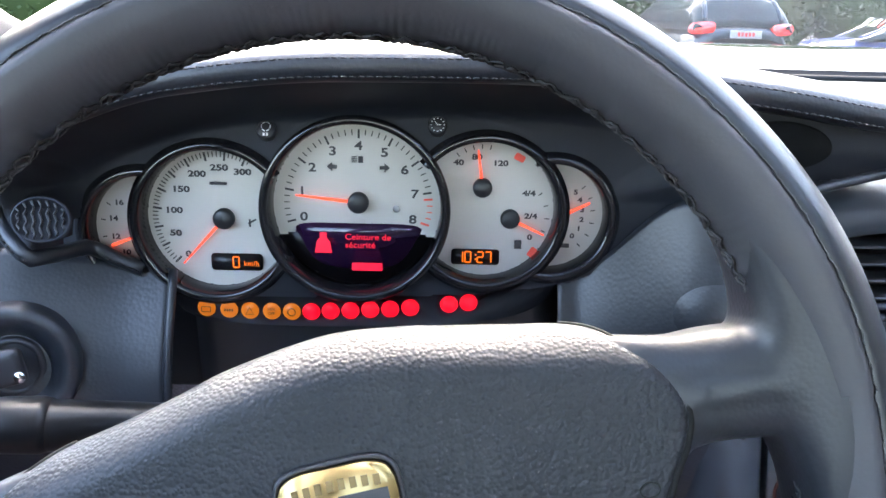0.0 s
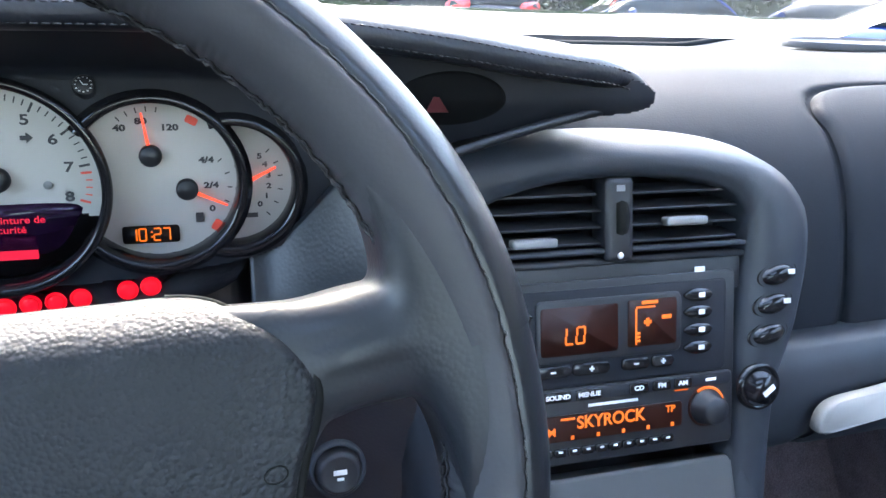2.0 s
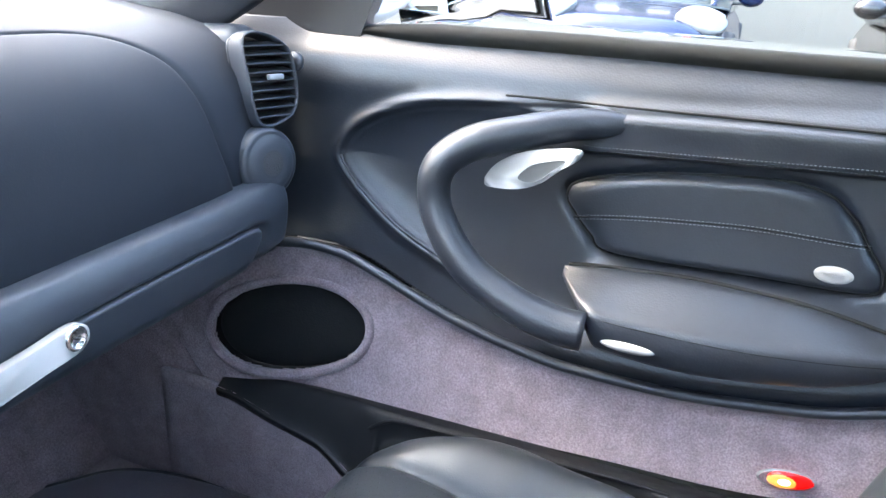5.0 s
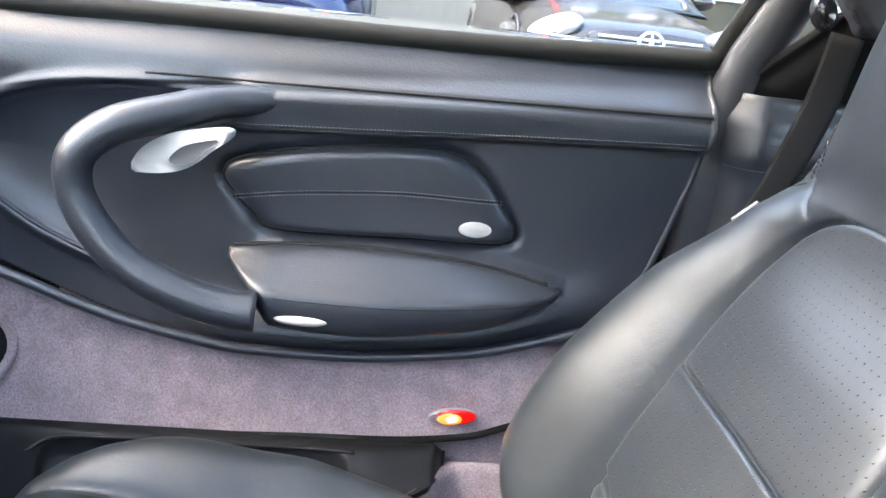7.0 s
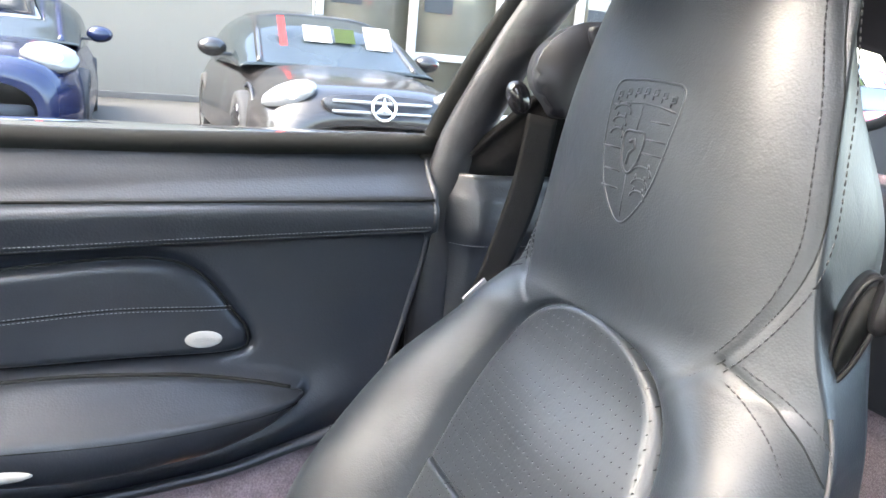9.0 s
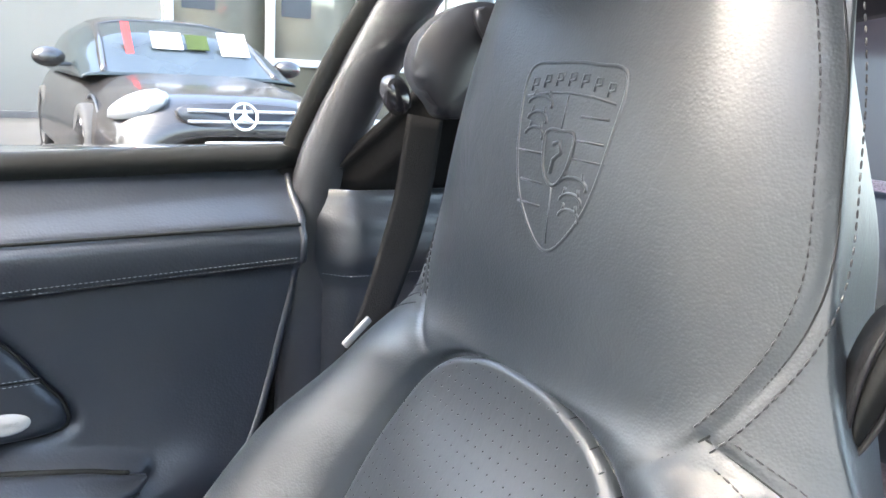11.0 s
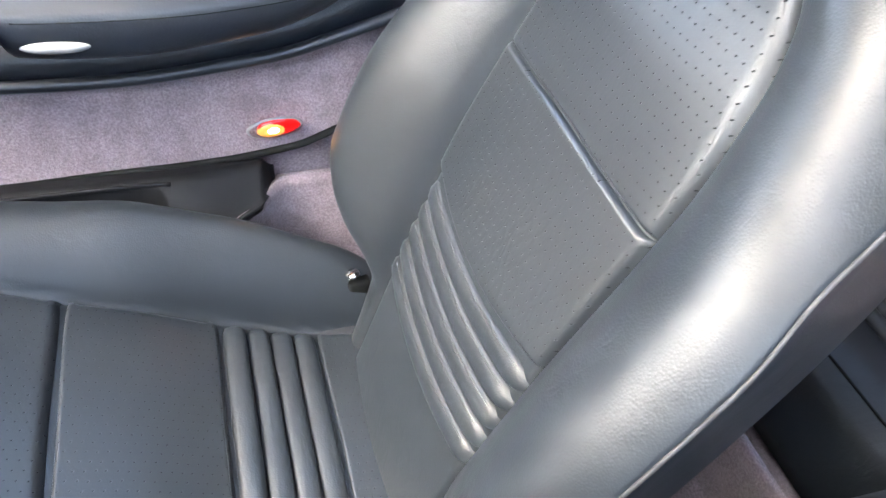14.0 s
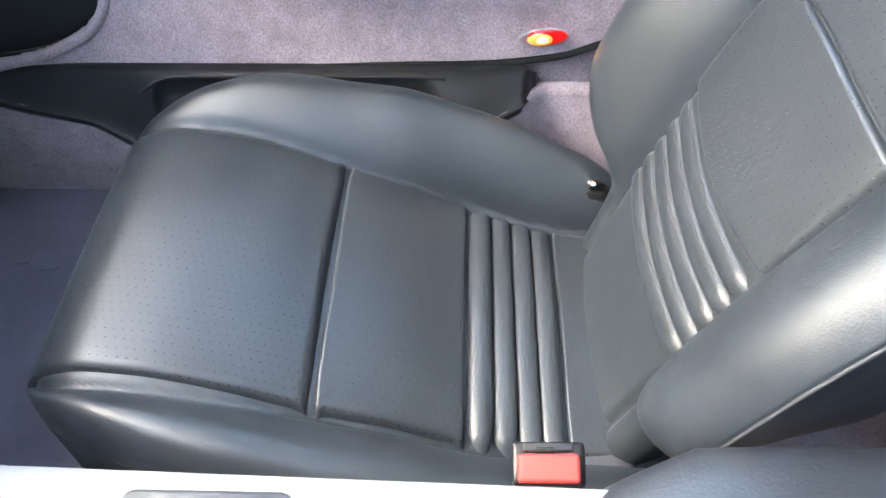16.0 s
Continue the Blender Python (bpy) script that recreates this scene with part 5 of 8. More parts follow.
backrest = attach("backrest", mesh_from("backrest", V, F, SEAT), seat, "smooth leather backrest with raised side bolsters and integral headrest")
def outline_of(*sides):
    """A closed outline from smooth sides that meet in sharp corners."""
    return np.concatenate([spline(side, n)[:-1] for side, n in sides])


top_i = outline_of(([(SX - 0.1295, 0.728), (SX - 0.128, 0.775), (SX - 0.119, 0.825), (SX - 0.101, 0.862), (SX - 0.072, 0.888), (SX - 0.035, 0.902), (SX, 0.905), (SX + 0.035, 0.902), (SX + 0.072, 0.888), (SX + 0.101, 0.862), (SX + 0.119, 0.825), (SX + 0.128, 0.775), (SX + 0.1295, 0.728)], 110),
                   ([(SX + 0.1295, 0.728), (SX + 0.06, 0.7335), (SX, 0.736), (SX - 0.06, 0.7335), (SX - 0.1295, 0.728)], 50))
SEAMGAP = mat("seam_gap", (0.0035, 0.0040, 0.0048), 0.8, spec=0.2)
seat_s = lambda a, b, l: (a, seat_y(a, b) + l * 0.9, b + l * 0.4)


def perforated(name, color):
    """Leather with rows of small punched holes."""
    m = mat(name, color, 0.43, spec=0.60, grain=0.00011, grain_scale=420, vary=0.25, vary_scale=14, rough_vary=0.1, crease=0.00030, stretch=(1, 1, 0.2))
    nt = m.node_tree
    b = nt.nodes["Principled BSDF"]
    tc = nt.nodes.new("ShaderNodeTexCoord")
    mp = nt.nodes.new("ShaderNodeMapping")
    nt.links.new(tc.outputs["UV"], mp.inputs[0])
    v = nt.nodes.new("ShaderNodeTexVoronoi")
    v.voronoi_dimensions = "2D"
    v.inputs["Scale"].default_value = 1.0
    v.inputs["Randomness"].default_value = 0.12
    nt.links.new(mp.outputs[0], v.inputs["Vector"])
    lt = nt.nodes.new("ShaderNodeMapRange")
    lt.inputs["From Min"].default_value, lt.inputs["From Max"].default_value = 0.046, 0.098
    nt.links.new(v.outputs["Distance"], lt.inputs["Value"])
    mix = nt.nodes.new("ShaderNodeMix")
    mix.data_type = "RGBA"
    old = b.inputs["Base Color"].links[0].from_socket
    nt.links.new(lt.outputs[0], mix.inputs["Factor"])
    mix.inputs["A"].default_value = (0.003, 0.003, 0.0035, 1)
    nt.links.new(old, mix.inputs["B"])
    nt.links.new(mix.outputs["Result"], b.inputs["Base Color"])
    shine = nt.nodes.new("ShaderNodeMath")
    shine.operation = "MULTIPLY"
    shine.inputs[1].default_value = 0.60
    nt.links.new(lt.outputs[0], shine.inputs[0])
    nt.links.new(shine.outputs[0], b.inputs["Specular IOR Level"])
    dent = nt.nodes.new("ShaderNodeBump")
    dent.inputs["Strength"].default_value, dent.inputs["Distance"].default_value = 1.0, 0.0006
    nt.links.new(lt.outputs[0], dent.inputs["Height"])
    nt.links.new(b.inputs["Normal"].links[0].from_socket, dent.inputs["Normal"])
    nt.links.new(dent.outputs[0], b.inputs["Normal"])
    return m


PERF = perforated("perforated_leather", (0.006811, 0.009328, 0.01188))


def add_uv(ob, fn, pitch=0.0078):
    """Lay a staggered hole pattern by the plan fn(co) -> (u, v) in metres."""
    me = ob.data
    uv = me.uv_layers.new(name="holes")
    for l in me.loops:
        u, v = fn(me.vertices[l.vertex_index].co)
        uv.data[l.index].uv = ((u + v * 0.5) / pitch, v / (pitch * 1.15))
    return ob


add_uv(pillow("upper_insert", top_i, seat_s, PERF, backrest, "perforated upper back panel", height=0.0042, edge=-0.002, roll=0.05, rings=24, center=(SX, 0.80)), lambda c: (c.x, c.z * 1.08))
low_i = outline_of(([(SX - 0.124, 0.612), (SX - 0.127, 0.66), (SX - 0.1295, 0.7265)], 30), ([(SX - 0.1295, 0.7265), (SX - 0.06, 0.732), (SX, 0.7345), (SX + 0.06, 0.732), (SX + 0.1295, 0.7265)], 50),
                   ([(SX + 0.1295, 0.7265), (SX + 0.127, 0.66), (SX + 0.124, 0.612)], 30), ([(SX + 0.124, 0.612), (SX + 0.06, 0.606), (SX, 0.604), (SX - 0.06, 0.606), (SX - 0.124, 0.612)], 50))
add_uv(pillow("lower_insert", low_i, seat_s, PERF, backrest, "perforated lower back panel", height=0.0055, edge=-0.002, roll=0.05, rings=22, center=(SX, 0.665)), lambda c: (c.x, c.z * 1.08))
for k in range(5):
    z = 0.592 - 0.0215 * k
    xs = np.linspace(-0.127, 0.127, 50)
    tube("rib", [(SX + x, float(seat_y(np.array([SX + x]), np.array([z]))[0]) + 0.001 - 0.016 * max(0, (abs(x) - 0.104) / 0.023) ** 2, z - 0.006 * (1 - (x / 0.127) ** 2)) for x in xs], [0.0116 * (1 - 0.75 * max(0, (abs(x) - 0.098) / 0.029) ** 2) for x in xs], SEAT, backrest, "stitched rib", seg=20, up=(0, 1, 0.4), squash=(1.0, 0.50))
    stitches("stitching", [(SX + x, float(seat_y(np.array([SX + x]), np.array([z]))[0]) + 0.0026, z + 0.0100 - 0.006 * (1 - (x / 0.127) ** 2)) for x in xs[4:-4]], RIBSTITCH, backrest, up=(0, 1, 0.4), pitch=0.0036, length=0.0024, radius=0.0004)
# dark joints round the inserts
for loop in (top_i, low_i):
    tube("insert_joint", [(p[0], float(seat_y(np.array([p[0]]), np.array([p[1]]))[0]) - 0.0024, p[1]) for p in loop], 0.0012, SEAMGAP, backrest, closed=True, seg=6, up=(0, 1, 0))
# headrest seams and piping
for sx, lines in ((1, seam_lines[:2]), (-1, seam_lines[2:])):
    for line in lines:
        t = np.gradient(line, axis=0)
        t /= np.linalg.norm(t, axis=1)[:, None]
        for o in (0.0065, -0.0065):
            q = line + o * np.stack([-t[:, 1], t[:, 0]], 1)
            q = q[(5 if len(line) > 20 else 2):-1]
            stitches("stitching", [(a, float(seat_y(np.array([a]), np.array([b]))[0]) + 0.0007, b) for a, b in q], DARKSTITCH, backrest, up=(0, 1, 0), pitch=0.0052, length=0.0036, radius=0.00065)
        tube("seam", [(a, float(seat_y(np.array([a]), np.array([b]))[0]) - 0.0017, b) for a, b in line], 0.0008, SEAMGAP, backrest, seg=6)
    if sx > 0:
        continue
    pz = np.linspace(0.53, 0.905, 70)
    tube("piping", [(SX + sx * (float(half_w(z)) + 0.0004), float(seat_y(np.array([SX + float(half_w(z))]), np.array([z]))[0]) - 0.003, z) for z in pz], 0.0017, PIPING, backrest, "thin piping along the backrest edge", seg=6)
# embossed shield with a band of raised marks, antler curls and a small inner shield
sh = spline([(-0.0375, 0.046), (-0.015, 0.051), (0.015, 0.051), (0.0375, 0.046), (0.036, 0.012), (0.028, -0.020), (0.013, -0.042), (0, -0.050), (-0.013, -0.042), (-0.028, -0.020), (-0.036, 0.012)], 120, closed=True)
CX, CZ = SX - 0.012, 1.031


def emboss(pts, r=0.0011, lift=-0.0003, closed=False):
    """A raised line on the headrest from plan points round the shield's centre; x runs towards the tunnel."""
    P = [(CX - a, CZ + b) for a, b in pts]
    return tube_mesh("t", [(a, float(seat_y(np.array([a]), np.array([b]))[0]) + lift, b) for a, b in P], r, SEAT, seg=8, up=(0, 1, 0), closed=closed)


tube("embossed_shield", [(CX + a, float(seat_y(np.array([CX + a]), np.array([CZ + b]))[0]) - 0.0005, CZ + b) for a, b in sh], 0.0012, SEAT, backrest, "embossed shield outline on the headrest", closed=True, seg=8, up=(0, 1, 0))
eb = []
for k in range(7):
    a = -0.030 + 0.010 * k
    b = 0.0385 + 0.004 * (1 - (a / 0.03) ** 2)
    eb.append(emboss([(a - 0.0022, b - 0.0035), (a - 0.0022, b + 0.0035), (a + 0.0020, b + 0.0032), (a + 0.0020, b), (a - 0.0018, b - 0.0004)], 0.0009))
eb.append(emboss([(-0.035, 0.0320), (-0.018, 0.0345), (0, 0.0355), (0.018, 0.0345), (0.035, 0.0320)], 0.0008))
inner = spline([(-0.011, 0.014), (0, 0.0155), (0.011, 0.014), (0.0105, 0.0), (0.006, -0.010), (0, -0.014), (-0.006, -0.010), (-0.0105, 0.0)], 40, closed=True)
eb.append(emboss(inner, 0.0011, 0.0, closed=True))
eb.append(emboss([(-0.003, -0.008), (-0.002, 0.0), (0.003, 0.004), (0.001, 0.010), (-0.004, 0.008)], 0.0016, -0.0004))
for ox, oz in ((-0.022, 0.022), (0.016, -0.018)):
    for k in range(3):
        zc = oz + 0.006 - 0.0085 * k
        arc = [(ox + (0.0095 - 0.0012 * k) * math.cos(radians(q)) * (1 if k % 2 else 1.1), zc + 0.0046 * math.sin(radians(q))) for q in range(-20, 200, 22)]
        eb.append(emboss(arc, 0.0011, -0.0002))
        eb.append(emboss([arc[3], (arc[3][0] - 0.001, arc[3][1] + 0.0042)], 0.0010, -0.0002))
        eb.append(emboss([arc[7], (arc[7][0] + 0.001, arc[7][1] + 0.0042)], 0.0010, -0.0002))
for ox, oz in ((0.023, 0.024), (-0.018, -0.014)):
    for k in range(2):
        zc = oz - 0.0125 * k
        eb.append(emboss([(ox - 0.010, zc), (ox + 0.010, zc)], 0.0008, -0.0002))
eb.append(emboss([(0, 0.034), (0, 0.016)], 0.0008))
eb.append(emboss([(0, -0.015), (0, -0.046)], 0.0008))
eb.append(emboss([(-0.036, 0.002), (-0.012, 0.002)], 0.0008))
eb.append(emboss([(0.012, 0.002), (0.036, 0.002)], 0.0008))
bm = bmesh.new()
for me in eb:
    bm.from_mesh(me)
    bpy.data.meshes.remove(me)
part("embossing", bm, SEAT, backrest, kind="stuff")
# backrest release
LMX = frame_on((SX - 0.166, -0.448, 0.952), (0.6, 1, 0.25), (-1, 0.62, 0)) @ Matrix.Diagonal((0.60, 0.88, 0.75, 1))
bz = spline([(0.016 * math.cos(a) * (1 - 0.18 * math.sin(a)), 0.041 * math.sin(a)) for a in np.linspace(0, 2 * math.pi, 20, endpoint=False)], 56, closed=True)
lv = part("release_bezel", slab(bz, -0.012, 0.005, LMX, 0.004), STALK, seat, "oval plastic bezel of the backrest release")
tube("bezel_rim", [tuple(LMX @ Vector((p[0] * 0.93, p[1] * 0.95, 0.0066))) for p in bz], 0.0016, STALK, lv, closed=True, seg=8, up=(1, 0, 0))
part("lever_slot", slab(np.array(bz) * np.array((0.60, 0.80)), 0.0055, 0.0066, LMX), RUBBER, lv)
part("release_lever", slab(spline([(-0.014, -0.020), (-0.012, 0.004), (-0.004, 0.019), (0.006, 0.020), (0.013, 0.006), (0.014, -0.014), (0.004, -0.023)], 40, closed=True), 0.002, 0.022, LMX @ pose(-0.016, -0.024, 0), 0.007), STALK, seat, "thumb lever of the backrest release")

# cushion
cush_z = lerp_curve([(-0.26, 0.360), (-0.20, 0.366), (-0.14, 0.374), (-0.05, 0.402), (0.03, 0.440), (0.09, 0.464), (0.16, 0.494), (0.23, 0.514), (0.275, 0.519), (0.31, 0.510), (0.335, 0.485), (0.352, 0.440), (0.360, 0.36)])
cush_w = lerp_curve([(-0.26, 0.205), (-0.18, 0.225), (-0.08, 0.250), (0.05, 0.264), (0.16, 0.260), (0.24, 0.244), (0.29, 0.222), (0.325, 0.192), (0.350, 0.165), (0.360, 0.15)])
cins_w = lerp_curve([(-0.26, 0.150), (-0.14, 0.152), (-0.05, 0.159), (0.09, 0.162), (0.20, 0.168), (0.29, 0.168), (0.33, 0.160), (0.360, 0.145)])
cush_wd = lerp_curve([(-0.26, 0.205), (-0.18, 0.225), (-0.08, 0.243), (0.05, 0.247), (0.16, 0.240), (0.21, 0.229), (0.25, 0.216), (0.28, 0.202), (0.31, 0.181), (0.335, 0.156), (0.350, 0.132), (0.360, 0.11)])
cbol = lerp_curve([(-0.26, 0.030), (-0.22, 0.060), (-0.17, 0.086), (-0.08, 0.098), (0.02, 0.084), (0.10, 0.064), (0.18, 0.044), (0.25, 0.022), (0.30, 0.006), (0.360, 0.0)])
cbol_d = lerp_curve([(-0.26, 0.030), (-0.18, 0.052), (-0.08, 0.060), (0.05, 0.052), (0.16, 0.042), (0.25, 0.028), (0.32, 0.008), (0.360, 0.0)])


def cush(x, y):
    """Top of the cushion; the bolster beside the door stands higher than the one beside the tunnel."""
    t = np.abs(x - SX)
    near = x < SX
    W = np.where(near, cush_wd(y), cush_w(y))
    w = np.minimum(cins_w(y), W - 0.014)
    s = np.clip((t - w) / np.maximum(W - w, 1e-4), 0, 1)
    z = cush_z(y) + 0.006 * np.clip(1 - (t / w) ** 2, 0, 1)
    z = z + np.where(near, cbol_d(y), cbol(y)) * np.sin(np.pi * np.clip(s * 0.60, 0, 1)) ** 0.85 - 0.030 * s**5
    z = z - 0.006 * np.exp(-((t - w) / 0.006) ** 2)
    return z


yy = np.concatenate([np.linspace(-0.26, 0.33, 110), np.linspace(0.333, 0.360, 14)])
V, F = [], []
for y in yy:
    q = np.linspace(-1, 1, 121)
    W, D = float(cush_w(y)), float(cush_wd(y))
    xs = SX + np.where(q < 0, D, W) * (np.sin(q * np.pi / 2) * 0.35 + q * 0.65)
    fz = cush(xs, np.full(121, y))
    row = [(x, y, z) for x, z in zip(xs, fz)]
    for f, k in ((1.0, 0.3), (0.99, 0.6), (0.95, 0.9), (0.80, 1.0), (0, 1.0), (-0.80, 1.0), (-0.95, 0.9), (-0.99, 0.6), (-1.0, 0.3)):
        e = fz[-1] if f >= 0 else fz[0]
        row.append((SX + (W if f > 0 else D) * f, y, e + (0.335 - e) * k))
    ring_n = len(row)
    V += row
for i in range(len(yy) - 1):
    for j in range(ring_n):
        a, b = i * ring_n + j, i * ring_n + (j + 1) % ring_n
        F.append((a, a + ring_n, b + ring_n, b))
F.append(tuple(range(ring_n)))
F.append(tuple((len(yy) - 1) * ring_n + j for j in range(ring_n))[::-1])
cushion = attach("cushion", mesh_from("cushion", V, F, SEAT), seat, "leather seat cushion with side bolsters")
cs = lambda a, b, l: (a, b, cush(a, b) + l)


def cross_panel(name, y0, y1, height, label, rear_w=None):
    w0, w1 = float(cins_w(y0)) - 0.004, float(cins_w(y1)) - 0.004
    c = 0.012
    o = spline([(SX - w0, y0 + c), (SX - w0 + c * 0.6, y0), (SX, y0), (SX + w0 - c * 0.6, y0), (SX + w0, y0 + c), (SX + (w0 + w1) / 2, (y0 + y1) / 2), (SX + w1, y1 - c), (SX + w1 - c * 0.6, y1), (SX, y1), (SX - w1 + c * 0.6, y1), (SX - w1, y1 - c), (SX - (w0 + w1) / 2, (y0 + y1) / 2)], 120, closed=True)
    return add_uv(pillow(name, o, cs, PERF, cushion, label, height=height, edge=-0.009, roll=0.075, rings=24), lambda q: (q.y, q.x))


cross_panel("front_insert", 0.0945, 0.334, 0.008, "perforated front cushion panel")
cross_panel("middle_insert", -0.042, 0.091, 0.008, "perforated middle cushion panel")
cross_panel("rear_insert", -0.25, -0.142, 0.004, "perforated rear cushion panel")
for y in (0.0865, -0.0385):
    w = float(cins_w(y)) - 0.016
    xs = np.linspace(-w, w, 60)
    stitches("stitching", [(SX + x, y, float(cush(np.array([SX + x]), np.array([y]))[0]) + 0.0074) for x in xs], RIBSTITCH, cushion, up=(0, 0, 1), pitch=0.0036, length=0.0024, radius=0.0004)
for k in range(4):
    y = -0.056 - 0.0235 * k
    w = float(cins_w(y)) + 0.004
    xs = np.linspace(-w, w, 44)
    tube("rib", [(SX + x, y, float(cush(np.array([SX + x]), np.array([y]))[0]) + 0.001 - 0.016 * max(0, (abs(x) - w + 0.022) / 0.022) ** 2) for x in xs], [0.0126 * (1 - 0.7 * max(0, (abs(x) - w + 0.03) / 0.03) ** 2) for x in xs], SEAT, cushion, "stitched rib", seg=20, up=(0, 0, 1), squash=(1.0, 0.50))
    stitches("stitching", [(SX + x, y + 0.0108, float(cush(np.array([SX + x]), np.array([y + 0.0108]))[0]) + 0.0030) for x in xs[4:-4]], RIBSTITCH, cushion, up=(0, 0, 1), pitch=0.0036, length=0.0024, radius=0.0004)
tube("piping", [(SX - float(cush_wd(y)) * 0.995, y, float(cush(np.array([SX - cush_wd(y)]), np.array([y]))[0]) - 0.018) for y in np.linspace(-0.2, 0.36, 60)], 0.0016, PIPING, cushion, seg=6)
tube("piping", [(SX + float(cush_w(y)) * 0.995, y, float(cush(np.array([SX + cush_w(y)]), np.array([y]))[0]) - 0.012) for y in np.linspace(-0.24, -0.10, 30)], 0.0014, PIPING, cushion, seg=6)
part("base", box_bm((0.40, 0.46, 0.07), 0.02, pose(SX, 0.02, 0.335), 3), BLACK, seat)
part("hinge_bolt", lathe([(0, 0.004), (0.006, 0.004), (0.008, 0.002), (0.008, 0)], 24, frame_on((SX + 0.176, -0.190, 0.428), (0, 1, 0), (0.1, 0.3, 1))), CHROME, seat, "shiny hinge bolt")
part("hinge", box_bm((0.018, 0.026, 0.04), 0.006, pose(SX + 0.178, -0.196, 0.400), 3), RUBBER, seat)
bk = thing("belt_buckle", "black belt buckle with a red release button beside the seat", "belt buckle")
BKM = pose(0.474, -0.099, 0.571, -5, -18, 0)
part("housing", box_bm((0.030, 0.050, 0.085), 0.004, BKM @ pose(0, 0, -0.0435), 3), STALK, bk)
part("release_button", box_bm((0.019, 0.042, 0.008), 0.003, BKM @ pose(-0.004, 0, 0.001), 3), BUCKLE_RED, bk, "red release button")
part("slot", box_bm((0.006, 0.034, 0.005), 0.001, BKM @ pose(0.0105, 0, -0.0008)), LCD_BLACK, bk)
# dark strip painted for the shaded notch above the red button
part("dark_notch", box_bm((0.003, 0.012, 0.002), 0.0005, BKM @ pose(0.0085, 0.002, 0.0022)), RUBBER, bk)

# ---- steering wheel ----
wheel = thing("steering_wheel", "worn dark leather four-spoke steering wheel turned a few degrees", "steering wheel", at=(0.037, 0.256, 0.874))
WT = radians(17.2)
WM = frame_on((0.037, 0.256, 0.874), (1, 0, 0), (0, -math.cos(WT), math.sin(WT))) @ pose(0, 0, 0, 0, 0, 13.5)
WR, Wr = 0.1792, 0.0182


def wheel_pts(pts):
    return [tuple(WM @ Vector(p)) for p in pts]


def on_wheel(x, y, z):
    """World coordinates of arrays given in the wheel's own plane."""
    m = np.array(WM)
    q = np.stack(np.broadcast_arrays(x, y, z), -1) @ m[:3, :3].T + m[:3, 3]
    return q[..., 0], q[..., 1], q[..., 2]


ang = np.linspace(0, 2 * np.pi, 180, endpoint=False)
nrm = tuple(WM.to_3x3() @ Vector((0, 0, 1)))


def rim_at(a, phi, lift=0.0):
    """A point of the rim: a runs round the wheel, phi round the section from its outer edge over the front."""
    thumb = np.exp(-((np.degrees(a) - 12) / 15) ** 2) + np.exp(-((np.degrees(a) - 168) / 15) ** 2)
    r = Wr + 0.0014 * thumb + lift
    # the stitched joint of the two leathers lies in a shallow groove
    r = r - 0.0011 * np.exp(-((np.degrees(phi) - 78) / 4.0) ** 2) + 0.0005 * np.exp(-((np.degrees(phi) - 90) / 7.0) ** 2)
    # the inner leather is gathered towards its lacing
    pull = np.exp(-((np.degrees(phi) - 190) / 40) ** 2)
    r = r + 0.00030 * pull * np.sin(a * 310 + 2.5 * np.sin(a * 23) + 1.5 * np.sin(a * 61)) * (0.6 + 0.4 * np.sin(a * 37))
    k = WR + r * 0.97 * np.cos(phi)
    return k * np.cos(a), k * np.sin(a), r * np.sin(phi)


around = np.linspace(0, 2 * np.pi, 1400)
sheet("rim_inner_leather", lambda u, v: on_wheel(*rim_at(u, v)), around, np.radians(np.linspace(78, 265, 34)), WORN, wheel, "worn matt grey leather on the inner rim")
sheet("rim_outer_leather", lambda u, v: on_wheel(*rim_at(u, v)), np.linspace(0, 2 * np.pi, 360), np.radians(np.linspace(-95, 78, 34)), RIMGLOSS, wheel, "smooth darker leather on the outer rim")
# frayed thread in the front joint and the lacing along the inner edge
rnd = random.Random(14)
wob = [rnd.uniform(-1, 1) for _ in range(700)]
front = [rim_at(a, radians(79 + 2.2 * wob[k]), 0.0006 + 0.0004 * wob[k - 9]) for k, a in enumerate(np.linspace(0, 2 * np.pi, 700))]
stitches("frayed_joint", wheel_pts(front), FRAY, wheel, pitch=0.0021, length=0.0026, radius=0.00042, up=nrm)
for ph0, amp, per, rr in ((186, 9, 96, 0.00075), (196, 8, 81, 0.00065), (178, 6, 112, 0.0005)):
    lace = [rim_at(a, radians(ph0 + amp * math.sin(a * per + 0.8 * math.sin(a * 17)) + 2 * wob[k % 700]), 0.0007) for k, a in enumerate(np.linspace(0, 2 * np.pi, 1500, endpoint=False))]
    tube("lacing", wheel_pts(lace), rr, DARKSTITCH, wheel, closed=True, seg=5, up=nrm)
# hub pad
pad_right = [(0.004, 0.0550), (0.03, 0.0528), (0.050, 0.0490), (0.072, 0.0446), (0.0885, 0.0412), (0.1006, 0.0365), (0.1102, 0.0282), (0.1170, 0.0205), (0.1222, 0.0105), (0.1235, 0.0030), (0.1200, -0.0070), (0.1129, -0.0180), (0.100, -0.042), (0.075, -0.075), (0.04, -0.092), (0, -0.097)]
pad_left = [(-0.03, 0.0505), (-0.050, 0.0452), (-0.072, 0.0400), (-0.0934, 0.0355), (-0.108, 0.029), (-0.1170, 0.0205), (-0.1222, 0.0105), (-0.1235, 0.0030), (-0.1200, -0.0070), (-0.1129, -0.0180), (-0.100, -0.042), (-0.075, -0.075), (-0.04, -0.092)]
pad_out = spline(pad_right + pad_left[::-1], 200, closed=True)
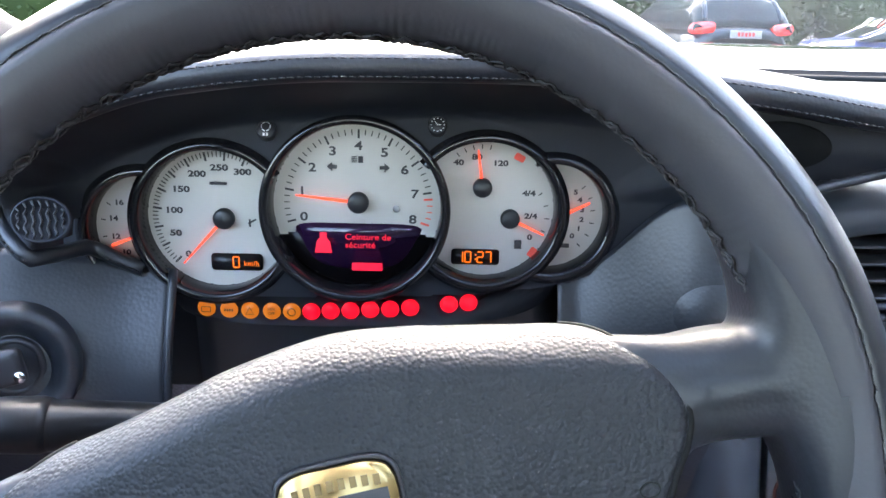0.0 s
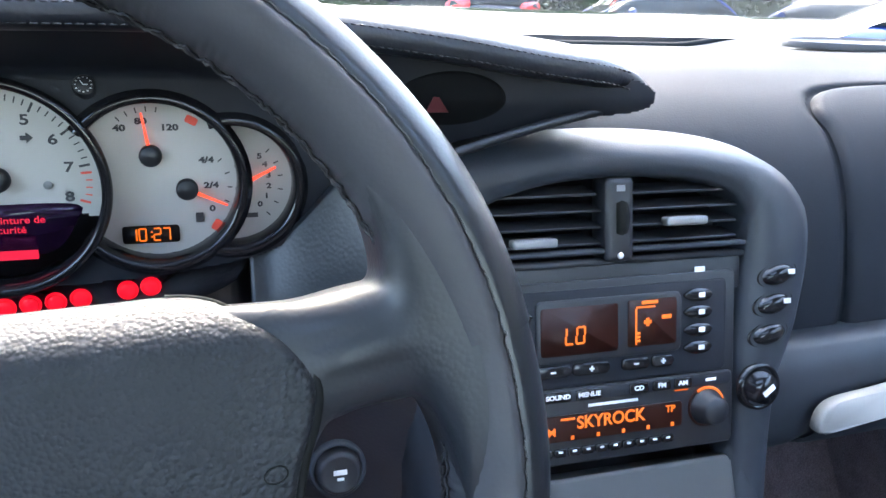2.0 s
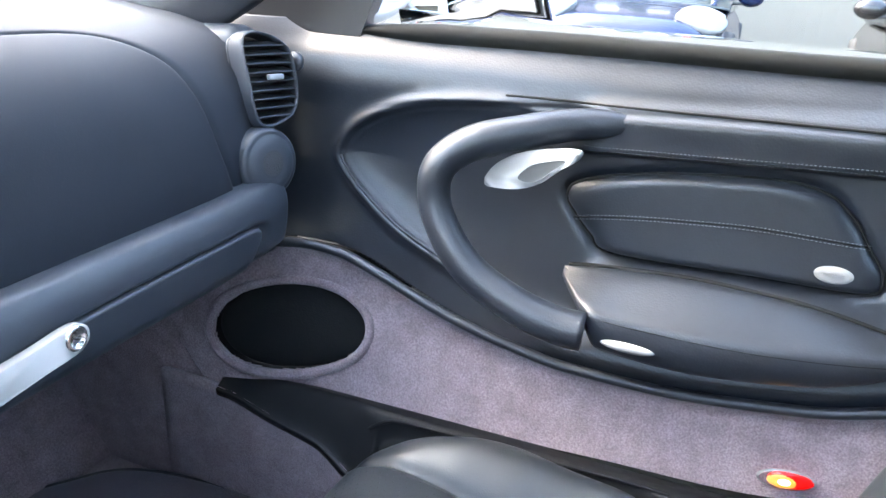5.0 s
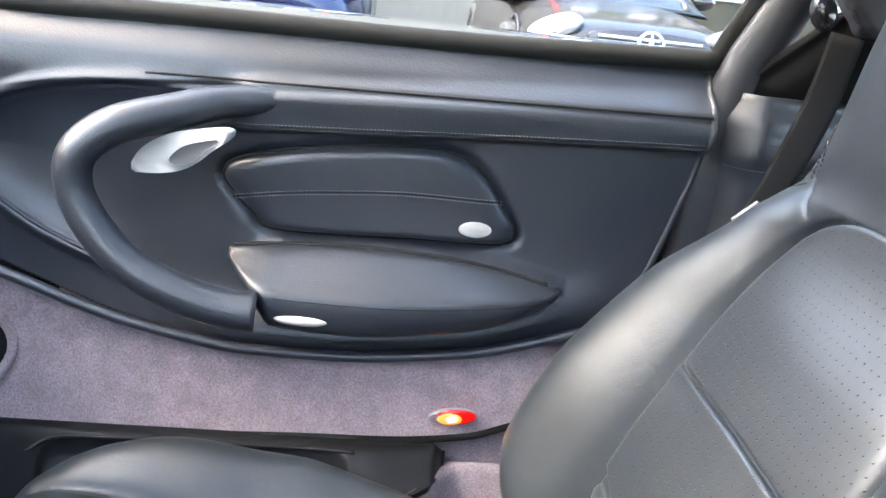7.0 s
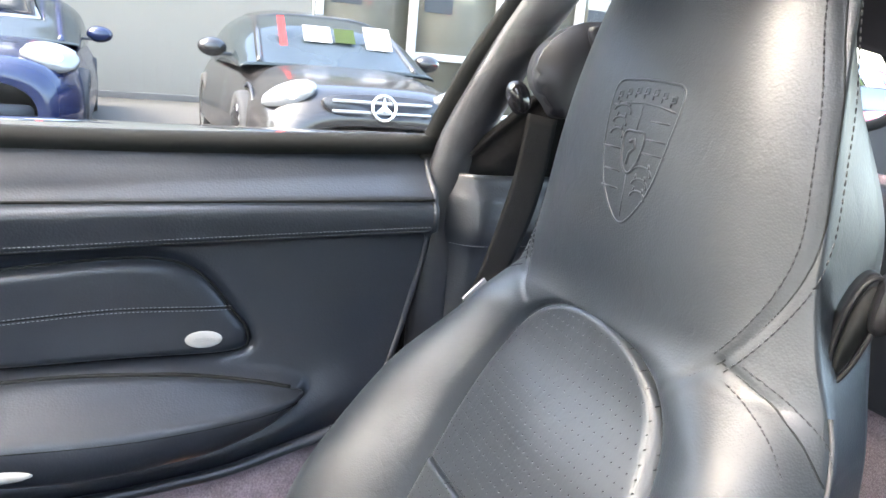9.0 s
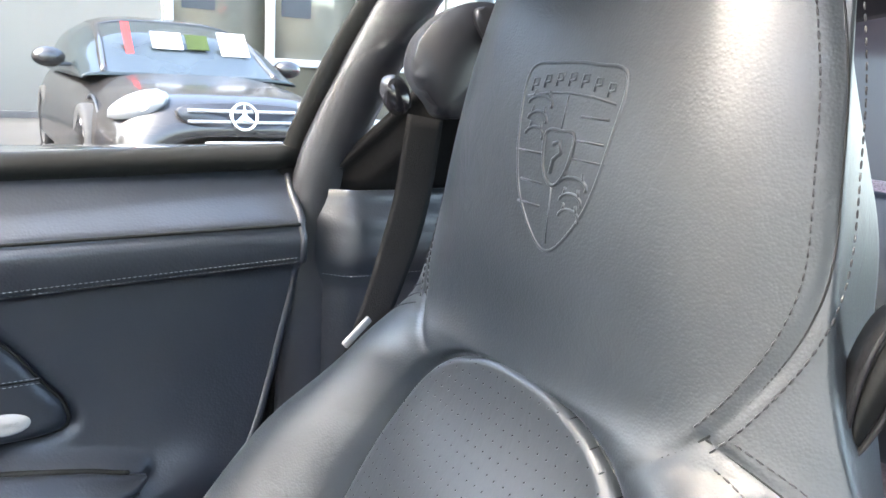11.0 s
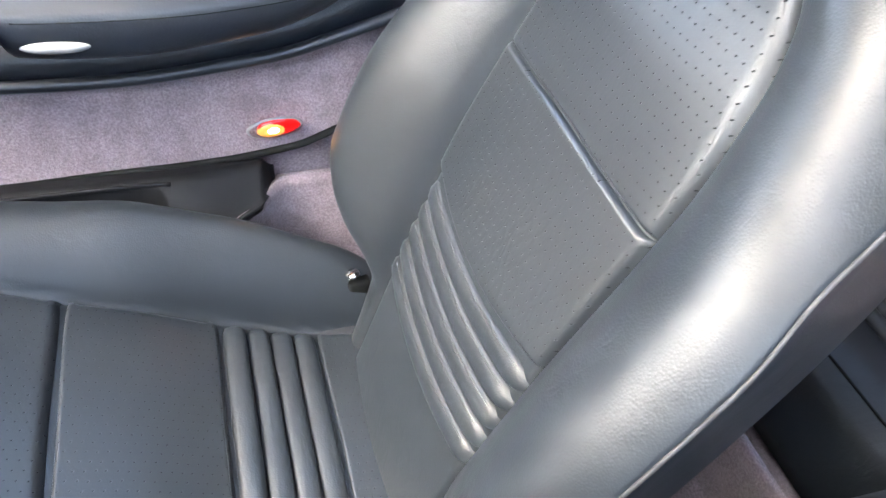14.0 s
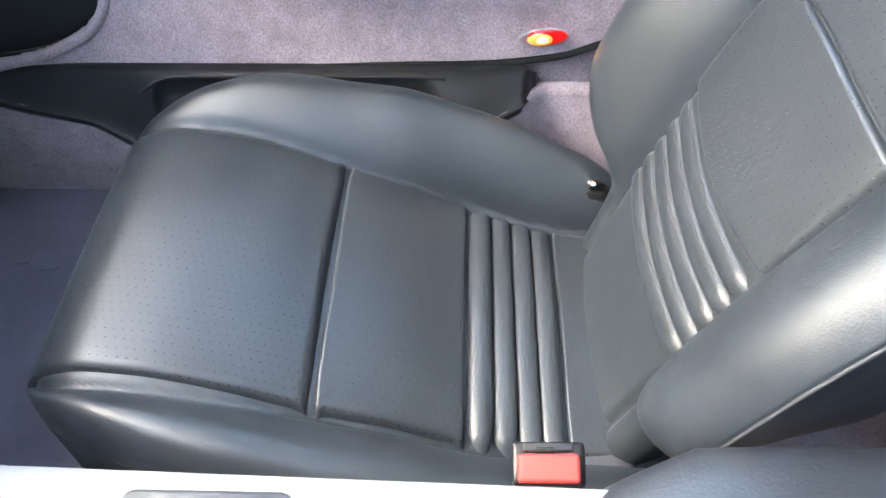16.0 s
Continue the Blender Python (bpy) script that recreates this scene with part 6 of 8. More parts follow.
pad_top = lerp_curve([(-0.16, 0.030), (-0.125, 0.031), (-0.108, 0.034), (-0.0934, 0.0355), (-0.072, 0.0400), (-0.05, 0.0452), (-0.03, 0.0505), (0.004, 0.0550), (0.03, 0.0528), (0.05, 0.0490), (0.072, 0.0446), (0.0885, 0.0412), (0.11, 0.0355), (0.13, 0.0314), (0.16, 0.030)])


def hub_z(x, y):
    """The pad is almost flat towards the driver and turns over along its upper edge."""
    x, y = np.asarray(x), np.asarray(y)
    over = np.clip((y - pad_top(x) + 0.017) / 0.017, 0, 1)
    return 0.0125 - 0.27 * x**2 - 0.7 * (y + 0.02) ** 2 - 0.014 * over**2.2


def hub_s(a, b, l):
    return on_wheel(a, b, hub_z(a, b) + l)


pillow("airbag_pad", pad_out, hub_s, COARSE, wheel, "coarse-grained leather airbag cover", height=0.002, edge=-0.0015, roll=0.035, rings=44, center=(0, -0.015))
for sx in (1, -1):
    rim_e = [p for p in pad_out if sx * p[0] > 0.086 and -0.050 < p[1] < 0.0425]
    tube("pad_seam", wheel_pts([(p[0], p[1], float(hub_z(p[0], p[1])) - 0.0009 - 0.002 * float(smooth01((p[1] - 0.03) / 0.02))) for p in rim_e]), [0.0008 + 0.0012 * float(smooth01((0.018 - p[1]) / 0.02)) for p in rim_e], RUBBER, wheel, seg=8, up=nrm)
# spokes
for sx in (1, -1):
    def spoke(u, v, sx=sx):
        x = 0.078 + 0.098 * u
        top = pad_top(sx * x) - 0.0030 + 0.012 * np.clip((x - 0.1500) / 0.0090, 0, 1.7) ** 2.6
        bot = -0.036 + 0.0245 * smooth01((x - 0.10) / 0.026) - 0.0015 * smooth01((x - 0.13) / 0.02) - 0.012 * np.clip((x - 0.1500) / 0.0090, 0, 1.7) ** 2.6
        a = 2 * np.pi * v
        yc, h = (top + bot) / 2, (top - bot) / 2
        y = yc + h * np.sign(np.cos(a)) * np.abs(np.cos(a)) ** 0.62
        face = 0.0122 - 0.27 * x**2 + 0.0136 * smooth01((x - 0.132) / 0.046) - 0.0035 * (1 - smooth01((x - 0.09) / 0.03))
        half = 0.0125 + 0.008 * smooth01((x - 0.115) / 0.03)
        front = np.clip(np.sin(a), 0, 1)
        ridge = 0.0016 * np.exp(-((y - 0.0080) / 0.0035) ** 2) * smooth01((x - 0.118) / 0.012) * (1 - smooth01((x - 0.150) / 0.02))
        crumple = 0.0004 * np.sin(x * 2100 + y * 700) * smooth01((x - 0.140) / 0.012) * smooth01((np.abs(y - yc) / h - 0.55) / 0.3)
        z = face - half + half * np.sign(np.sin(a)) * np.abs(np.sin(a)) ** 0.62 + (ridge + crumple) * front
        round_off = smooth01((x - 0.140) / 0.02)
        x = x - round_off * (x - np.sqrt(np.maximum(x**2 - y**2, 1e-6)))
        return on_wheel(sx * x, y, z)
    sheet("spoke", spoke, np.linspace(0, 1, 90), np.linspace(0, 1, 81), SPOKE, wheel, "leather-wrapped spoke")
    lo = spline([(sx * 0.06, -0.075, -0.006), (sx * 0.085, -0.11, -0.006), (sx * 0.105, -0.150, -0.002)], 20)
    tube("lower_spoke", wheel_pts(lo), [0.020 - 0.006 * abs(i / 19 - 0.5) for i in range(20)], WORN, wheel, "leather-wrapped lower spoke", seg=16, squash=(1.0, 0.55), up=nrm)
    hb = wheel_pts([(sx * 0.104 + 0.0035 * math.cos(a), -0.018 + 0.0025 * math.sin(a), float(hub_z(0.104, -0.018)) + 0.0021) for a in np.linspace(0, 2 * math.pi, 20, endpoint=False)])
    tube("horn_mark", hb, 0.0003, RUBBER, wheel, closed=True, seg=6, up=nrm)
part("hub", lathe([(0.0, -0.010), (0.045, -0.012), (0.045, -0.030), (0.055, -0.055), (0.05, -0.10), (0, -0.10)], 48, WM @ pose(0, -0.015, 0)), BLACK, wheel)
# enamel shield
bs = spline([(-0.018, 0.020), (0, 0.023), (0.018, 0.020), (0.019, 0.0), (0.014, -0.016), (0, -0.025), (-0.014, -0.016), (-0.019, 0.0)], 60, closed=True)
BM_ = WM @ pose(0.002, -0.0095, float(hub_z(0, -0.0085)) + 0.0022)
badge = part("badge", slab(bs, 0, 0.003, BM_, 0.001), BRASS, wheel, "brass and enamel shield badge")
tube("badge_rim", [tuple(BM_ @ Vector((p[0] * 1.05, p[1] * 1.05, 0.0004))) for p in bs], 0.0010, BLACK, badge, closed=True, seg=6, up=nrm)
bars([(BM_ @ pose(-0.0135 + 0.0039 * k, 0.0166 + 0.0009 * math.sin(k * math.pi / 7), 0.0032), 0.0022, 0.0036) for k in range(8)], mat("dark_brass", (0.16, 0.11, 0.05), 0.4, metal=0.8), badge, "maker_mark")
for x, y, mm in ((0.0086, 0.0114, BLACK), (0.0086, 0.0068, ENAMEL_RED), (-0.0085, -0.006, BLACK), (-0.0085, -0.011, ENAMEL_RED), (0.0086, 0.0022, BLACK)):
    part("enamel", box_bm((0.0165, 0.0044, 0.0008), 0, BM_ @ pose(x, y, 0.0032)), mm, badge, smooth=False)
for k in range(3):
    tube("antler", [tuple(BM_ @ Vector((-0.0030 - (0.0105 - 0.003 * k) * math.cos(q), 0.0030 + (0.0105 - 0.003 * k) * math.sin(q), 0.0034))) for q in np.linspace(0.2, 1.5, 12)], 0.0007, BRASS, badge, seg=6, up=nrm)
part("inner_shield", slab(np.array(bs) * 0.32, 0.003, 0.0045, BM_ @ pose(0, -0.001, 0), 0.0006), BRASS, badge)

# ---- instrument binnacle ----
binn = thing("instrument_binnacle", "leather-covered instrument hood with stitched lip on the dashboard", "instrument hood")
lip_top = lerp_curve([(-0.185, 0.925), (-0.172, 0.950), (-0.155, 0.967), (-0.13, 0.982), (-0.07, 1.001), (0.017, 1.010), (0.104, 1.011), (0.18, 1.006), (0.253, 0.998), (0.305, 0.990), (0.350, 0.984), (0.374, 0.978), (0.386, 0.970)])
lip_y = lerp_curve([(-0.19, 0.450), (-0.155, 0.432), (-0.07, 0.428), (0.10, 0.428), (0.25, 0.435), (0.33, 0.445), (0.38, 0.462)])
pod = spline([(-0.186, 0.932), (-0.180, 0.948), (-0.160, 0.965), (-0.13, 0.983), (-0.07, 1.001), (0.017, 1.010), (0.104, 1.011), (0.18, 1.006), (0.253, 0.996), (0.305, 0.988), (0.350, 0.982), (0.374, 0.977), (0.385, 0.970), (0.377, 0.963), (0.352, 0.9600), (0.310, 0.953), (0.262, 0.941), (0.210, 0.917), (0.185, 0.893), (0.160, 0.876), (0.10, 0.866), (0.017, 0.862), (-0.07, 0.862), (-0.115, 0.877), (-0.150, 0.893), (-0.178, 0.913)], 200, closed=True)
GAUGES = [(0.0185, 0.9175, 0.0530, "tachometer"), (-0.0705, 0.9075, 0.0450, "speedometer"), (0.1005, 0.9175, 0.0440, "gauge"), (-0.1140, 0.8995, 0.0355, "gauge"), (0.1425, 0.9145, 0.0340, "gauge")]
DY = 0.510


def panel_y(x, z):
    y = 0.498 + 0 * z
    d = -inside(pod, x, z)
    k = smooth01(1 - d / 0.036) * np.maximum(smooth01((z - 0.925) / 0.035), smooth01((-0.148 - x) / 0.014))
    y = y * (1 - k) + np.minimum(y, lip_y(x) + 0.012) * k
    tail = smooth01((x - 0.19) / 0.06)
    return y * (1 - tail) + (0.455 + 0.03 * smooth01((0.97 - z) / 0.04)) * tail


def panel_keep(x, z):
    k = inside(pod, x, z) < 0.002
    for cx, cz, r, _ in GAUGES:
        k &= np.hypot(x - cx, z - cz) > r + 0.0045
    return k


sheet("face", lambda u, v: (u, panel_y(u, v), v), np.linspace(-0.19, 0.392, 380), np.linspace(0.855, 1.014, 130), FACE, binn, "matt dark instrument panel", keep=panel_keep)
top_line = [(x, float(lip_y(x)), float(lip_top(x))) for x in np.linspace(-0.183, 0.386, 140)]
tube("lip", [(x, y + 0.004, z) for x, y, z in top_line], [0.0085 * min(1, 0.55 + 12 * min(x + 0.183, 0.386 - x)) for x, _, _ in top_line], LEATHER, binn, "padded leather lip", seg=16, up=(0, 1, 0))
for o, w in ((0.0042, DARKSTITCH), (-0.0052, DARKSTITCH)):
    stitches("stitching", [(x, y - 0.0044 + (0.0008 if o < 0 else 0.001), z + o) for x, y, z in top_line[4:-4]], w, binn, up=(0, 1, 0.2), pitch=0.0045, length=0.0032, radius=0.0006)
bot = [(p[0], float(panel_y(np.array([p[0]]), np.array([p[1]]))[0]), p[1]) for p in pod[int(len(pod) * 0.5):]]
tube("lower_lip", [(x, y - 0.001, z - 0.002) for x, y, z in bot if x < -0.112], 0.005, LEATHER, binn, seg=10, up=(0, 1, 0))
stitches("stitching", [(x - 0.001, y - 0.0065, z - 0.002) for x, y, z in bot if x < -0.112], DARKSTITCH, binn, up=(0, 1, 0), pitch=0.0045, length=0.0032, radius=0.0006)


def hood(u, v):
    zt, y0 = lip_top(u), lip_y(u)
    y = y0 + (0.80 - y0) * v
    zl = 0.978
    s = smooth01(v)
    z = zt * (1 - s) + zl * s + 0.012 * np.sin(np.pi * np.clip(v * 1.5, 0, 1)) ** 0.7 * (1 - v) * smooth01((0.407 - u) / 0.05) + 0.0065
    z = z - 0.0065 * smooth01(1 - v / 0.03)
    return u, y, z


sheet("hood_top", hood, np.linspace(-0.185, 0.387, 120), np.concatenate([np.linspace(0, 0.12, 20), np.linspace(0.14, 1, 30)]), LEATHER, binn, "leather top of the instrument hood", thick=0.003)
tail_v = [(x, float(lip_y(x)) + 0.010, z) for x, z in ((0.386, 0.969), (0.377, 0.963), (0.352, 0.961), (0.310, 0.954), (0.262, 0.942), (0.225, 0.930))]
tube("under_edge", spline(tail_v, 40), 0.003, LEATHER, binn, seg=10, up=(0, 1, 0))
DARK_PLATE = mat("matt_plate", (0.0050, 0.0056, 0.0066), 0.8, spec=0.1, vary=0.1)
hz_o = np.array([(0.260 + 0.031 * math.cos(a), 0.969 + 0.0155 * math.sin(a)) for a in np.linspace(0, 2 * math.pi, 72, endpoint=False)])
hz = pillow("hazard_plate", hz_o, lambda a, b, l: (a, panel_y(a, b) - l, b), DARK_PLATE, binn, "oval hazard switch", height=0.0012, edge=0.0004, roll=0.1, rings=14, center=(0.260, 0.969))
HZ = frame_on((0.250, float(panel_y(np.array([0.250]), np.array([0.966]))[0]) - 0.003, 0.966), (1, 0, 0), (0, -1, 0.35))
part("warning_triangle", slab([(0.0075 * math.cos(radians(q)), 0.0075 * math.sin(radians(q))) for q in (90, 210, 330)], 0, 0.0006, HZ), mat("dim_red", (0.055, 0.006, 0.008), 0.6, spec=0.2), hz, "dim red triangle", smooth=False)
# gauges
cl = thing("instrument_cluster", "five overlapping white-faced round gauges with black bezels", "instrument cluster")


def on_dial(cx, cz, dy=0.0):
    return frame_on((cx, DY - dy, cz), (1, 0, 0), (0, -1, 0))


def gauge(i, cx, cz, r, name, lift):
    n = 96
    a = np.linspace(0, 2 * np.pi, n, endpoint=False)
    # parts hidden behind the gauges in front are left away
    fronts = [GAUGES[j] for j in ((), (0,), (0,), (1, 0), (2, 0))[i]]

    def free(x, z, m):
        return all(math.hypot(x - f[0], z - f[1]) > f[2] + m for f in fronts)
    V, F = [], []
    prof = ((r + 0.0005, DY + 0.002, 0), (r + 0.0005, DY - 0.006 - lift, 0.35), (r + 0.0015, 0, 0.94), (r + 0.0030, 0, 1.0), (r + 0.0058, 0, 0.985), (r + 0.0066, 0, 0.93), (r + (0.0070 if i == 0 else 0.0090), 0, 0.80))
    for rr, y, k in prof:
        for t in a:
            x, z = cx + rr * math.cos(t), cz + rr * math.sin(t)
            py = 0.4945 - lift
            V.append((x, DY + 0.002 + (py - DY - 0.002) * k if k else DY + 0.002, z))
    for q in range(len(prof) - 1):
        for j in range(n):
            x, z = cx + (r + 0.003) * math.cos(a[j]), cz + (r + 0.003) * math.sin(a[j])
            if free(x, z, 0.001):
                F.append((q * n + j, q * n + (j + 1) % n, (q + 1) * n + (j + 1) % n, (q + 1) * n + j))
    attach(name + "_bezel", mesh_from("bezel", V, F, GLOSS), cl, "dark glossy gauge bezel")
    out = [(cx + (r + 0.001) * math.cos(t), cz + (r + 0.001) * math.sin(t)) for t in a]
    U = np.linspace(-r - 0.001, r + 0.001, 70)

    def keep(x, z):
        k = np.hypot(x - cx, z - cz) < r + 0.0008
        for f in fronts:
            k &= np.hypot(x - f[0], z - f[1]) > f[2] + 0.002
        if i == 0:
            k &= z > cz - 0.0115 + 4.0 * (x - cx) ** 2 * -1.0 * 0.9
        return k
    face = sheet(name, lambda u, v: (u, DY - 0.0005 * lift - lift * 0.2 + 0 * u, v), cx + U, cz + U, DIAL, cl, "white dial face", keep=keep)
    return face


faces = [gauge(i, *g, lift) for i, (g, lift) in enumerate(zip(GAUGES, (0.004, 0.002, 0.002, 0.0, 0.0)))]


def ticks(cx, cz, r0, r1, a0, a1, n, every, material, parent, wide=0.0007, dy=0.0015, skip=()):
    sp = []
    for k in range(n + 1):
        if k in skip:
            continue
        a = radians(a0 + (a1 - a0) * k / n)
        big = every and k % every == 0
        q0 = r0 - (0.0022 if big else 0)
        m = on_dial(cx + (q0 + r1) / 2 * math.cos(a), cz + (q0 + r1) / 2 * math.sin(a), dy) @ pose(0, 0, 0, 0, 0, math.degrees(a))
        sp.append((m, r1 - q0, wide * (1.9 if big else 1)))
    return bars(sp, material, parent, "dial_scale", 0.0001)


def dial_text(body, cx, cz, size, parent, material=INK, widen=1.3, bold=0.0002):
    return text_mesh(body, size, on_dial(cx, cz, 0.0016), material, parent, "numeral", depth=0.00005, bold=bold, widen=widen)


def needle(cx, cz, a, length, parent, r=0.0055, tail=0.0):
    m = on_dial(cx, cz, 0.003) @ pose(0, 0, 0, 0, 0, a)
    nd = part("needle", slab([(-tail, -0.0011), (length, -0.0005), (length, 0.0005), (-tail, 0.0011)], 0.0, 0.0012, m), NEEDLE, parent, "red pointer", smooth=False)
    if r:
        part("needle_hub", lathe([(0, 0.005), (r * 0.8, 0.005), (r, 0.0035), (r, 0)], 32, on_dial(cx, cz, 0.002)), BLACK, parent, "black pointer hub")
    return nd


# rev counter
tx, tz, tr, _ = GAUGES[0]
f0 = faces[0]
px0, pz0 = 0.0195, 0.9205
for k in range(9):
    a = radians(196 - 26.6 * k)
    dial_text(str(k), px0 + 0.0365 * math.cos(a), pz0 - 0.0005 + 0.0365 * math.sin(a), 0.0078, f0)
ticks(px0, pz0 - 0.001, 0.0440, 0.0475, 196, 196 - 26.6 * 7, 35, 5, INK, f0)
ticks(px0, pz0 - 0.001, 0.0440, 0.0475, 196 - 26.6 * 7.2, 196 - 26.6 * 8, 4, 4, REDINK, f0)
needle(px0, pz0, 174, 0.040, f0, 0.0068)
part("warning_dot", lathe([(0, 0.0004), (0.0024, 0.0004), (0.0024, 0)], 20, on_dial(px0 + 0.0245, pz0 - 0.004, 0.0014)), GREYTRIM, f0)
for sx in (-1, 1):
    m = on_dial(px0 + sx * 0.0165, pz0 + 0.0225, 0.0016)
    part("indicator_arrow", slab([(sx * 0.0034, 0), (0, 0.003), (0, 0.0012), (-sx * 0.003, 0.0012), (-sx * 0.003, -0.0012), (0, -0.0012), (0, -0.003)][::sx], 0, 0.0002, m), INK, f0, smooth=False)
bars([(on_dial(px0 - 0.0025, pz0 + 0.0275 + 0.0011 * (q - 1.5), 0.0016), 0.0035, 0.0005) for q in range(4)] + [(on_dial(px0 + 0.0015, pz0 + 0.0275, 0.0016), 0.003, 0.0042)], INK, f0, "beam_symbol")
# display below the rev counter
dsp = thing("trip_display", "dark violet trip computer screen with red text under the rev counter", "display")
scr = spline([(-0.052, -0.012), (-0.03, -0.0105), (0, -0.0100), (0.03, -0.0105), (0.052, -0.012), (0.046, -0.028), (0.033, -0.041), (0.017, -0.050), (0, -0.053), (-0.017, -0.050), (-0.033, -0.041), (-0.046, -0.028)], 80, closed=True)
part("glass", slab([(p[0] * 1.01, p[1] * 1.02) for p in scr], 0.0, 0.0012, on_dial(tx, tz + 0.002, -0.0008)), LCD_BLACK, dsp)
win = spline([(-0.034, -0.0135), (0, -0.0125), (0.034, -0.0135), (0.033, -0.022), (0.022, -0.036), (0, -0.039), (-0.022, -0.036), (-0.033, -0.022)], 60, closed=True)
part("screen", slab([(p[0] * 1.12, p[1] * 1.15 + 0.001) for p in win], 0.0, 0.0004, on_dial(tx + 0.001, tz + 0.002, 0.0006)), LCD_VIOLET, dsp)
TM = on_dial(tx, tz, 0.0014)
text_mesh("Ceinture de", 0.0056, TM @ pose(0.0070, -0.0205, 0), LCD_RED, dsp, "display_text", depth=0.00005, widen=1.1, bold=0.00005)
text_mesh("sécurité", 0.0056, TM @ pose(0.0020, -0.0260, 0), LCD_RED, dsp, "display_text", depth=0.00005, widen=1.1, bold=0.00005)
part("belt_symbol", slab([(-0.0045, -0.0065), (-0.0035, 0.0), (-0.0018, 0.0025), (-0.0018, 0.0055), (0.0018, 0.0055), (0.0018, 0.0025), (0.0035, 0.0), (0.0045, -0.0065)][::-1], 0, 0.0001, TM @ pose(-0.0220, -0.0240, 0) @ Matrix.Diagonal((1.25, 1.15, 1, 1))), LCD_RED, dsp, smooth=False)
part("ok_field", slab(rounded(0.0200, 0.0054, 0.0004), 0, 0.0001, TM @ pose(0.0065, -0.0405, 0)), LCD_RED, dsp, smooth=False)
# speedometer
f1 = faces[1]
sx0, sz0 = -0.0665, 0.908
for k, s in enumerate(("0", "50", "100", "150", "200", "250", "300")):
    a = radians(225 - 26.3 * k)
    q = 0.0350 - 0.0012 * (len(s) - 1)
    dial_text(s, sx0 + q * math.cos(a), sz0 + q * math.sin(a), 0.0054, f1, widen=1.4)
ticks(sx0 - 0.003, sz0, 0.0395, 0.0430, 225, 62, 46, 5, INK, f1)
bars([(on_dial(sx0 - 0.003, sz0 + 0.0225, 0.0016), 0.011, 0.0018)], INK, f1, "unit_mark")
needle(sx0, sz0, 228, 0.041, f1, 0.0068)
od = part("odometer", slab(rounded(0.0335, 0.0115, 0.0025), 0, 0.0006, on_dial(-0.060, 0.8785, 0.0012)), LCD_BLACK, f1, "small black digital readout")
segments("0", on_dial(-0.0605, 0.8785, 0.0022), 0.0072, LCD_ORANGE, od, slant=0.0)
text_mesh("km/h", 0.0050, on_dial(-0.0505, 0.8775, 0.0022), LCD_ORANGE, od, "display_text", depth=0.00005)
bars([(on_dial(sx0 + 0.0175, sz0 - 0.002, 0.0016) @ pose(0, 0, 0, 0, 0, 30), 0.006, 0.0012), (on_dial(sx0 + 0.016, sz0 - 0.003, 0.0016), 0.0012, 0.005)], INK, f1, "cruise_symbol")
# temperature and fuel
f2 = faces[2]
for s, x, z in (("40", 0.083, 0.9475), ("80", 0.0945, 0.9512), ("120", 0.1095, 0.9475), ("4/4", 0.1285, 0.9285), ("2/4", 0.1305, 0.9135), ("0", 0.1305, 0.8995)):
    dial_text(s, x, z, 0.0048, f2, widen=1.35)
needle(0.0985, 0.932, 98, 0.0245, f2, 0.0062)
needle(0.117, 0.912, -25, 0.0245, f2, 0.0062)
ticks(0.0985, 0.932, 0.0245, 0.0275, 128, 80, 4, 0, INK, f2)
ticks(0.117, 0.9135, 0.0225, 0.0255, 38, -24, 3, 0, INK, f2)
for x, z, a in ((0.1215, 0.9515, -28), (0.1325, 0.8895, 58)):
    part("warning_mark", slab(rounded(0.0068, 0.0045, 0.0012), 0, 0.0002, on_dial(x, z, 0.0016) @ pose(0, 0, 0, 0, 0, a)), REDINK, f2, smooth=False)
bars([(on_dial(0.123, 0.8945, 0.0016), 0.0044, 0.0058)], INK, f2, "pump_symbol")
ck = part("clock", slab(rounded(0.0315, 0.0105, 0.002), 0, 0.0006, on_dial(0.0955, 0.8855, 0.0012)), LCD_BLACK, f2, "digital clock readout")
segments("10:27", on_dial(0.0855, 0.8855, 0.0022), 0.0072, LCD_ORANGE, ck, slant=0.0, gap=0.40)
# voltage and oil pressure
f3 = faces[3]
for s, x, z in (("16", -0.1335, 0.9165), ("14", -0.138, 0.906), ("12", -0.1375, 0.894), ("10", -0.1315, 0.8835)):
    dial_text(s, x, z, 0.0046, f3, widen=1.3)
ticks(-0.1155, 0.8995, 0.028, 0.031, 147, 213, 3, 0, INK, f3)
part("needle", slab([(0, -0.0011), (0.014, -0.0008), (0.014, 0.0008), (0, 0.0011)], 0, 0.0012, on_dial(-0.1395, 0.8885, 0.003) @ pose(0, 0, 0, 0, 0, 22)), NEEDLE, f3, "red pointer", smooth=False)
bars([(on_dial(-0.1235, 0.8765, 0.0016), 0.0065, 0.0040)], INK, f3, "battery_symbol")
f4 = faces[4]
for s, x, z in (("5", 0.1585, 0.930), ("4", 0.1615, 0.925), ("3", 0.1635, 0.9185), ("2", 0.1635, 0.9120), ("1", 0.162, 0.9060), ("0", 0.158, 0.9010)):
    dial_text(s, x, z, 0.0044, f4, widen=1.3)
ticks(0.1425, 0.9145, 0.0265, 0.0295, 42, -44, 5, 0, INK, f4)
part("needle", slab([(0, -0.0011), (0.016, -0.0006), (0.016, 0.0006), (0, 0.0011)], 0, 0.0012, on_dial(0.1535, 0.9165, 0.003) @ pose(0, 0, 0, 0, 0, 27)), NEEDLE, f4, "red pointer", smooth=False)
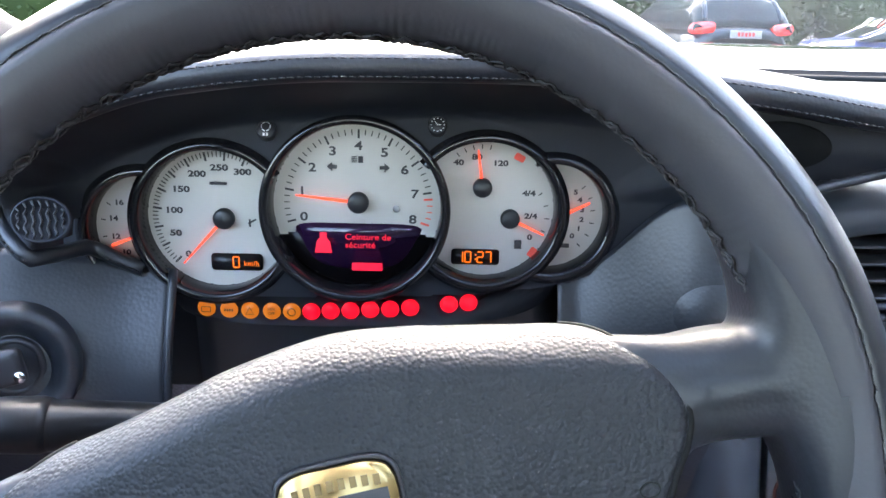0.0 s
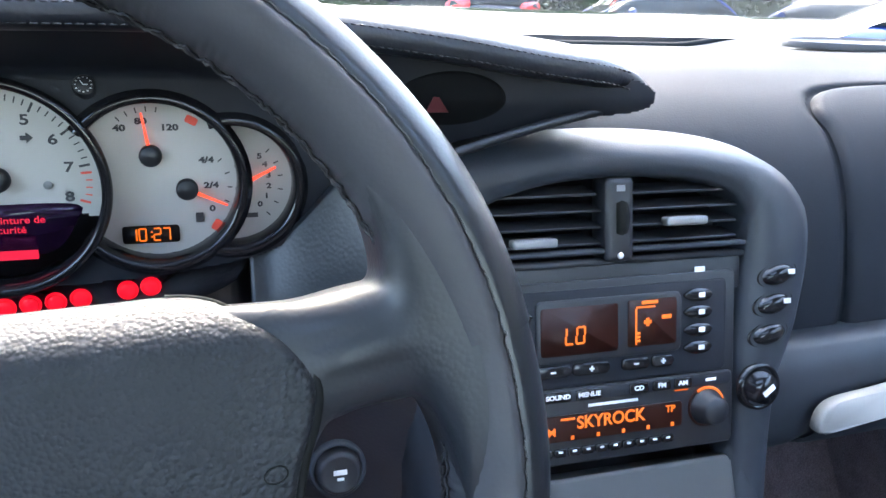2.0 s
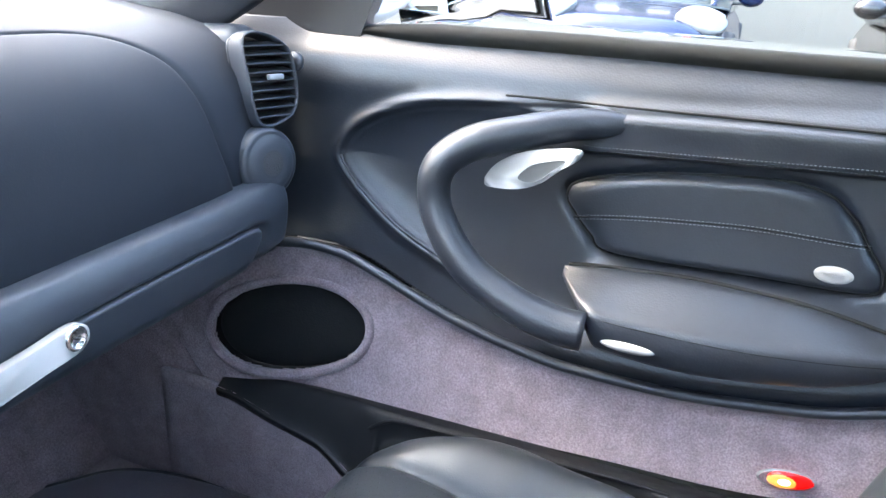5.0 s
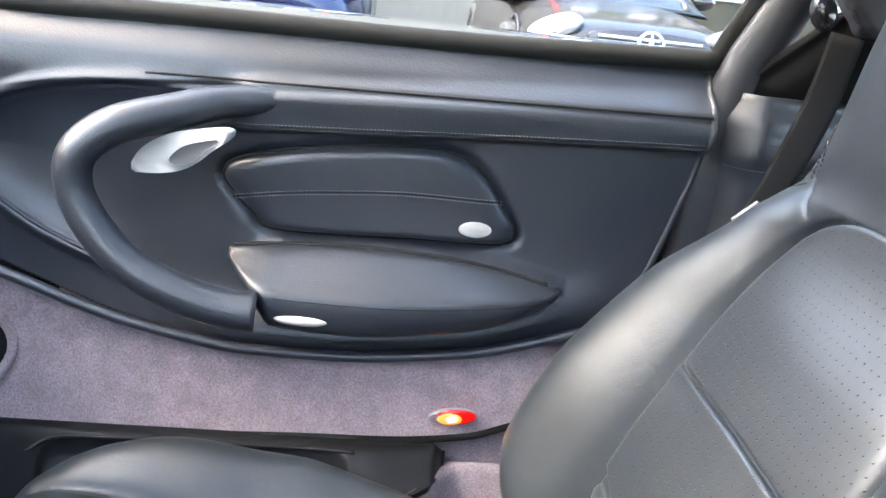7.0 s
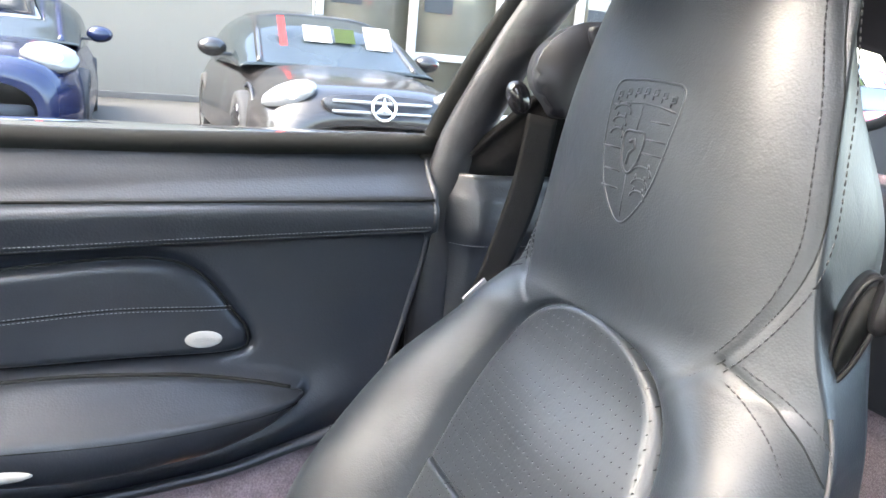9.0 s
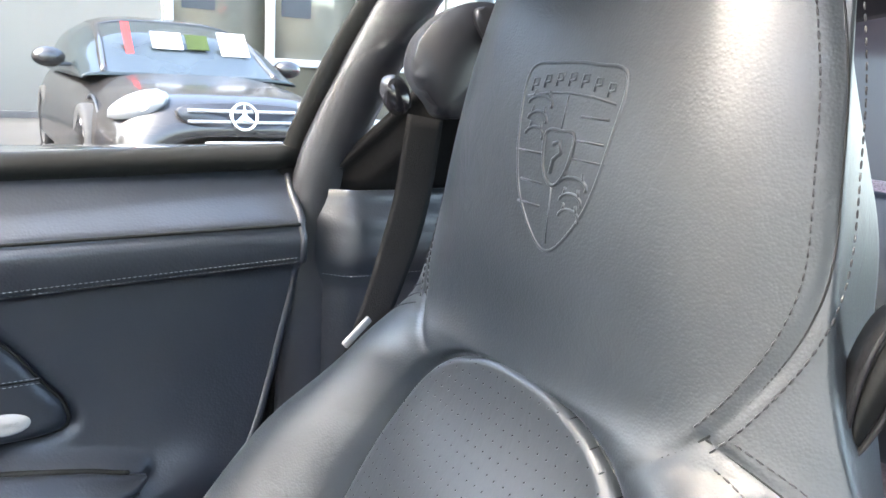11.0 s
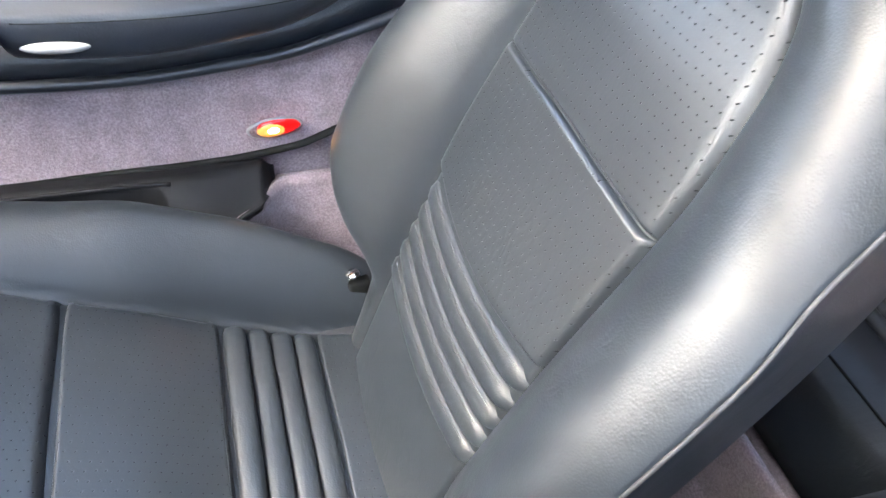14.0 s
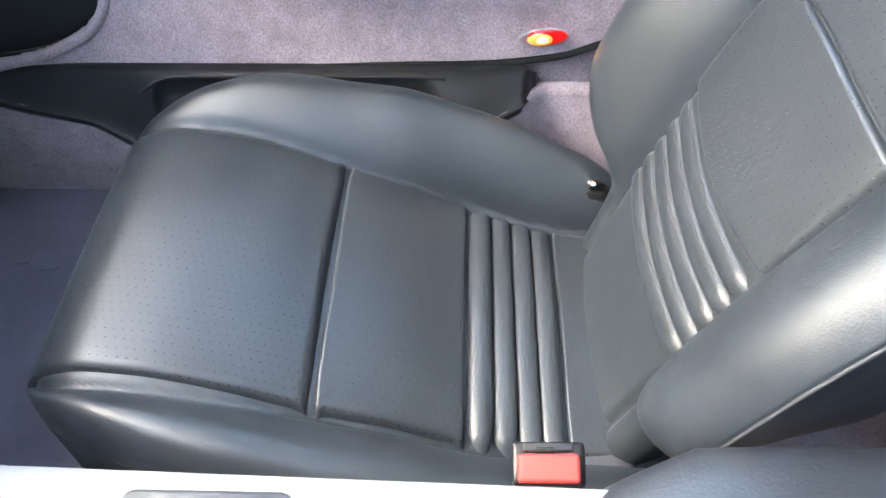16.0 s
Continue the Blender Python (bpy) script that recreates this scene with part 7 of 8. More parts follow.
bars([(on_dial(0.1525, 0.8945, 0.0016), 0.008, 0.0028)], INK, f4, "oil_symbol")
# push buttons
for x, z, kind in ((-0.0350, 0.9665, 0), (0.0690, 0.9715, 1)):
    m = frame_on((x, float(panel_y(np.array([x]), np.array([z]))[0]) - 0.001, z), (1, 0, 0), (0, -1, 0.45))
    b = part("button", lathe([(0.0058, -0.004), (0.0058, 0.002), (0.005, 0.003), (0, 0.0032)], 28, m), BLACK, binn, "round push button")
    if kind:
        bars([(m @ pose(0.0040 * math.cos(radians(30 * k)), 0.0040 * math.sin(radians(30 * k)), 0.0034), 0.0009, 0.0005) for k in range(12)] + [(m @ pose(-0.0008, 0.001, 0.0034, 0, 0, -55), 0.003, 0.0005), (m @ pose(0.001, 0, 0.0034), 0.0022, 0.0005)], WHITE, b, "clock_symbol")
    else:
        bars([(m @ pose(0.0026 * math.cos(radians(60 * k)), 0.0015 + 0.0026 * math.sin(radians(60 * k)), 0.0034, 0, 0, 60 * k + 90), 0.0022, 0.0005) for k in range(6)] + [(m @ pose(-0.001, -0.0034, 0.0034), 0.0012, 0.0018), (m @ pose(0.001, -0.0034, 0.0034), 0.0012, 0.0018)], WHITE, b, "reset_symbol")
# demister grille at the driver's end
gm = frame_on((-0.1515, 0.4445, 0.921), (1, 0.05, 0), (0.12, -1, 0.2))
gr = part("end_grille", lathe([(0.0165, 0), (0.016, 0.0015), (0.0150, 0.0018), (0.0148, 0.0), (0, 0.0)], 36, gm @ Matrix.Diagonal((1, 0.80, 1, 1))), FACE, binn, "round slatted sensor grille")
for k in range(7):
    w = 2 * math.sqrt(max(0.0148**2 - (0.004 * (k - 3)) ** 2, 0)) * 0.92
    tube("slat", [tuple(gm @ Vector((0.0040 * (k - 3) + 0.0008 * math.sin(q * 1.9), (q / 9 - 0.5) * w * 0.8, 0.0012))) for q in range(10)], 0.0008, BLACK, gr, seg=5)
# warning lamp bar
DIMLAMP = mat("dark_red_mark", (0.10, 0.002, 0.006), 0.5, vary=0.05)
AMBER_WARN = mat("amber_warning", (0.30, 0.10, 0.01), 0.4, vary=0.05, emit=0.018, emit_color=(1.0, 0.26, 0.01))
lb = spline([(-0.105, 0.866), (-0.104, 0.848), (-0.085, 0.836), (0.0, 0.832), (0.10, 0.838), (0.142, 0.852), (0.150, 0.872), (0.10, 0.866), (0, 0.862)], 80, closed=True)
bar_ = thing("warning_lamp_bar", "row of warning lamps, lit amber and red, under the gauges", "warning lamps")
part("panel", slab(lb, -0.03, 0.0, frame_on((0, 0.514, 0), (1, 0, 0), (0, -1, 0)), 0.003), FACE, bar_)
for x, z in ((-0.083, 0.8445), (-0.068, 0.8437), (-0.054, 0.8432), (-0.0395, 0.843), (-0.026, 0.843), (-0.013, 0.8433), (0.0, 0.844), (0.0133, 0.8445), (0.0266, 0.8455), (0.0400, 0.8462), (0.0535, 0.8475), (0.0795, 0.8505), (0.0925, 0.8520)):
    wl_ = part("lamp", lathe([(0, 0.0012), (0.0055, 0.0012), (0.006, 0.0)], 28, frame_on((x, 0.5125, z), (1, 0, 0), (0, -1, 0))), RED_LAMP if x > -0.02 else AMBER_WARN, bar_, "lit red warning lamp" if x > -0.02 else "lit amber warning lamp with a small symbol")
    lm_ = frame_on((x, 0.5125, z), (1, 0, 0), (0, -1, 0)) @ pose(0, 0, 0.0015)
    if x > -0.02:
        part("symbol", lathe([(0.0048, -0.0002), (0.0048, 0.0001), (0.0044, 0.0001), (0.0044, -0.0002)], 24, lm_), DIMLAMP, wl_)
    elif x < -0.08:
        tube("symbol", [tuple(lm_ @ Vector((p[0], p[1] - 0.0005, 0))) for p in rounded(0.0060, 0.0036, 0.0006)], 0.0003, BLACK, wl_, closed=True, seg=5, up=(0, 1, 0))
    elif x < -0.06:
        bars([(lm_ @ pose(-0.0024 + 0.0016 * k, 0, 0), 0.0011, 0.0018) for k in range(4)], BLACK, wl_, "symbol")
    elif x < -0.05:
        tube("symbol", [tuple(lm_ @ Vector((0.0032 * math.cos(radians(q)), 0.0032 * math.sin(radians(q)) - 0.0006, 0))) for q in (90, 210, 330)], 0.00035, BLACK, wl_, closed=True, seg=5, up=(0, 1, 0))
    elif x < -0.03:
        text_mesh("PSM", 0.0027, lm_ @ pose(0, 0.0016, 0), BLACK, wl_, "symbol")
        text_mesh("OFF", 0.0027, lm_ @ pose(0, -0.0012, 0), BLACK, wl_, "symbol")
    else:
        tube("symbol", [tuple(lm_ @ Vector((0.0026 * math.cos(q), 0.0026 * math.sin(q), 0))) for q in np.linspace(0, 2 * math.pi, 20, endpoint=False)], 0.00035, BLACK, wl_, closed=True, seg=5, up=(0, 1, 0))

box_part("backing", (0.58, 0.02, 0.22), (-0.06, 0.545, 0.885), BLACK, dash, bevel=0.004)

# ---- dashboard on the driver's side ----
sheet("driver_panel", lambda u, v: (u, 0.500 - 0.035 * np.sin(np.pi * np.clip(v, 0, 1)) - 0.02 * smooth01((-0.12 - u) / 0.1) * (1 - v), 0.885 - 0.20 * v + 0.01 * np.sin(u * 20)), np.linspace(-0.34, -0.098, 40), np.linspace(0, 1, 40), LEATHER, dash, "leather-grained lower dashboard", thick=-0.004)
sheet("column_panel", lambda u, v: (u, 0.520 + 0.02 * v, 0.868 - 0.20 * v), np.linspace(-0.094, 0.150, 20), np.linspace(0, 1, 20), BLACK, dash, thick=-0.004)
tube("panel_edge", [(-0.098, 0.497 - 0.03 * math.sin(math.pi * k / 20), 0.876 - 0.19 * k / 20) for k in range(21)], 0.003, LEATHER, dash, seg=8, up=(0, 1, 0))
sheet("knee_panel", lambda u, v: (u, 0.505 - 0.045 * smooth01((u - 0.15) / 0.10) - 0.02 * np.sin(np.pi * np.clip(v * 1.2, 0, 1)), 0.935 - 0.235 * v - 0.055 * (1 - v) * smooth01((0.22 - u) / 0.06)), np.linspace(0.150, 0.262, 40), np.linspace(0, 1, 50), LEATHER, dash, thick=-0.004)
part("side_boss", lathe([(0.0, 0.020), (0.020, 0.018), (0.032, 0.010), (0.036, 0.0), (0.036, -0.02)], 40, frame_on((0.243, 0.462, 0.866), (1, 0.2, 0), (-0.25, -1, 0.1))), LEATHER, dash, "rounded boss beside the console")
sw = thing("rotary_switch", "round black rotary switch on the lower dashboard", "switch")
kmn = frame_on((0.193, 0.448, 0.752), (1, 0, 0), (0, -1, 0.25))
part("ring", lathe([(0.0175, 0), (0.017, 0.004), (0.0145, 0.005), (0.014, 0.001)], 40, kmn), SOFT, sw)
part("knob", lathe([(0.0135, 0), (0.013, 0.010), (0.011, 0.013), (0.0095, 0.012), (0, 0.012)], 40, kmn), BLACK, sw)
bars([(kmn @ pose(0, 0.001, 0.0125), 0.008, 0.003), (kmn @ pose(0, -0.003, 0.0125), 0.004, 0.0016)], WHITE, sw, "pictogram")
ig = thing("ignition_rosette", "round padded surround of the ignition lock", "ignition")
im = frame_on((-0.1860, 0.455, 0.824), (1, 0, 0), (0.25, -1, 0.1))
part("surround", lathe([(0.040, -0.012), (0.0395, 0.001), (0.037, 0.004), (0.032, 0.004), (0.024, -0.001), (0.020, -0.006), (0.019, -0.014), (0, -0.014)], 64, im), LEATHER, ig, "smooth dark dished surround")
part("lock_ring", lathe([(0.019, -0.012), (0.0185, -0.004), (0.015, -0.003), (0.0145, -0.010)], 40, im), BLACK, ig)
kh = part("key_head", box_bm((0.034, 0.022, 0.011), 0.005, im @ pose(-0.006, 0.004, 0.014, 0, 0, 12), 4), BLACK, ig, "black key head in the lock")
part("key_shine", lathe([(0, 0.001), (0.003, 0.001), (0.0035, 0.0)], 20, im @ pose(0.009, 0.001, 0.0195)), CHROME, kh)
stk = thing("column_stalk", "glossy black plastic control stalk on the steering column", "stalk")
tube("stem", spline([(-0.02, 0.40, 0.826), (-0.06, 0.378, 0.833), (-0.095, 0.366, 0.838), (-0.120, 0.360, 0.840)], 30), np.linspace(0.0085, 0.0140, 30), STALK, stk, seg=20, squash=(1.0, 0.9))
part("end", lathe([(0, 0.030), (0.008, 0.0295), (0.0125, 0.026), (0.0145, 0.018), (0.0150, 0.0), (0.0140, -0.004), (0, -0.004)], 40, frame_on((-0.120, 0.360, 0.8405), (0, 0, 1), (-1, -0.2, 0.08)) @ Matrix.Diagonal((0.92, 1, 1, 1))), STALK, stk, "rounded end cap of the stalk")
tube("mark", [(-0.139 + 0.0032 * math.cos(q), 0.3465 + 0.0006 * math.cos(q), 0.8445 + 0.0050 * math.sin(q)) for q in np.linspace(-1.6, 1.6, 16)], 0.0006, WHITE, stk, "white curved mark", seg=6)
sheet("column_shroud", lambda u, v: (0.020 + 0.075 * np.cos(np.pi * u), 0.33 + 0.18 * v, 0.760 + 0.050 * np.sin(np.pi * u) - 0.01 * v), np.linspace(0, 1, 30), np.linspace(0, 1, 10), BLACK, dash, "dark steering column shroud", thick=0.004)

# ---- back of the cabin ----
rs = thing("rear_seat", "dark leather rear bucket seat with stitched ribs", "car seat", at=(0.72, -0.72, 0.3))
rz = lerp_curve([(-0.96, 0.47), (-0.90, 0.435), (-0.80, 0.418), (-0.70, 0.422), (-0.64, 0.405), (-0.61, 0.31)])
sheet("cushion", lambda u, v: (u, v, rz(v) + 0.05 * smooth01((np.abs(u - 0.75) - 0.17) / 0.09)), np.linspace(0.50, 1.02, 50), np.linspace(-0.96, -0.61, 60), SEAT, rs, "leather rear cushion", thick=0.02)
for k in range(5):
    y = -0.745 - 0.022 * k
    tube("rib", [(x, y - 0.03 * (x - 0.75), float(rz(y)) + 0.003) for x in np.linspace(0.59, 0.91, 24)], 0.0105, SEAT, rs, "stitched rib", seg=12, squash=(1, 0.75))
tube("front_seam", [(x, -0.665, float(rz(-0.665)) + 0.001) for x in np.linspace(0.56, 0.95, 24)], 0.0016, RUBBER, rs, seg=6)
sheet("lower_back", lambda u, v: (u, -0.925 - 0.03 * v, 0.43 + 0.29 * v), np.linspace(0.47, 1.02, 20), np.linspace(0, 1, 20), CARPET, rs, "purple-grey carpet on the lower seat back", thick=0.02)
sheet("backrest", lambda u, v: (u, -0.93 - 0.06 * v + 0.03 * smooth01((np.abs(u - 0.75) - 0.12) / 0.10) + 0.02 * np.sin(np.pi * v), 0.72 + 0.23 * v), np.linspace(0.47, 1.02, 40), np.linspace(0, 1, 40), LEATHER, rs, "upright leather rear backrest", thick=0.05)
tube("top_roll", [(x, -0.985, 0.950) for x in np.linspace(0.48, 1.01, 20)], 0.022, LEATHER, rs, seg=14)
tube("lower_roll", [(x, -0.925, 0.722) for x in np.linspace(0.48, 1.01, 20)], 0.016, LEATHER, rs, seg=14)
stitches("stitching", [(x, -0.912, 0.84) for x in np.linspace(0.50, 1.0, 40)], DARKSTITCH, rs, up=(0, 1, 0), pitch=0.006, length=0.004, radius=0.0008)
hump = tagged(sheet("rear_hump", lambda u, v: (u, v, 0.40 + 0.13 * np.sin(np.pi * np.clip((u - 0.24) / 0.30, 0, 1)) - 0.05 * smooth01((v + 0.60) / 0.2)), np.linspace(0.24, 0.54, 30), np.linspace(-0.95, -0.42, 30), CARPET, None, thick=0.02),
              "purple-grey carpet over the rear tunnel", "carpet", kind="structure")
step = tagged(sheet("rear_step", lambda u, v: (u, -0.52 - 0.01 * v, 0.20 + 0.20 * v), np.linspace(0.24, 1.05, 10), np.linspace(0, 1, 10), CARPET, None, thick=0.01), "carpeted face under the rear seat", "carpet", kind="structure")
shelf = tagged(sheet("rear_shelf", lambda u, v: (u, v, 0.945 + 0.02 * np.sin(v * 9)), np.linspace(-0.35, 1.06, 10), np.linspace(-1.35, -0.97, 10), CARPET, None, thick=0.02), "carpeted parcel shelf behind the rear seat", "shelf", kind="structure")
cp = thing("wall_rear_corner", "dark rear corner trim with the small quarter window opening", "wall", kind="structure")
corner_x = lambda y: 1.045 - 0.03 * (-0.60 - y) - 0.45 * np.clip(-0.95 - y, 0, 1) ** 1.2
opening = spline([(-0.63, 1.035), (-0.80, 1.035), (-0.97, 1.040), (-1.025, 1.075), (-1.01, 1.115), (-0.95, 1.155), (-0.80, 1.175), (-0.66, 1.165), (-0.62, 1.10)], 80, closed=True)
sheet("trim", lambda u, v: (corner_x(u) - 0.12 * smooth01((v - 1.12) / 0.14), u, v), np.linspace(-1.38, -0.58, 140), np.linspace(0.93, 1.27, 70), BLACK, cp, keep=lambda y, z: inside(opening, y, z) > 0, thick=-0.012)
tube("opening_edge", [(corner_x(p[0]) - 0.12 * float(smooth01((p[1] - 1.12) / 0.14)) - 0.002, p[0], p[1]) for p in opening], 0.008, RUBBER, cp, "black rubber edge", closed=True, seg=8, up=(1, 0, 0))

# ---- outside ----
COWL = mat("cowl_plastic", (0.007, 0.0078, 0.0085), 0.75, spec=0.06, grain=0.0002, grain_scale=500, vary=0.2)
ASPHALT = mat("asphalt", (0.039, 0.0384, 0.0372), 0.9, grain=0.004, grain_scale=90, vary=0.25, vary_scale=1.2)
CONCRETE = mat("forecourt_concrete", (0.06458, 0.06121, 0.05672), 0.85, grain=0.003, grain_scale=60, vary=0.12, vary_scale=0.8)
RENDERWALL = mat("white_wall_render", (0.158, 0.142, 0.118), 0.8, grain=0.002, grain_scale=50, vary=0.05, vary_scale=0.6)
WHITEFRAME = mat("white_frame", (0.2555, 0.2555, 0.2523), 0.5, vary=0.04)
SHOPGLASS = mat("showroom_glass", (0.10, 0.095, 0.075), 0.05, vary=0.6, vary_scale=0.9, spec=0.8)
TYRE = mat("tyre", (0.02, 0.02, 0.021), 0.8, grain=0.001, grain_scale=200)
ALLOY = mat("alloy", (0.372, 0.372, 0.378), 0.3, metal=0.8, vary=0.05)
CARGLASS = mat("dark_car_glass", (0.02, 0.026, 0.028), 0.08, vary=0.5, vary_scale=2.5, spec=0.22)
LENS = mat("headlamp_lens", (0.1209, 0.1229, 0.1248), 0.12, vary=0.15, vary_scale=20, coat=1.0)
TAIL = mat("tail_lamp", (0.55, 0.02, 0.02), 0.15, vary=0.2, vary_scale=12, coat=1.0, emit=0.05, emit_color=(1, 0.03, 0.02))
PLATE = mat("plate_white", (0.2633, 0.2597, 0.2527), 0.5, vary=0.03)
LEAF = mat("leaves", (0.0276, 0.0414, 0.01242), 0.85, vary=0.45, spec=0.15, vary_scale=3.0)
LEAF2 = mat("pale_leaves", (0.04485, 0.05175, 0.01794), 0.85, vary=0.45, spec=0.15, vary_scale=2.5)
BARK = mat("bark", (0.10, 0.08, 0.06), 0.9, grain=0.01, grain_scale=30, vary=0.3)


def paint(name, color):
    return mat(name, color, 0.24, metal=0.0, vary=0.05, coat=0.35, spec=0.35, rough_vary=0.03)


ground = tagged(sheet("ground", lambda u, v: (u, v, 0 * u), np.linspace(-160, 160, 20), np.linspace(-160, 160, 20), ASPHALT, None), "grey asphalt car park", "ground", kind="structure")
fore = tagged(sheet("pavement", lambda u, v: (u, v, 0.07 + 0 * u), np.linspace(2.4, 12.6, 10), np.linspace(-14, 9, 10), CONCRETE, None, thick=0.068), "pale concrete forecourt", "pavement", kind="structure")
WX = 12.7
bld = thing("showroom", "white rendered showroom wall with tall glazed windows", "building", at=(WX, 0, 0))
part("wall", box_bm((0.3, 18.0, 6.0), 0.02, pose(WX + 0.15, 6.15, 3.0)), RENDERWALL, bld)
part("wall", box_bm((0.3, 9.0, 2.0), 0.02, pose(WX + 0.152, -7.35, 5.0)), RENDERWALL, bld)
part("plinth", box_bm((0.05, 18.0, 0.16), 0.01, pose(WX - 0.02, 6.15, 0.08)), CONCRETE, bld)
for i in range(4):
    y0 = -2.95 - 1.55 * i
    w = part("window", box_bm((0.02, 1.45, 3.8), 0.0, pose(WX + 0.12, y0 - 0.775, 2.0)), SHOPGLASS, bld, "tall showroom pane")
    part("frame", box_bm((0.12, 0.13, 4.0), 0.01, pose(WX + 0.05, y0, 2.0)), WHITEFRAME, w)
    part("frame", box_bm((0.10, 1.55, 0.12), 0.01, pose(WX + 0.06, y0 - 0.775, 1.02)), WHITEFRAME, w)
    part("frame", box_bm((0.10, 1.55, 0.14), 0.01, pose(WX + 0.06, y0 - 0.775, 0.07)), WHITEFRAME, w)
    for q, (a, b, c, d) in enumerate(((0.45, 1.9, 0.5, 0.35), (1.0, 2.3, 0.35, 0.25))):
        part("wall_picture", box_bm((0.01, c, d), 0, pose(WX + 0.10, y0 - a, b)), BLACK, w, smooth=False)


def parked_car(name, label, at, heading, color, length=4.1, width=1.78, height=1.28, hood=0.72, belt=0.86, nose=0.55, cab=(0.36, 0.86), face="none", rear=False):
    """A parked car; local x runs to the front."""
    car = thing(name, label, "car", at=at)
    P = paint(name + "_paint", color)
    M = pose(*at, 0, 0, heading)
    L, W = length, width / 2
    topz = lerp_curve([(0, belt * 0.78), (0.03, belt * 0.95), (0.10, belt + 0.04), (0.30, belt + 0.02), (0.55, belt), (cab[1] - 0.10, belt - 0.005), (cab[1] - 0.05, belt - 0.03), (0.93, hood), (0.975, nose + 0.04), (1.0, nose - 0.12)]) if not rear else \
        lerp_curve([(0, belt * 0.80), (0.02, belt * 0.96), (0.06, belt + 0.02), (0.3, belt + 0.02), (0.6, belt), (0.70, belt - 0.01), (0.93, hood), (0.98, nose), (1.0, nose - 0.15)])
    half = lerp_curve([(0, W * 0.80), (0.03, W * 0.90), (0.12, W * 0.98), (0.25, W), (0.75, W), (0.88, W * 0.96), (0.95, W * 0.86), (0.985, W * 0.74), (1.0, W * 0.62)])
    us, vs = np.linspace(0, 1, 70), np.linspace(0, 1, 49)

    def body(u, v):
        a = np.pi * v
        c, s = np.cos(a), np.sin(a)
        h, t = half(u), topz(u)
        y = h * np.sign(c) * np.abs(c) ** 0.42
        z = 0.20 + (t - 0.20) * np.abs(s) ** 0.55 + 0.035 * s**6
        p = np.stack([L * (u - 0.5), y, z], -1) @ np.array(M.to_3x3()).T + np.array(M.translation)
        return p[..., 0], p[..., 1], p[..., 2]
    sheet("body", body, us, vs, P, car, "glossy painted body", thick=0.01)
    part("underside", box_bm((L * 0.93, W * 1.7, 0.16), 0.05, M @ pose(0, 0, 0.22)), BLACK, car)
    c0, c1 = cab
    roof_h = lerp_curve([(c0, belt), (c0 + 0.05, belt + (height - belt) * 0.45), (c0 + 0.14, height - 0.03), (c0 + 0.20, height), (c1 - 0.26, height - 0.02), (c1 - 0.16, height - 0.13), (c1 - 0.06, belt + 0.09), (c1, belt - 0.03)]) if not rear else \
        lerp_curve([(c0, belt), (c0 + 0.03, height - 0.25), (c0 + 0.07, height - 0.05), (c0 + 0.15, height), (c1 - 0.28, height), (c1 - 0.18, height - 0.10), (c1 - 0.06, belt + 0.12), (c1, belt - 0.03)])

    def cabin(u, v):
        a = np.pi * v
        c, s = np.cos(a), np.sin(a)
        h = W * (0.90 - 0.20 * np.clip((roof_h(u) - belt) / (height - belt), 0, 1) * np.abs(s) ** 2)
        y = h * np.sign(c) * np.abs(c) ** 0.5
        z = belt - 0.06 + (roof_h(u) - belt + 0.06) * np.abs(s) ** 0.5
        p = np.stack([L * (u - 0.5), y, z], -1) @ np.array(M.to_3x3()).T + np.array(M.translation)
        return p[..., 0], p[..., 1], p[..., 2]
    sheet("cabin_glass", cabin, np.linspace(c0, c1, 50), np.linspace(0, 1, 41), CARGLASS, car, "dark reflective car glass", thick=0.01)

    def roof_(u, v):
        x, y, z = cabin(u, 0.27 + 0.46 * v)
        return x, y, z + 0.006
    r0, r1 = (c0 + 0.07, c1 - 0.235) if rear else (c0 + 0.10, c1 - 0.225)
    sheet("roof", roof_, np.linspace(r0, r1, 24), np.linspace(0, 1, 20), P, car, "painted roof", thick=0.012)
    for sy in (-1, 1):
        def edge(u, sy=sy):
            q = 0.27 if sy > 0 else 0.73
            x, y, z = cabin(np.array([u]), np.array([q]))
            return (x[0], y[0], z[0] + 0.004)
        tube("pillar", [edge(u) for u in np.linspace(r1 - 0.01, c1 - 0.01, 14)], 0.032, P, car, seg=8)
        tube("pillar", [edge(u) for u in np.linspace(c0 + 0.01, r0 + 0.01, 10)], 0.045, P, car, seg=8)
        mir = part("wing_mirror", lathe([(0, 0.07), (0.06, 0.06), (0.10, 0.02), (0.105, -0.03), (0.09, -0.05), (0, -0.05)], 20, M @ pose(L * (c1 - 0.145 - 0.5), sy * (W + 0.07), belt + 0.07, 0, 90, 0) @ Matrix.Diagonal((0.75, 1.15, 1, 1))), P, car, "painted wing mirror")
        part("arm", box_bm((0.05, 0.14, 0.03), 0.01, M @ pose(L * (c1 - 0.145 - 0.5), sy * (W - 0.02), belt + 0.02)), BLACK, mir)
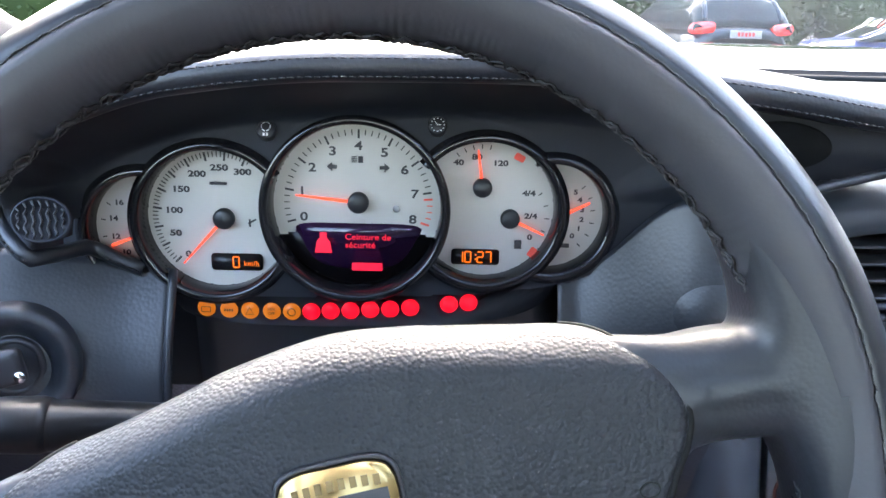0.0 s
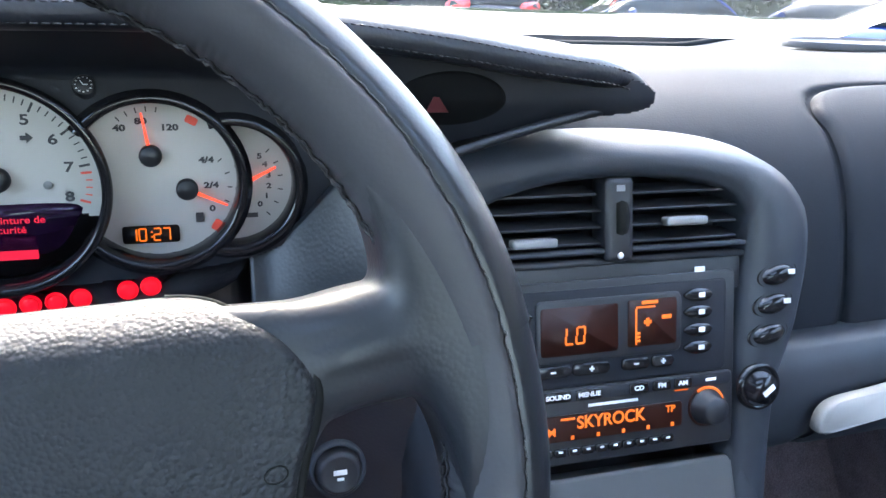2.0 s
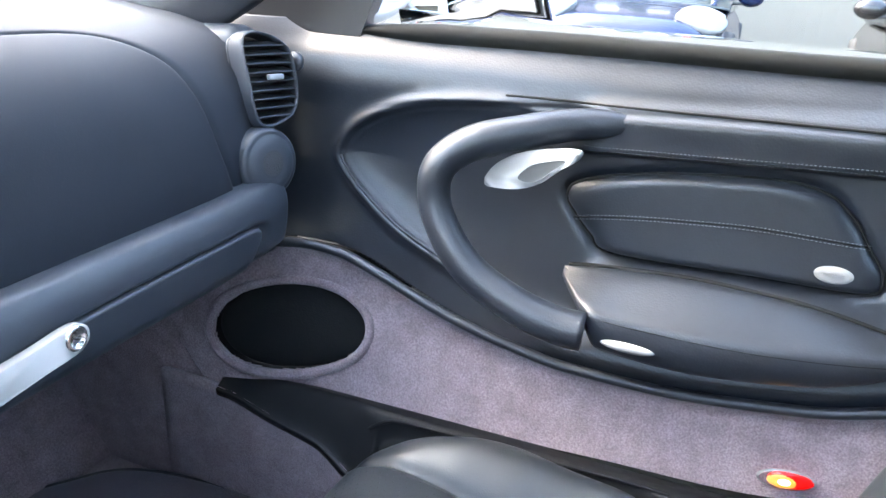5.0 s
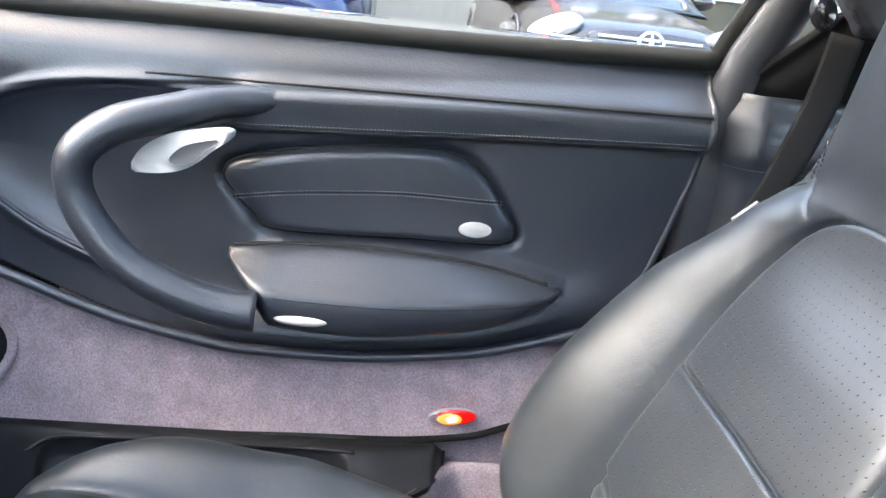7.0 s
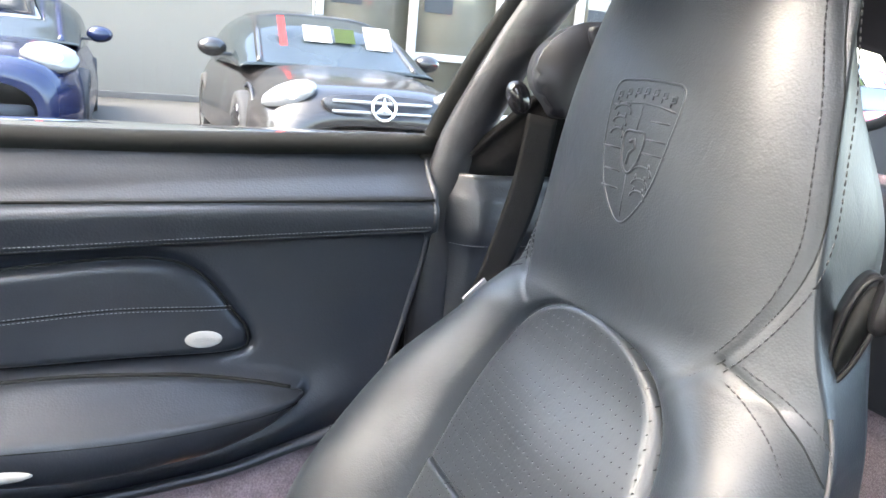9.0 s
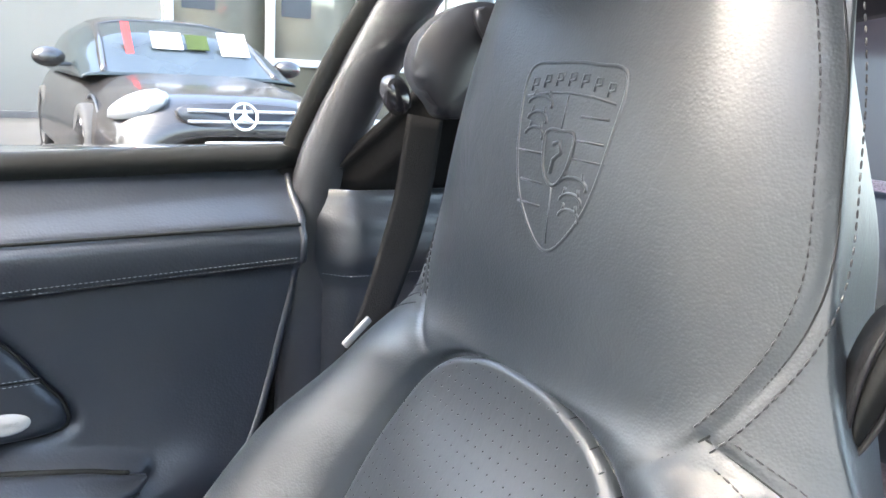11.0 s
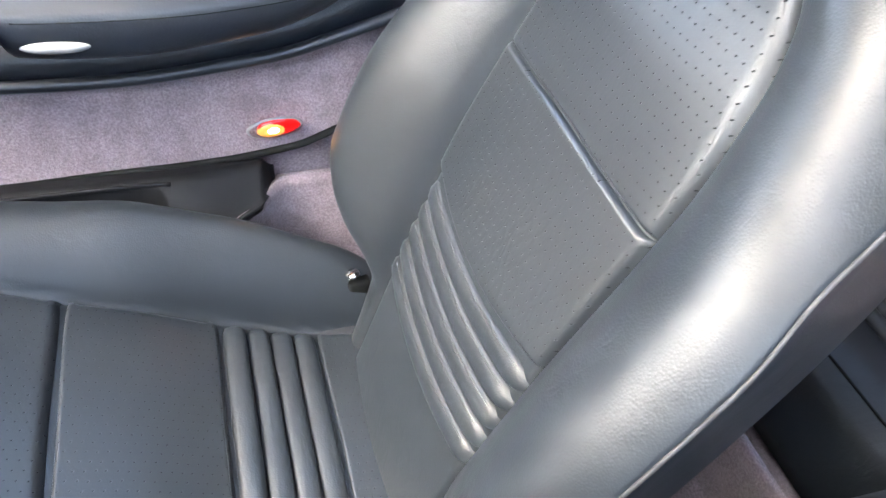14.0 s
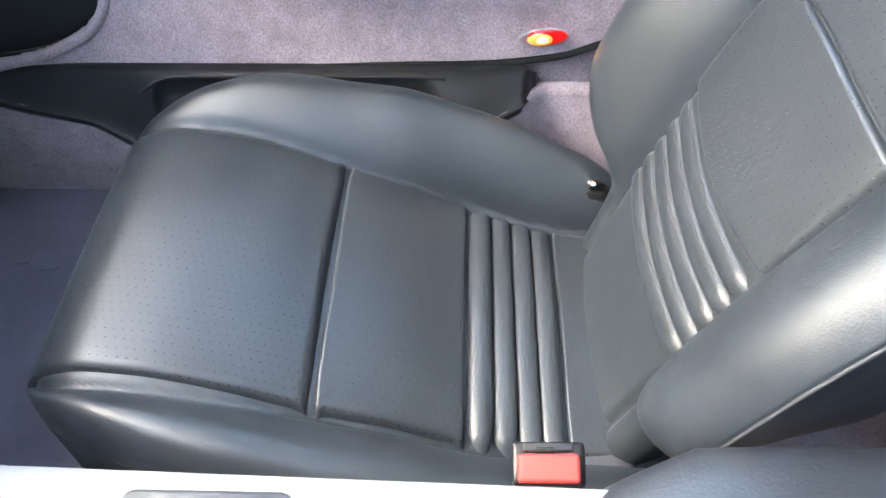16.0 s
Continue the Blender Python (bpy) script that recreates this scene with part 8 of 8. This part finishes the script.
    for fx in (0.195, 0.805):
        for sy in (-1, 1):
            wm = M @ pose(L * (fx - 0.5), sy * (W - 0.10), 0.315, 90 * sy, 0, 0) @ Matrix.Diagonal((1, 1, -1, 1))
            wh = part("wheel", lathe([(0.0, 0.02), (0.21, 0.03), (0.225, 0.09), (0.225, 0.02)], 32, wm), BLACK, car)
            part("tyre", lathe([(0.225, -0.10), (0.30, -0.105), (0.315, -0.07), (0.315, 0.07), (0.30, 0.105), (0.225, 0.10)], 40, wm), TYRE, wh)
            rim = bmesh.new()
            for k in range(7):
                b = box_bm((0.19, 0.045, 0.03), 0.006, wm @ pose(0, 0, 0, 0, 0, k * 360 / 7) @ pose(0.115, 0, 0.075))
                me = bpy.data.meshes.new("t")
                b.to_mesh(me)
                b.free()
                rim.from_mesh(me)
                bpy.data.meshes.remove(me)
            part("rim", rim, ALLOY, wh, "alloy spokes")
            part("hub_ring", lathe([(0.215, 0.07), (0.228, 0.098), (0.235, 0.09)], 36, wm), ALLOY, wh)
            part("arch", lathe([(0.0, 0.0), (0.36, 0.0), (0.365, 0.012), (0.345, 0.014)], 36, M @ pose(L * (fx - 0.5), sy * (W * (0.985 if fx < 0.5 else 0.965)), 0.33, 90 * sy, 0, 0) @ Matrix.Diagonal((1, 1, -1, 1)) @ pose(0, 0, -0.06)), BLACK, car)
    F = L / 2
    if face != "none":
        for sy in (-1, 1):
            lamp_o = spline([(-0.20, -0.03), (-0.10, 0.055), (0.06, 0.085), (0.19, 0.06), (0.20, -0.01), (0.10, -0.075), (-0.06, -0.085)], 40, closed=True)
            if face == "star":
                lm2 = M @ frame_on((F - 0.22, sy * W * 0.70, nose + 0.085), (0, -sy, 0.10), (1, sy * 0.55, 0.42))
                lo = np.array(lamp_o) * np.array((0.98, 0.95))
            else:
                lm2 = M @ frame_on((F - 0.30, sy * W * 0.70, nose + 0.105), (0, sy, -0.20), (1, sy * 0.35, 0.75))
                lo = np.array(lamp_o) * np.array((1.05, 1.45))
            hl = part("headlamp", slab(lo, -0.05, 0.035, lm2, 0.03), LENS, car, "clear glass headlamp")
            part("reflector", lathe([(0, 0.040), (0.045, 0.037), (0.062, 0.03)], 28, lm2 @ pose(0.04, 0.0, 0)), CHROME, hl)
            part("fog_lamp", lathe([(0, 0.02), (0.05, 0.016), (0.06, 0.0)], 24, M @ frame_on((F - 0.16, sy * W * 0.68, 0.33), (0, 1, 0), (1, sy * 0.5, 0))), LENS, car)
        part("plate", box_bm((0.02, 0.52, 0.115), 0.004, M @ pose(F + 0.012, 0, 0.41 if face != "star" else 0.40)), PLATE, car, "pale number plate")
        bars([(M @ frame_on((F + 0.024, 0.06 * k - 0.12, 0.405), (0, 1, 0), (1, 0, 0)), 0.04, 0.06) for k in range(5)], REDINK if face == "star" else BLACK, car, "plate_marks", 0.002)
        part("lower_intake", slab(rounded(1.05, 0.13, 0.05), -0.06, 0.012, M @ frame_on((F - 0.03, 0, 0.30), (0, 1, 0), (1, 0, 0))), BLACK, car)
        if face == "star":
            g = part("grille", slab(spline([(-0.40, 0.055), (0, 0.085), (0.40, 0.055), (0.37, -0.04), (0.22, -0.075), (0, -0.085), (-0.22, -0.075), (-0.37, -0.04)], 60, closed=True), -0.08, 0.01, M @ frame_on((F - 0.045, 0, nose + 0.045), (0, 1, 0), (1, 0, 0.25)), 0.01), BLACK, car, "black radiator grille")
            for k in (-1, 1):
                part("slat", box_bm((0.02, 0.72, 0.022), 0.005, M @ pose(F - 0.028, 0, nose + 0.045 + 0.035 * k)), ALLOY, g)
            sm2 = M @ frame_on((F - 0.012, 0, nose + 0.045), (0, 1, 0), (1, 0, 0.2))
            tube("emblem_ring", [tuple(sm2 @ Vector((0.085 * math.cos(a), 0.085 * math.sin(a), 0.01))) for a in np.linspace(0, 2 * math.pi, 32, endpoint=False)], 0.012, CHROME, g, closed=True, seg=8, up=(1, 0, 0))
            for a in (90, 210, 330):
                part("emblem_bar", slab([(0.0, -0.018), (0.08, 0), (0.0, 0.018)], 0.0, 0.02, sm2 @ pose(0, 0, 0, 0, 0, a)), CHROME, g, smooth=False)
        else:
            part("hood_seam", tube_bm([(M @ Vector((F - 0.42, y, nose + 0.185 + 0.02 * (1 - (y / 0.5) ** 2)))) for y in np.linspace(-0.5, 0.5, 20)], 0.004), BLACK, car)
        ws_m = M @ frame_on((L * (c1 - 0.11 - 0.5), 0, belt + 0.20), (0, 1, 0), (1, 0, 0.95))
        for x, w, h, mt in ((0.42, 0.24, 0.26, WHITEFRAME), (-0.12, 0.24, 0.18, WHITEFRAME), (0.12, 0.18, 0.16, LEAF), (-0.42, 0.06, 0.34, BUCKLE_RED)):
            part("paper_sign", box_bm((w, h, 0.004), 0, ws_m @ pose(x if face == "star" else -x, 0.02, 0.05)), mt, car, "sale sheet behind the windscreen", smooth=False)
    if rear:
        B = -L / 2
        for sy in (-1, 1):
            part("tail_lamp", slab(spline([(-0.20, -0.07), (-0.19, 0.05), (-0.05, 0.085), (0.17, 0.08), (0.18, -0.05), (0.02, -0.085)], 30, closed=True), -0.10, 0.045, M @ frame_on((B + 0.13, sy * W * 0.74, belt - 0.02), (0, -sy, 0), (-1, sy * 0.45, 0.1)), 0.02), TAIL, car, "red tail lamp")
        part("plate", box_bm((0.02, 0.52, 0.12), 0.004, M @ pose(B - 0.01, 0, belt - 0.10)), PLATE, car, "pale number plate")
        bars([(M @ frame_on((B - 0.022, 0.06 * k - 0.12, belt - 0.10), (0, -1, 0), (-1, 0, 0)), 0.04, 0.06) for k in range(5)], BUCKLE_RED, car, "plate_marks", 0.002)
        part("bumper", box_bm((0.20, W * 1.86, 0.22), 0.08, M @ pose(B + 0.10, 0, 0.42), 4), P, car, "painted bumper")
        part("trim_strip", box_bm((0.03, W * 1.4, 0.03), 0.01, M @ pose(B - 0.005, 0, 0.50)), BLACK, car)
        part("exhaust", lathe([(0.04, -0.05), (0.045, 0.05), (0.035, 0.05)], 16, M @ pose(B - 0.01, W * 0.5, 0.25, 0, -90, 0)), CHROME, car)
    return car


def tube_bm(path, r):
    me = tube_mesh("t", [tuple(p) for p in path], r, BLACK, seg=6)
    bm = bmesh.new()
    bm.from_mesh(me)
    bpy.data.meshes.remove(me)
    return bm


parked_car("blue_roadster", "parked dark blue roadster with pale headlamps on the forecourt", (9.16, 1.06, 0.07), 180, (0.006, 0.011, 0.038), 4.32, 1.78, 1.27, 0.70, 0.84, 0.62, (0.20, 0.71), "oval")
parked_car("grey_roadster", "parked dark grey roadster with a round chrome emblem", (7.55, -1.76, 0.07), 180, (0.016, 0.0145, 0.014), 4.10, 1.79, 1.27, 0.70, 0.84, 0.57, (0.16, 0.71), "star")
parked_car("red_car", "parked red car behind the showroom forecourt", (6.4, -6.2, 0.07), 180, (0.40, 0.01, 0.012), 4.2, 1.75, 1.35, 0.74, 0.88, 0.60, (0.24, 0.82), "oval")
parked_car("dark_estate", "parked dark blue-grey estate car seen from behind", (4.76, 15.2, 0.05), 95, (0.016, 0.022, 0.030), 4.7, 1.80, 1.52, 0.86, 0.98, 0.70, (0.02, 0.74), rear=True)
parked_car("blue_hatchback", "parked dark blue car with pale bonnet reflections", (8.6, 14.2, 0.0), 170, (0.020, 0.040, 0.16), 4.3, 1.76, 1.42, 0.80, 0.92, 0.62, (0.14, 0.80), "oval")
parked_car("blue_saloon", "parked blue saloon seen from behind", (12.6, 13.6, 0.0), 100, (0.02, 0.045, 0.17), 4.5, 1.8, 1.45, 0.82, 0.95, 0.66, (0.03, 0.78), rear=True)
parked_car("dark_saloon", "parked dark saloon with alloy wheels", (15.8, 11.0, 0.0), 150, (0.02, 0.022, 0.026), 4.6, 1.8, 1.44, 0.82, 0.94, 0.66, (0.10, 0.82), "oval")
parked_car("white_car", "parked white car seen from behind", (-0.55, 15.0, 0.0), 82, (0.62, 0.63, 0.64), 4.4, 1.78, 1.40, 0.80, 0.92, 0.64, (0.04, 0.78), rear=True)
parked_car("silver_car", "parked silver car beside the hedge", (-3.6, 13.8, 0.0), 95, (0.42, 0.43, 0.44), 4.4, 1.78, 1.42, 0.80, 0.92, 0.64, (0.04, 0.78), rear=True)


# hedge and trees across the car park
def leafy(name, label, category, at, size, count, material, seed, kind="", trunk=0.0):
    rng = np.random.default_rng(seed)
    t = thing(name, label, category, at=at, kind=kind)
    n = count
    d = rng.normal(size=(n, 3))
    d /= np.linalg.norm(d, axis=1)[:, None]
    r = rng.random(n) ** 0.35
    lump = 1 + 0.28 * np.sin(d[:, 0] * 5 + seed) * np.sin(d[:, 1] * 4 + 1) + 0.2 * np.sin(d[:, 2] * 7 + seed)
    c = d * (r * lump)[:, None] * np.array(size) / 2 + np.array(at) + np.array((0, 0, size[2] / 2 + trunk))
    s = rng.uniform(0.05, 0.12, n)
    a1 = rng.normal(size=(n, 3))
    a1 /= np.linalg.norm(a1, axis=1)[:, None]
    a2 = np.cross(a1, rng.normal(size=(n, 3)))
    a2 /= np.linalg.norm(a2, axis=1)[:, None]
    V = np.stack([c - a1 * s[:, None], c + a2 * s[:, None] * 0.5, c + a1 * s[:, None], c - a2 * s[:, None] * 0.5], 1).reshape(-1, 3)
    V[:, 2] = np.maximum(V[:, 2], 0.02)
    F = [(4 * i, 4 * i + 1, 4 * i + 2, 4 * i + 3) for i in range(n)]
    attach("crown", mesh_from("crown", V, F, material, False), t)
    cx, cy, cz = np.array(at) + np.array((0, 0, size[2] / 2 + trunk))
    core = lambda u, v: (cx + 0.40 * size[0] * np.sin(v) * np.cos(u) * (1 + 0.16 * np.sin(3 * u + seed)), cy + 0.40 * size[1] * np.sin(v) * np.sin(u), np.maximum(0.01, cz + 0.44 * size[2] * np.cos(v) * (1 + 0.12 * np.sin(4 * u + seed))))
    sheet("inner_foliage", core, np.linspace(0, 2 * np.pi, 33), np.linspace(0.05, np.pi - 0.05, 17), material, t, "dense shaded inner leaves")
    base = np.array(at)
    tube("trunk", [tuple(base + np.array((0.05 * k, 0, k * (trunk + size[2] * 0.5) / 6))) for k in range(7)], np.linspace(0.16, 0.05, 7), BARK, t, seg=8)
    for k in range(5):
        a = k * 1.256
        top = base + np.array((0, 0, trunk + size[2] * 0.25))
        tube("limb", [tuple(top), tuple(top + np.array((math.cos(a) * size[0] * 0.16, math.sin(a) * size[1] * 0.16, size[2] * 0.12))), tuple(top + np.array((math.cos(a) * size[0] * 0.32, math.sin(a) * size[1] * 0.3, size[2] * 0.30)))], [0.07, 0.05, 0.02], BARK, t, seg=6)
    return t


for i in range(13):
    x = -14 + 3.6 * i
    leafy("hedge_bush", "tall uneven green hedge bush behind the parked cars", "bush", (x + random.uniform(-0.5, 0.5), 20.5 + random.uniform(-0.8, 0.8) - 0.10 * max(0, x - 10), 0), (4.6, 2.6, 3.2 + random.uniform(-0.5, 1.2)), 5200, LEAF if i % 3 else LEAF2, 10 + i)
for i, (x, y, h) in enumerate(((-8, 25, 8), (2, 27, 9), (11, 25, 8.5), (21, 23, 9), (28, 16, 8), (-16, 24, 9))):
    leafy("tree", "broad green tree behind the car park", "tree", (x, y, 0), (7.0, 6.0, h), 9000, LEAF2 if i % 2 else LEAF, 40 + i, trunk=1.2)
mast = tagged(attach("lamp_post", tube_mesh("lamp_post", [(2.2, 18.5, 0), (2.2, 18.5, 6.5)], 0.07, WHITEFRAME, seg=12), None), "pale grey lamp post by the hedge", "lamp post")

# ---- the car's own nose and mirror ----
cowl = thing("windscreen_cowl", "black plastic cowl and wipers below the windscreen", "cowl", kind="structure")
sheet("cowl_panel", lambda u, v: (u, 1.06 + 0.22 * v, 0.968 + 0.012 * smooth01((u - 0.78) / 0.14) + 0.030 * np.sin(np.pi * v) - 0.008 * v * ((u - 0.37) / 0.6) ** 2), np.linspace(-0.34, 1.06, 30), np.linspace(0, 1, 12), COWL, cowl, thick=0.01)
tube("screen_seal", [(x, 1.062, float(dash_point(np.array(x), np.array(0.0))[2]) + 0.002) for x in np.linspace(-0.29, 1.03, 60)], 0.005, RUBBER, cowl, "black rubber seal of the windscreen", seg=8)
tube("wiper", spline([(0.10, 1.14, 0.992), (0.40, 1.12, 1.000), (0.72, 1.10, 0.998), (0.92, 1.09, 0.992)], 30), 0.009, RUBBER, cowl, seg=8)
tube("wiper_arm", spline([(0.62, 1.22, 0.985), (0.56, 1.16, 1.000), (0.50, 1.125, 1.004)], 12), 0.010, BLACK, cowl, seg=8)
nose_ = thing("front_bonnet", "the car's own white bonnet and wings", "bonnet", kind="structure")
WPAINT = paint("white_paint", (0.24, 0.245, 0.25))
sheet("bonnet", lambda u, v: (u, 1.27 + 0.95 * v, 0.895 - 0.20 * v - 0.13 * v * v - 0.10 * ((u - 0.37) / 0.8) ** 2 * (1 + v)), np.linspace(-0.43, 1.17, 30), np.linspace(0, 1, 20), WPAINT, nose_, thick=0.01)
mr = thing("wing_mirror", "white oval wing mirror outside the passenger window", "mirror")
mm = frame_on((1.265, 0.420, 1.045), (1, 0.18, 0), (-0.12, -1, 0.04))
part("shell", lathe([(0.0, -0.075), (0.5, -0.070), (0.85, -0.045), (1.0, 0.0), (0.98, 0.012), (0.90, 0.014), (0.88, 0.004)], 44, mm @ Matrix.Diagonal((0.112, 0.072, 1, 1))), WPAINT, mr, "white mirror shell")
part("mirror_glass", lathe([(0.0, 0.004), (0.885, 0.004)], 44, mm @ Matrix.Diagonal((0.112, 0.072, 1, 1))), mat("mirror_silver", (0.9, 0.9, 0.9), 0.02, metal=1.0, vary=0, rough_vary=0), mr, "mirror glass")
tube("foot", spline([(1.12, 0.46, 0.985), (1.16, 0.45, 0.99), (1.20, 0.44, 1.01)], 12), 0.022, WPAINT, mr, seg=12, squash=(1.4, 0.8))
part("skin", box_bm((0.05, 1.6, 0.42), 0.02, pose(1.17, -0.05, 0.73)), WPAINT, nose_)
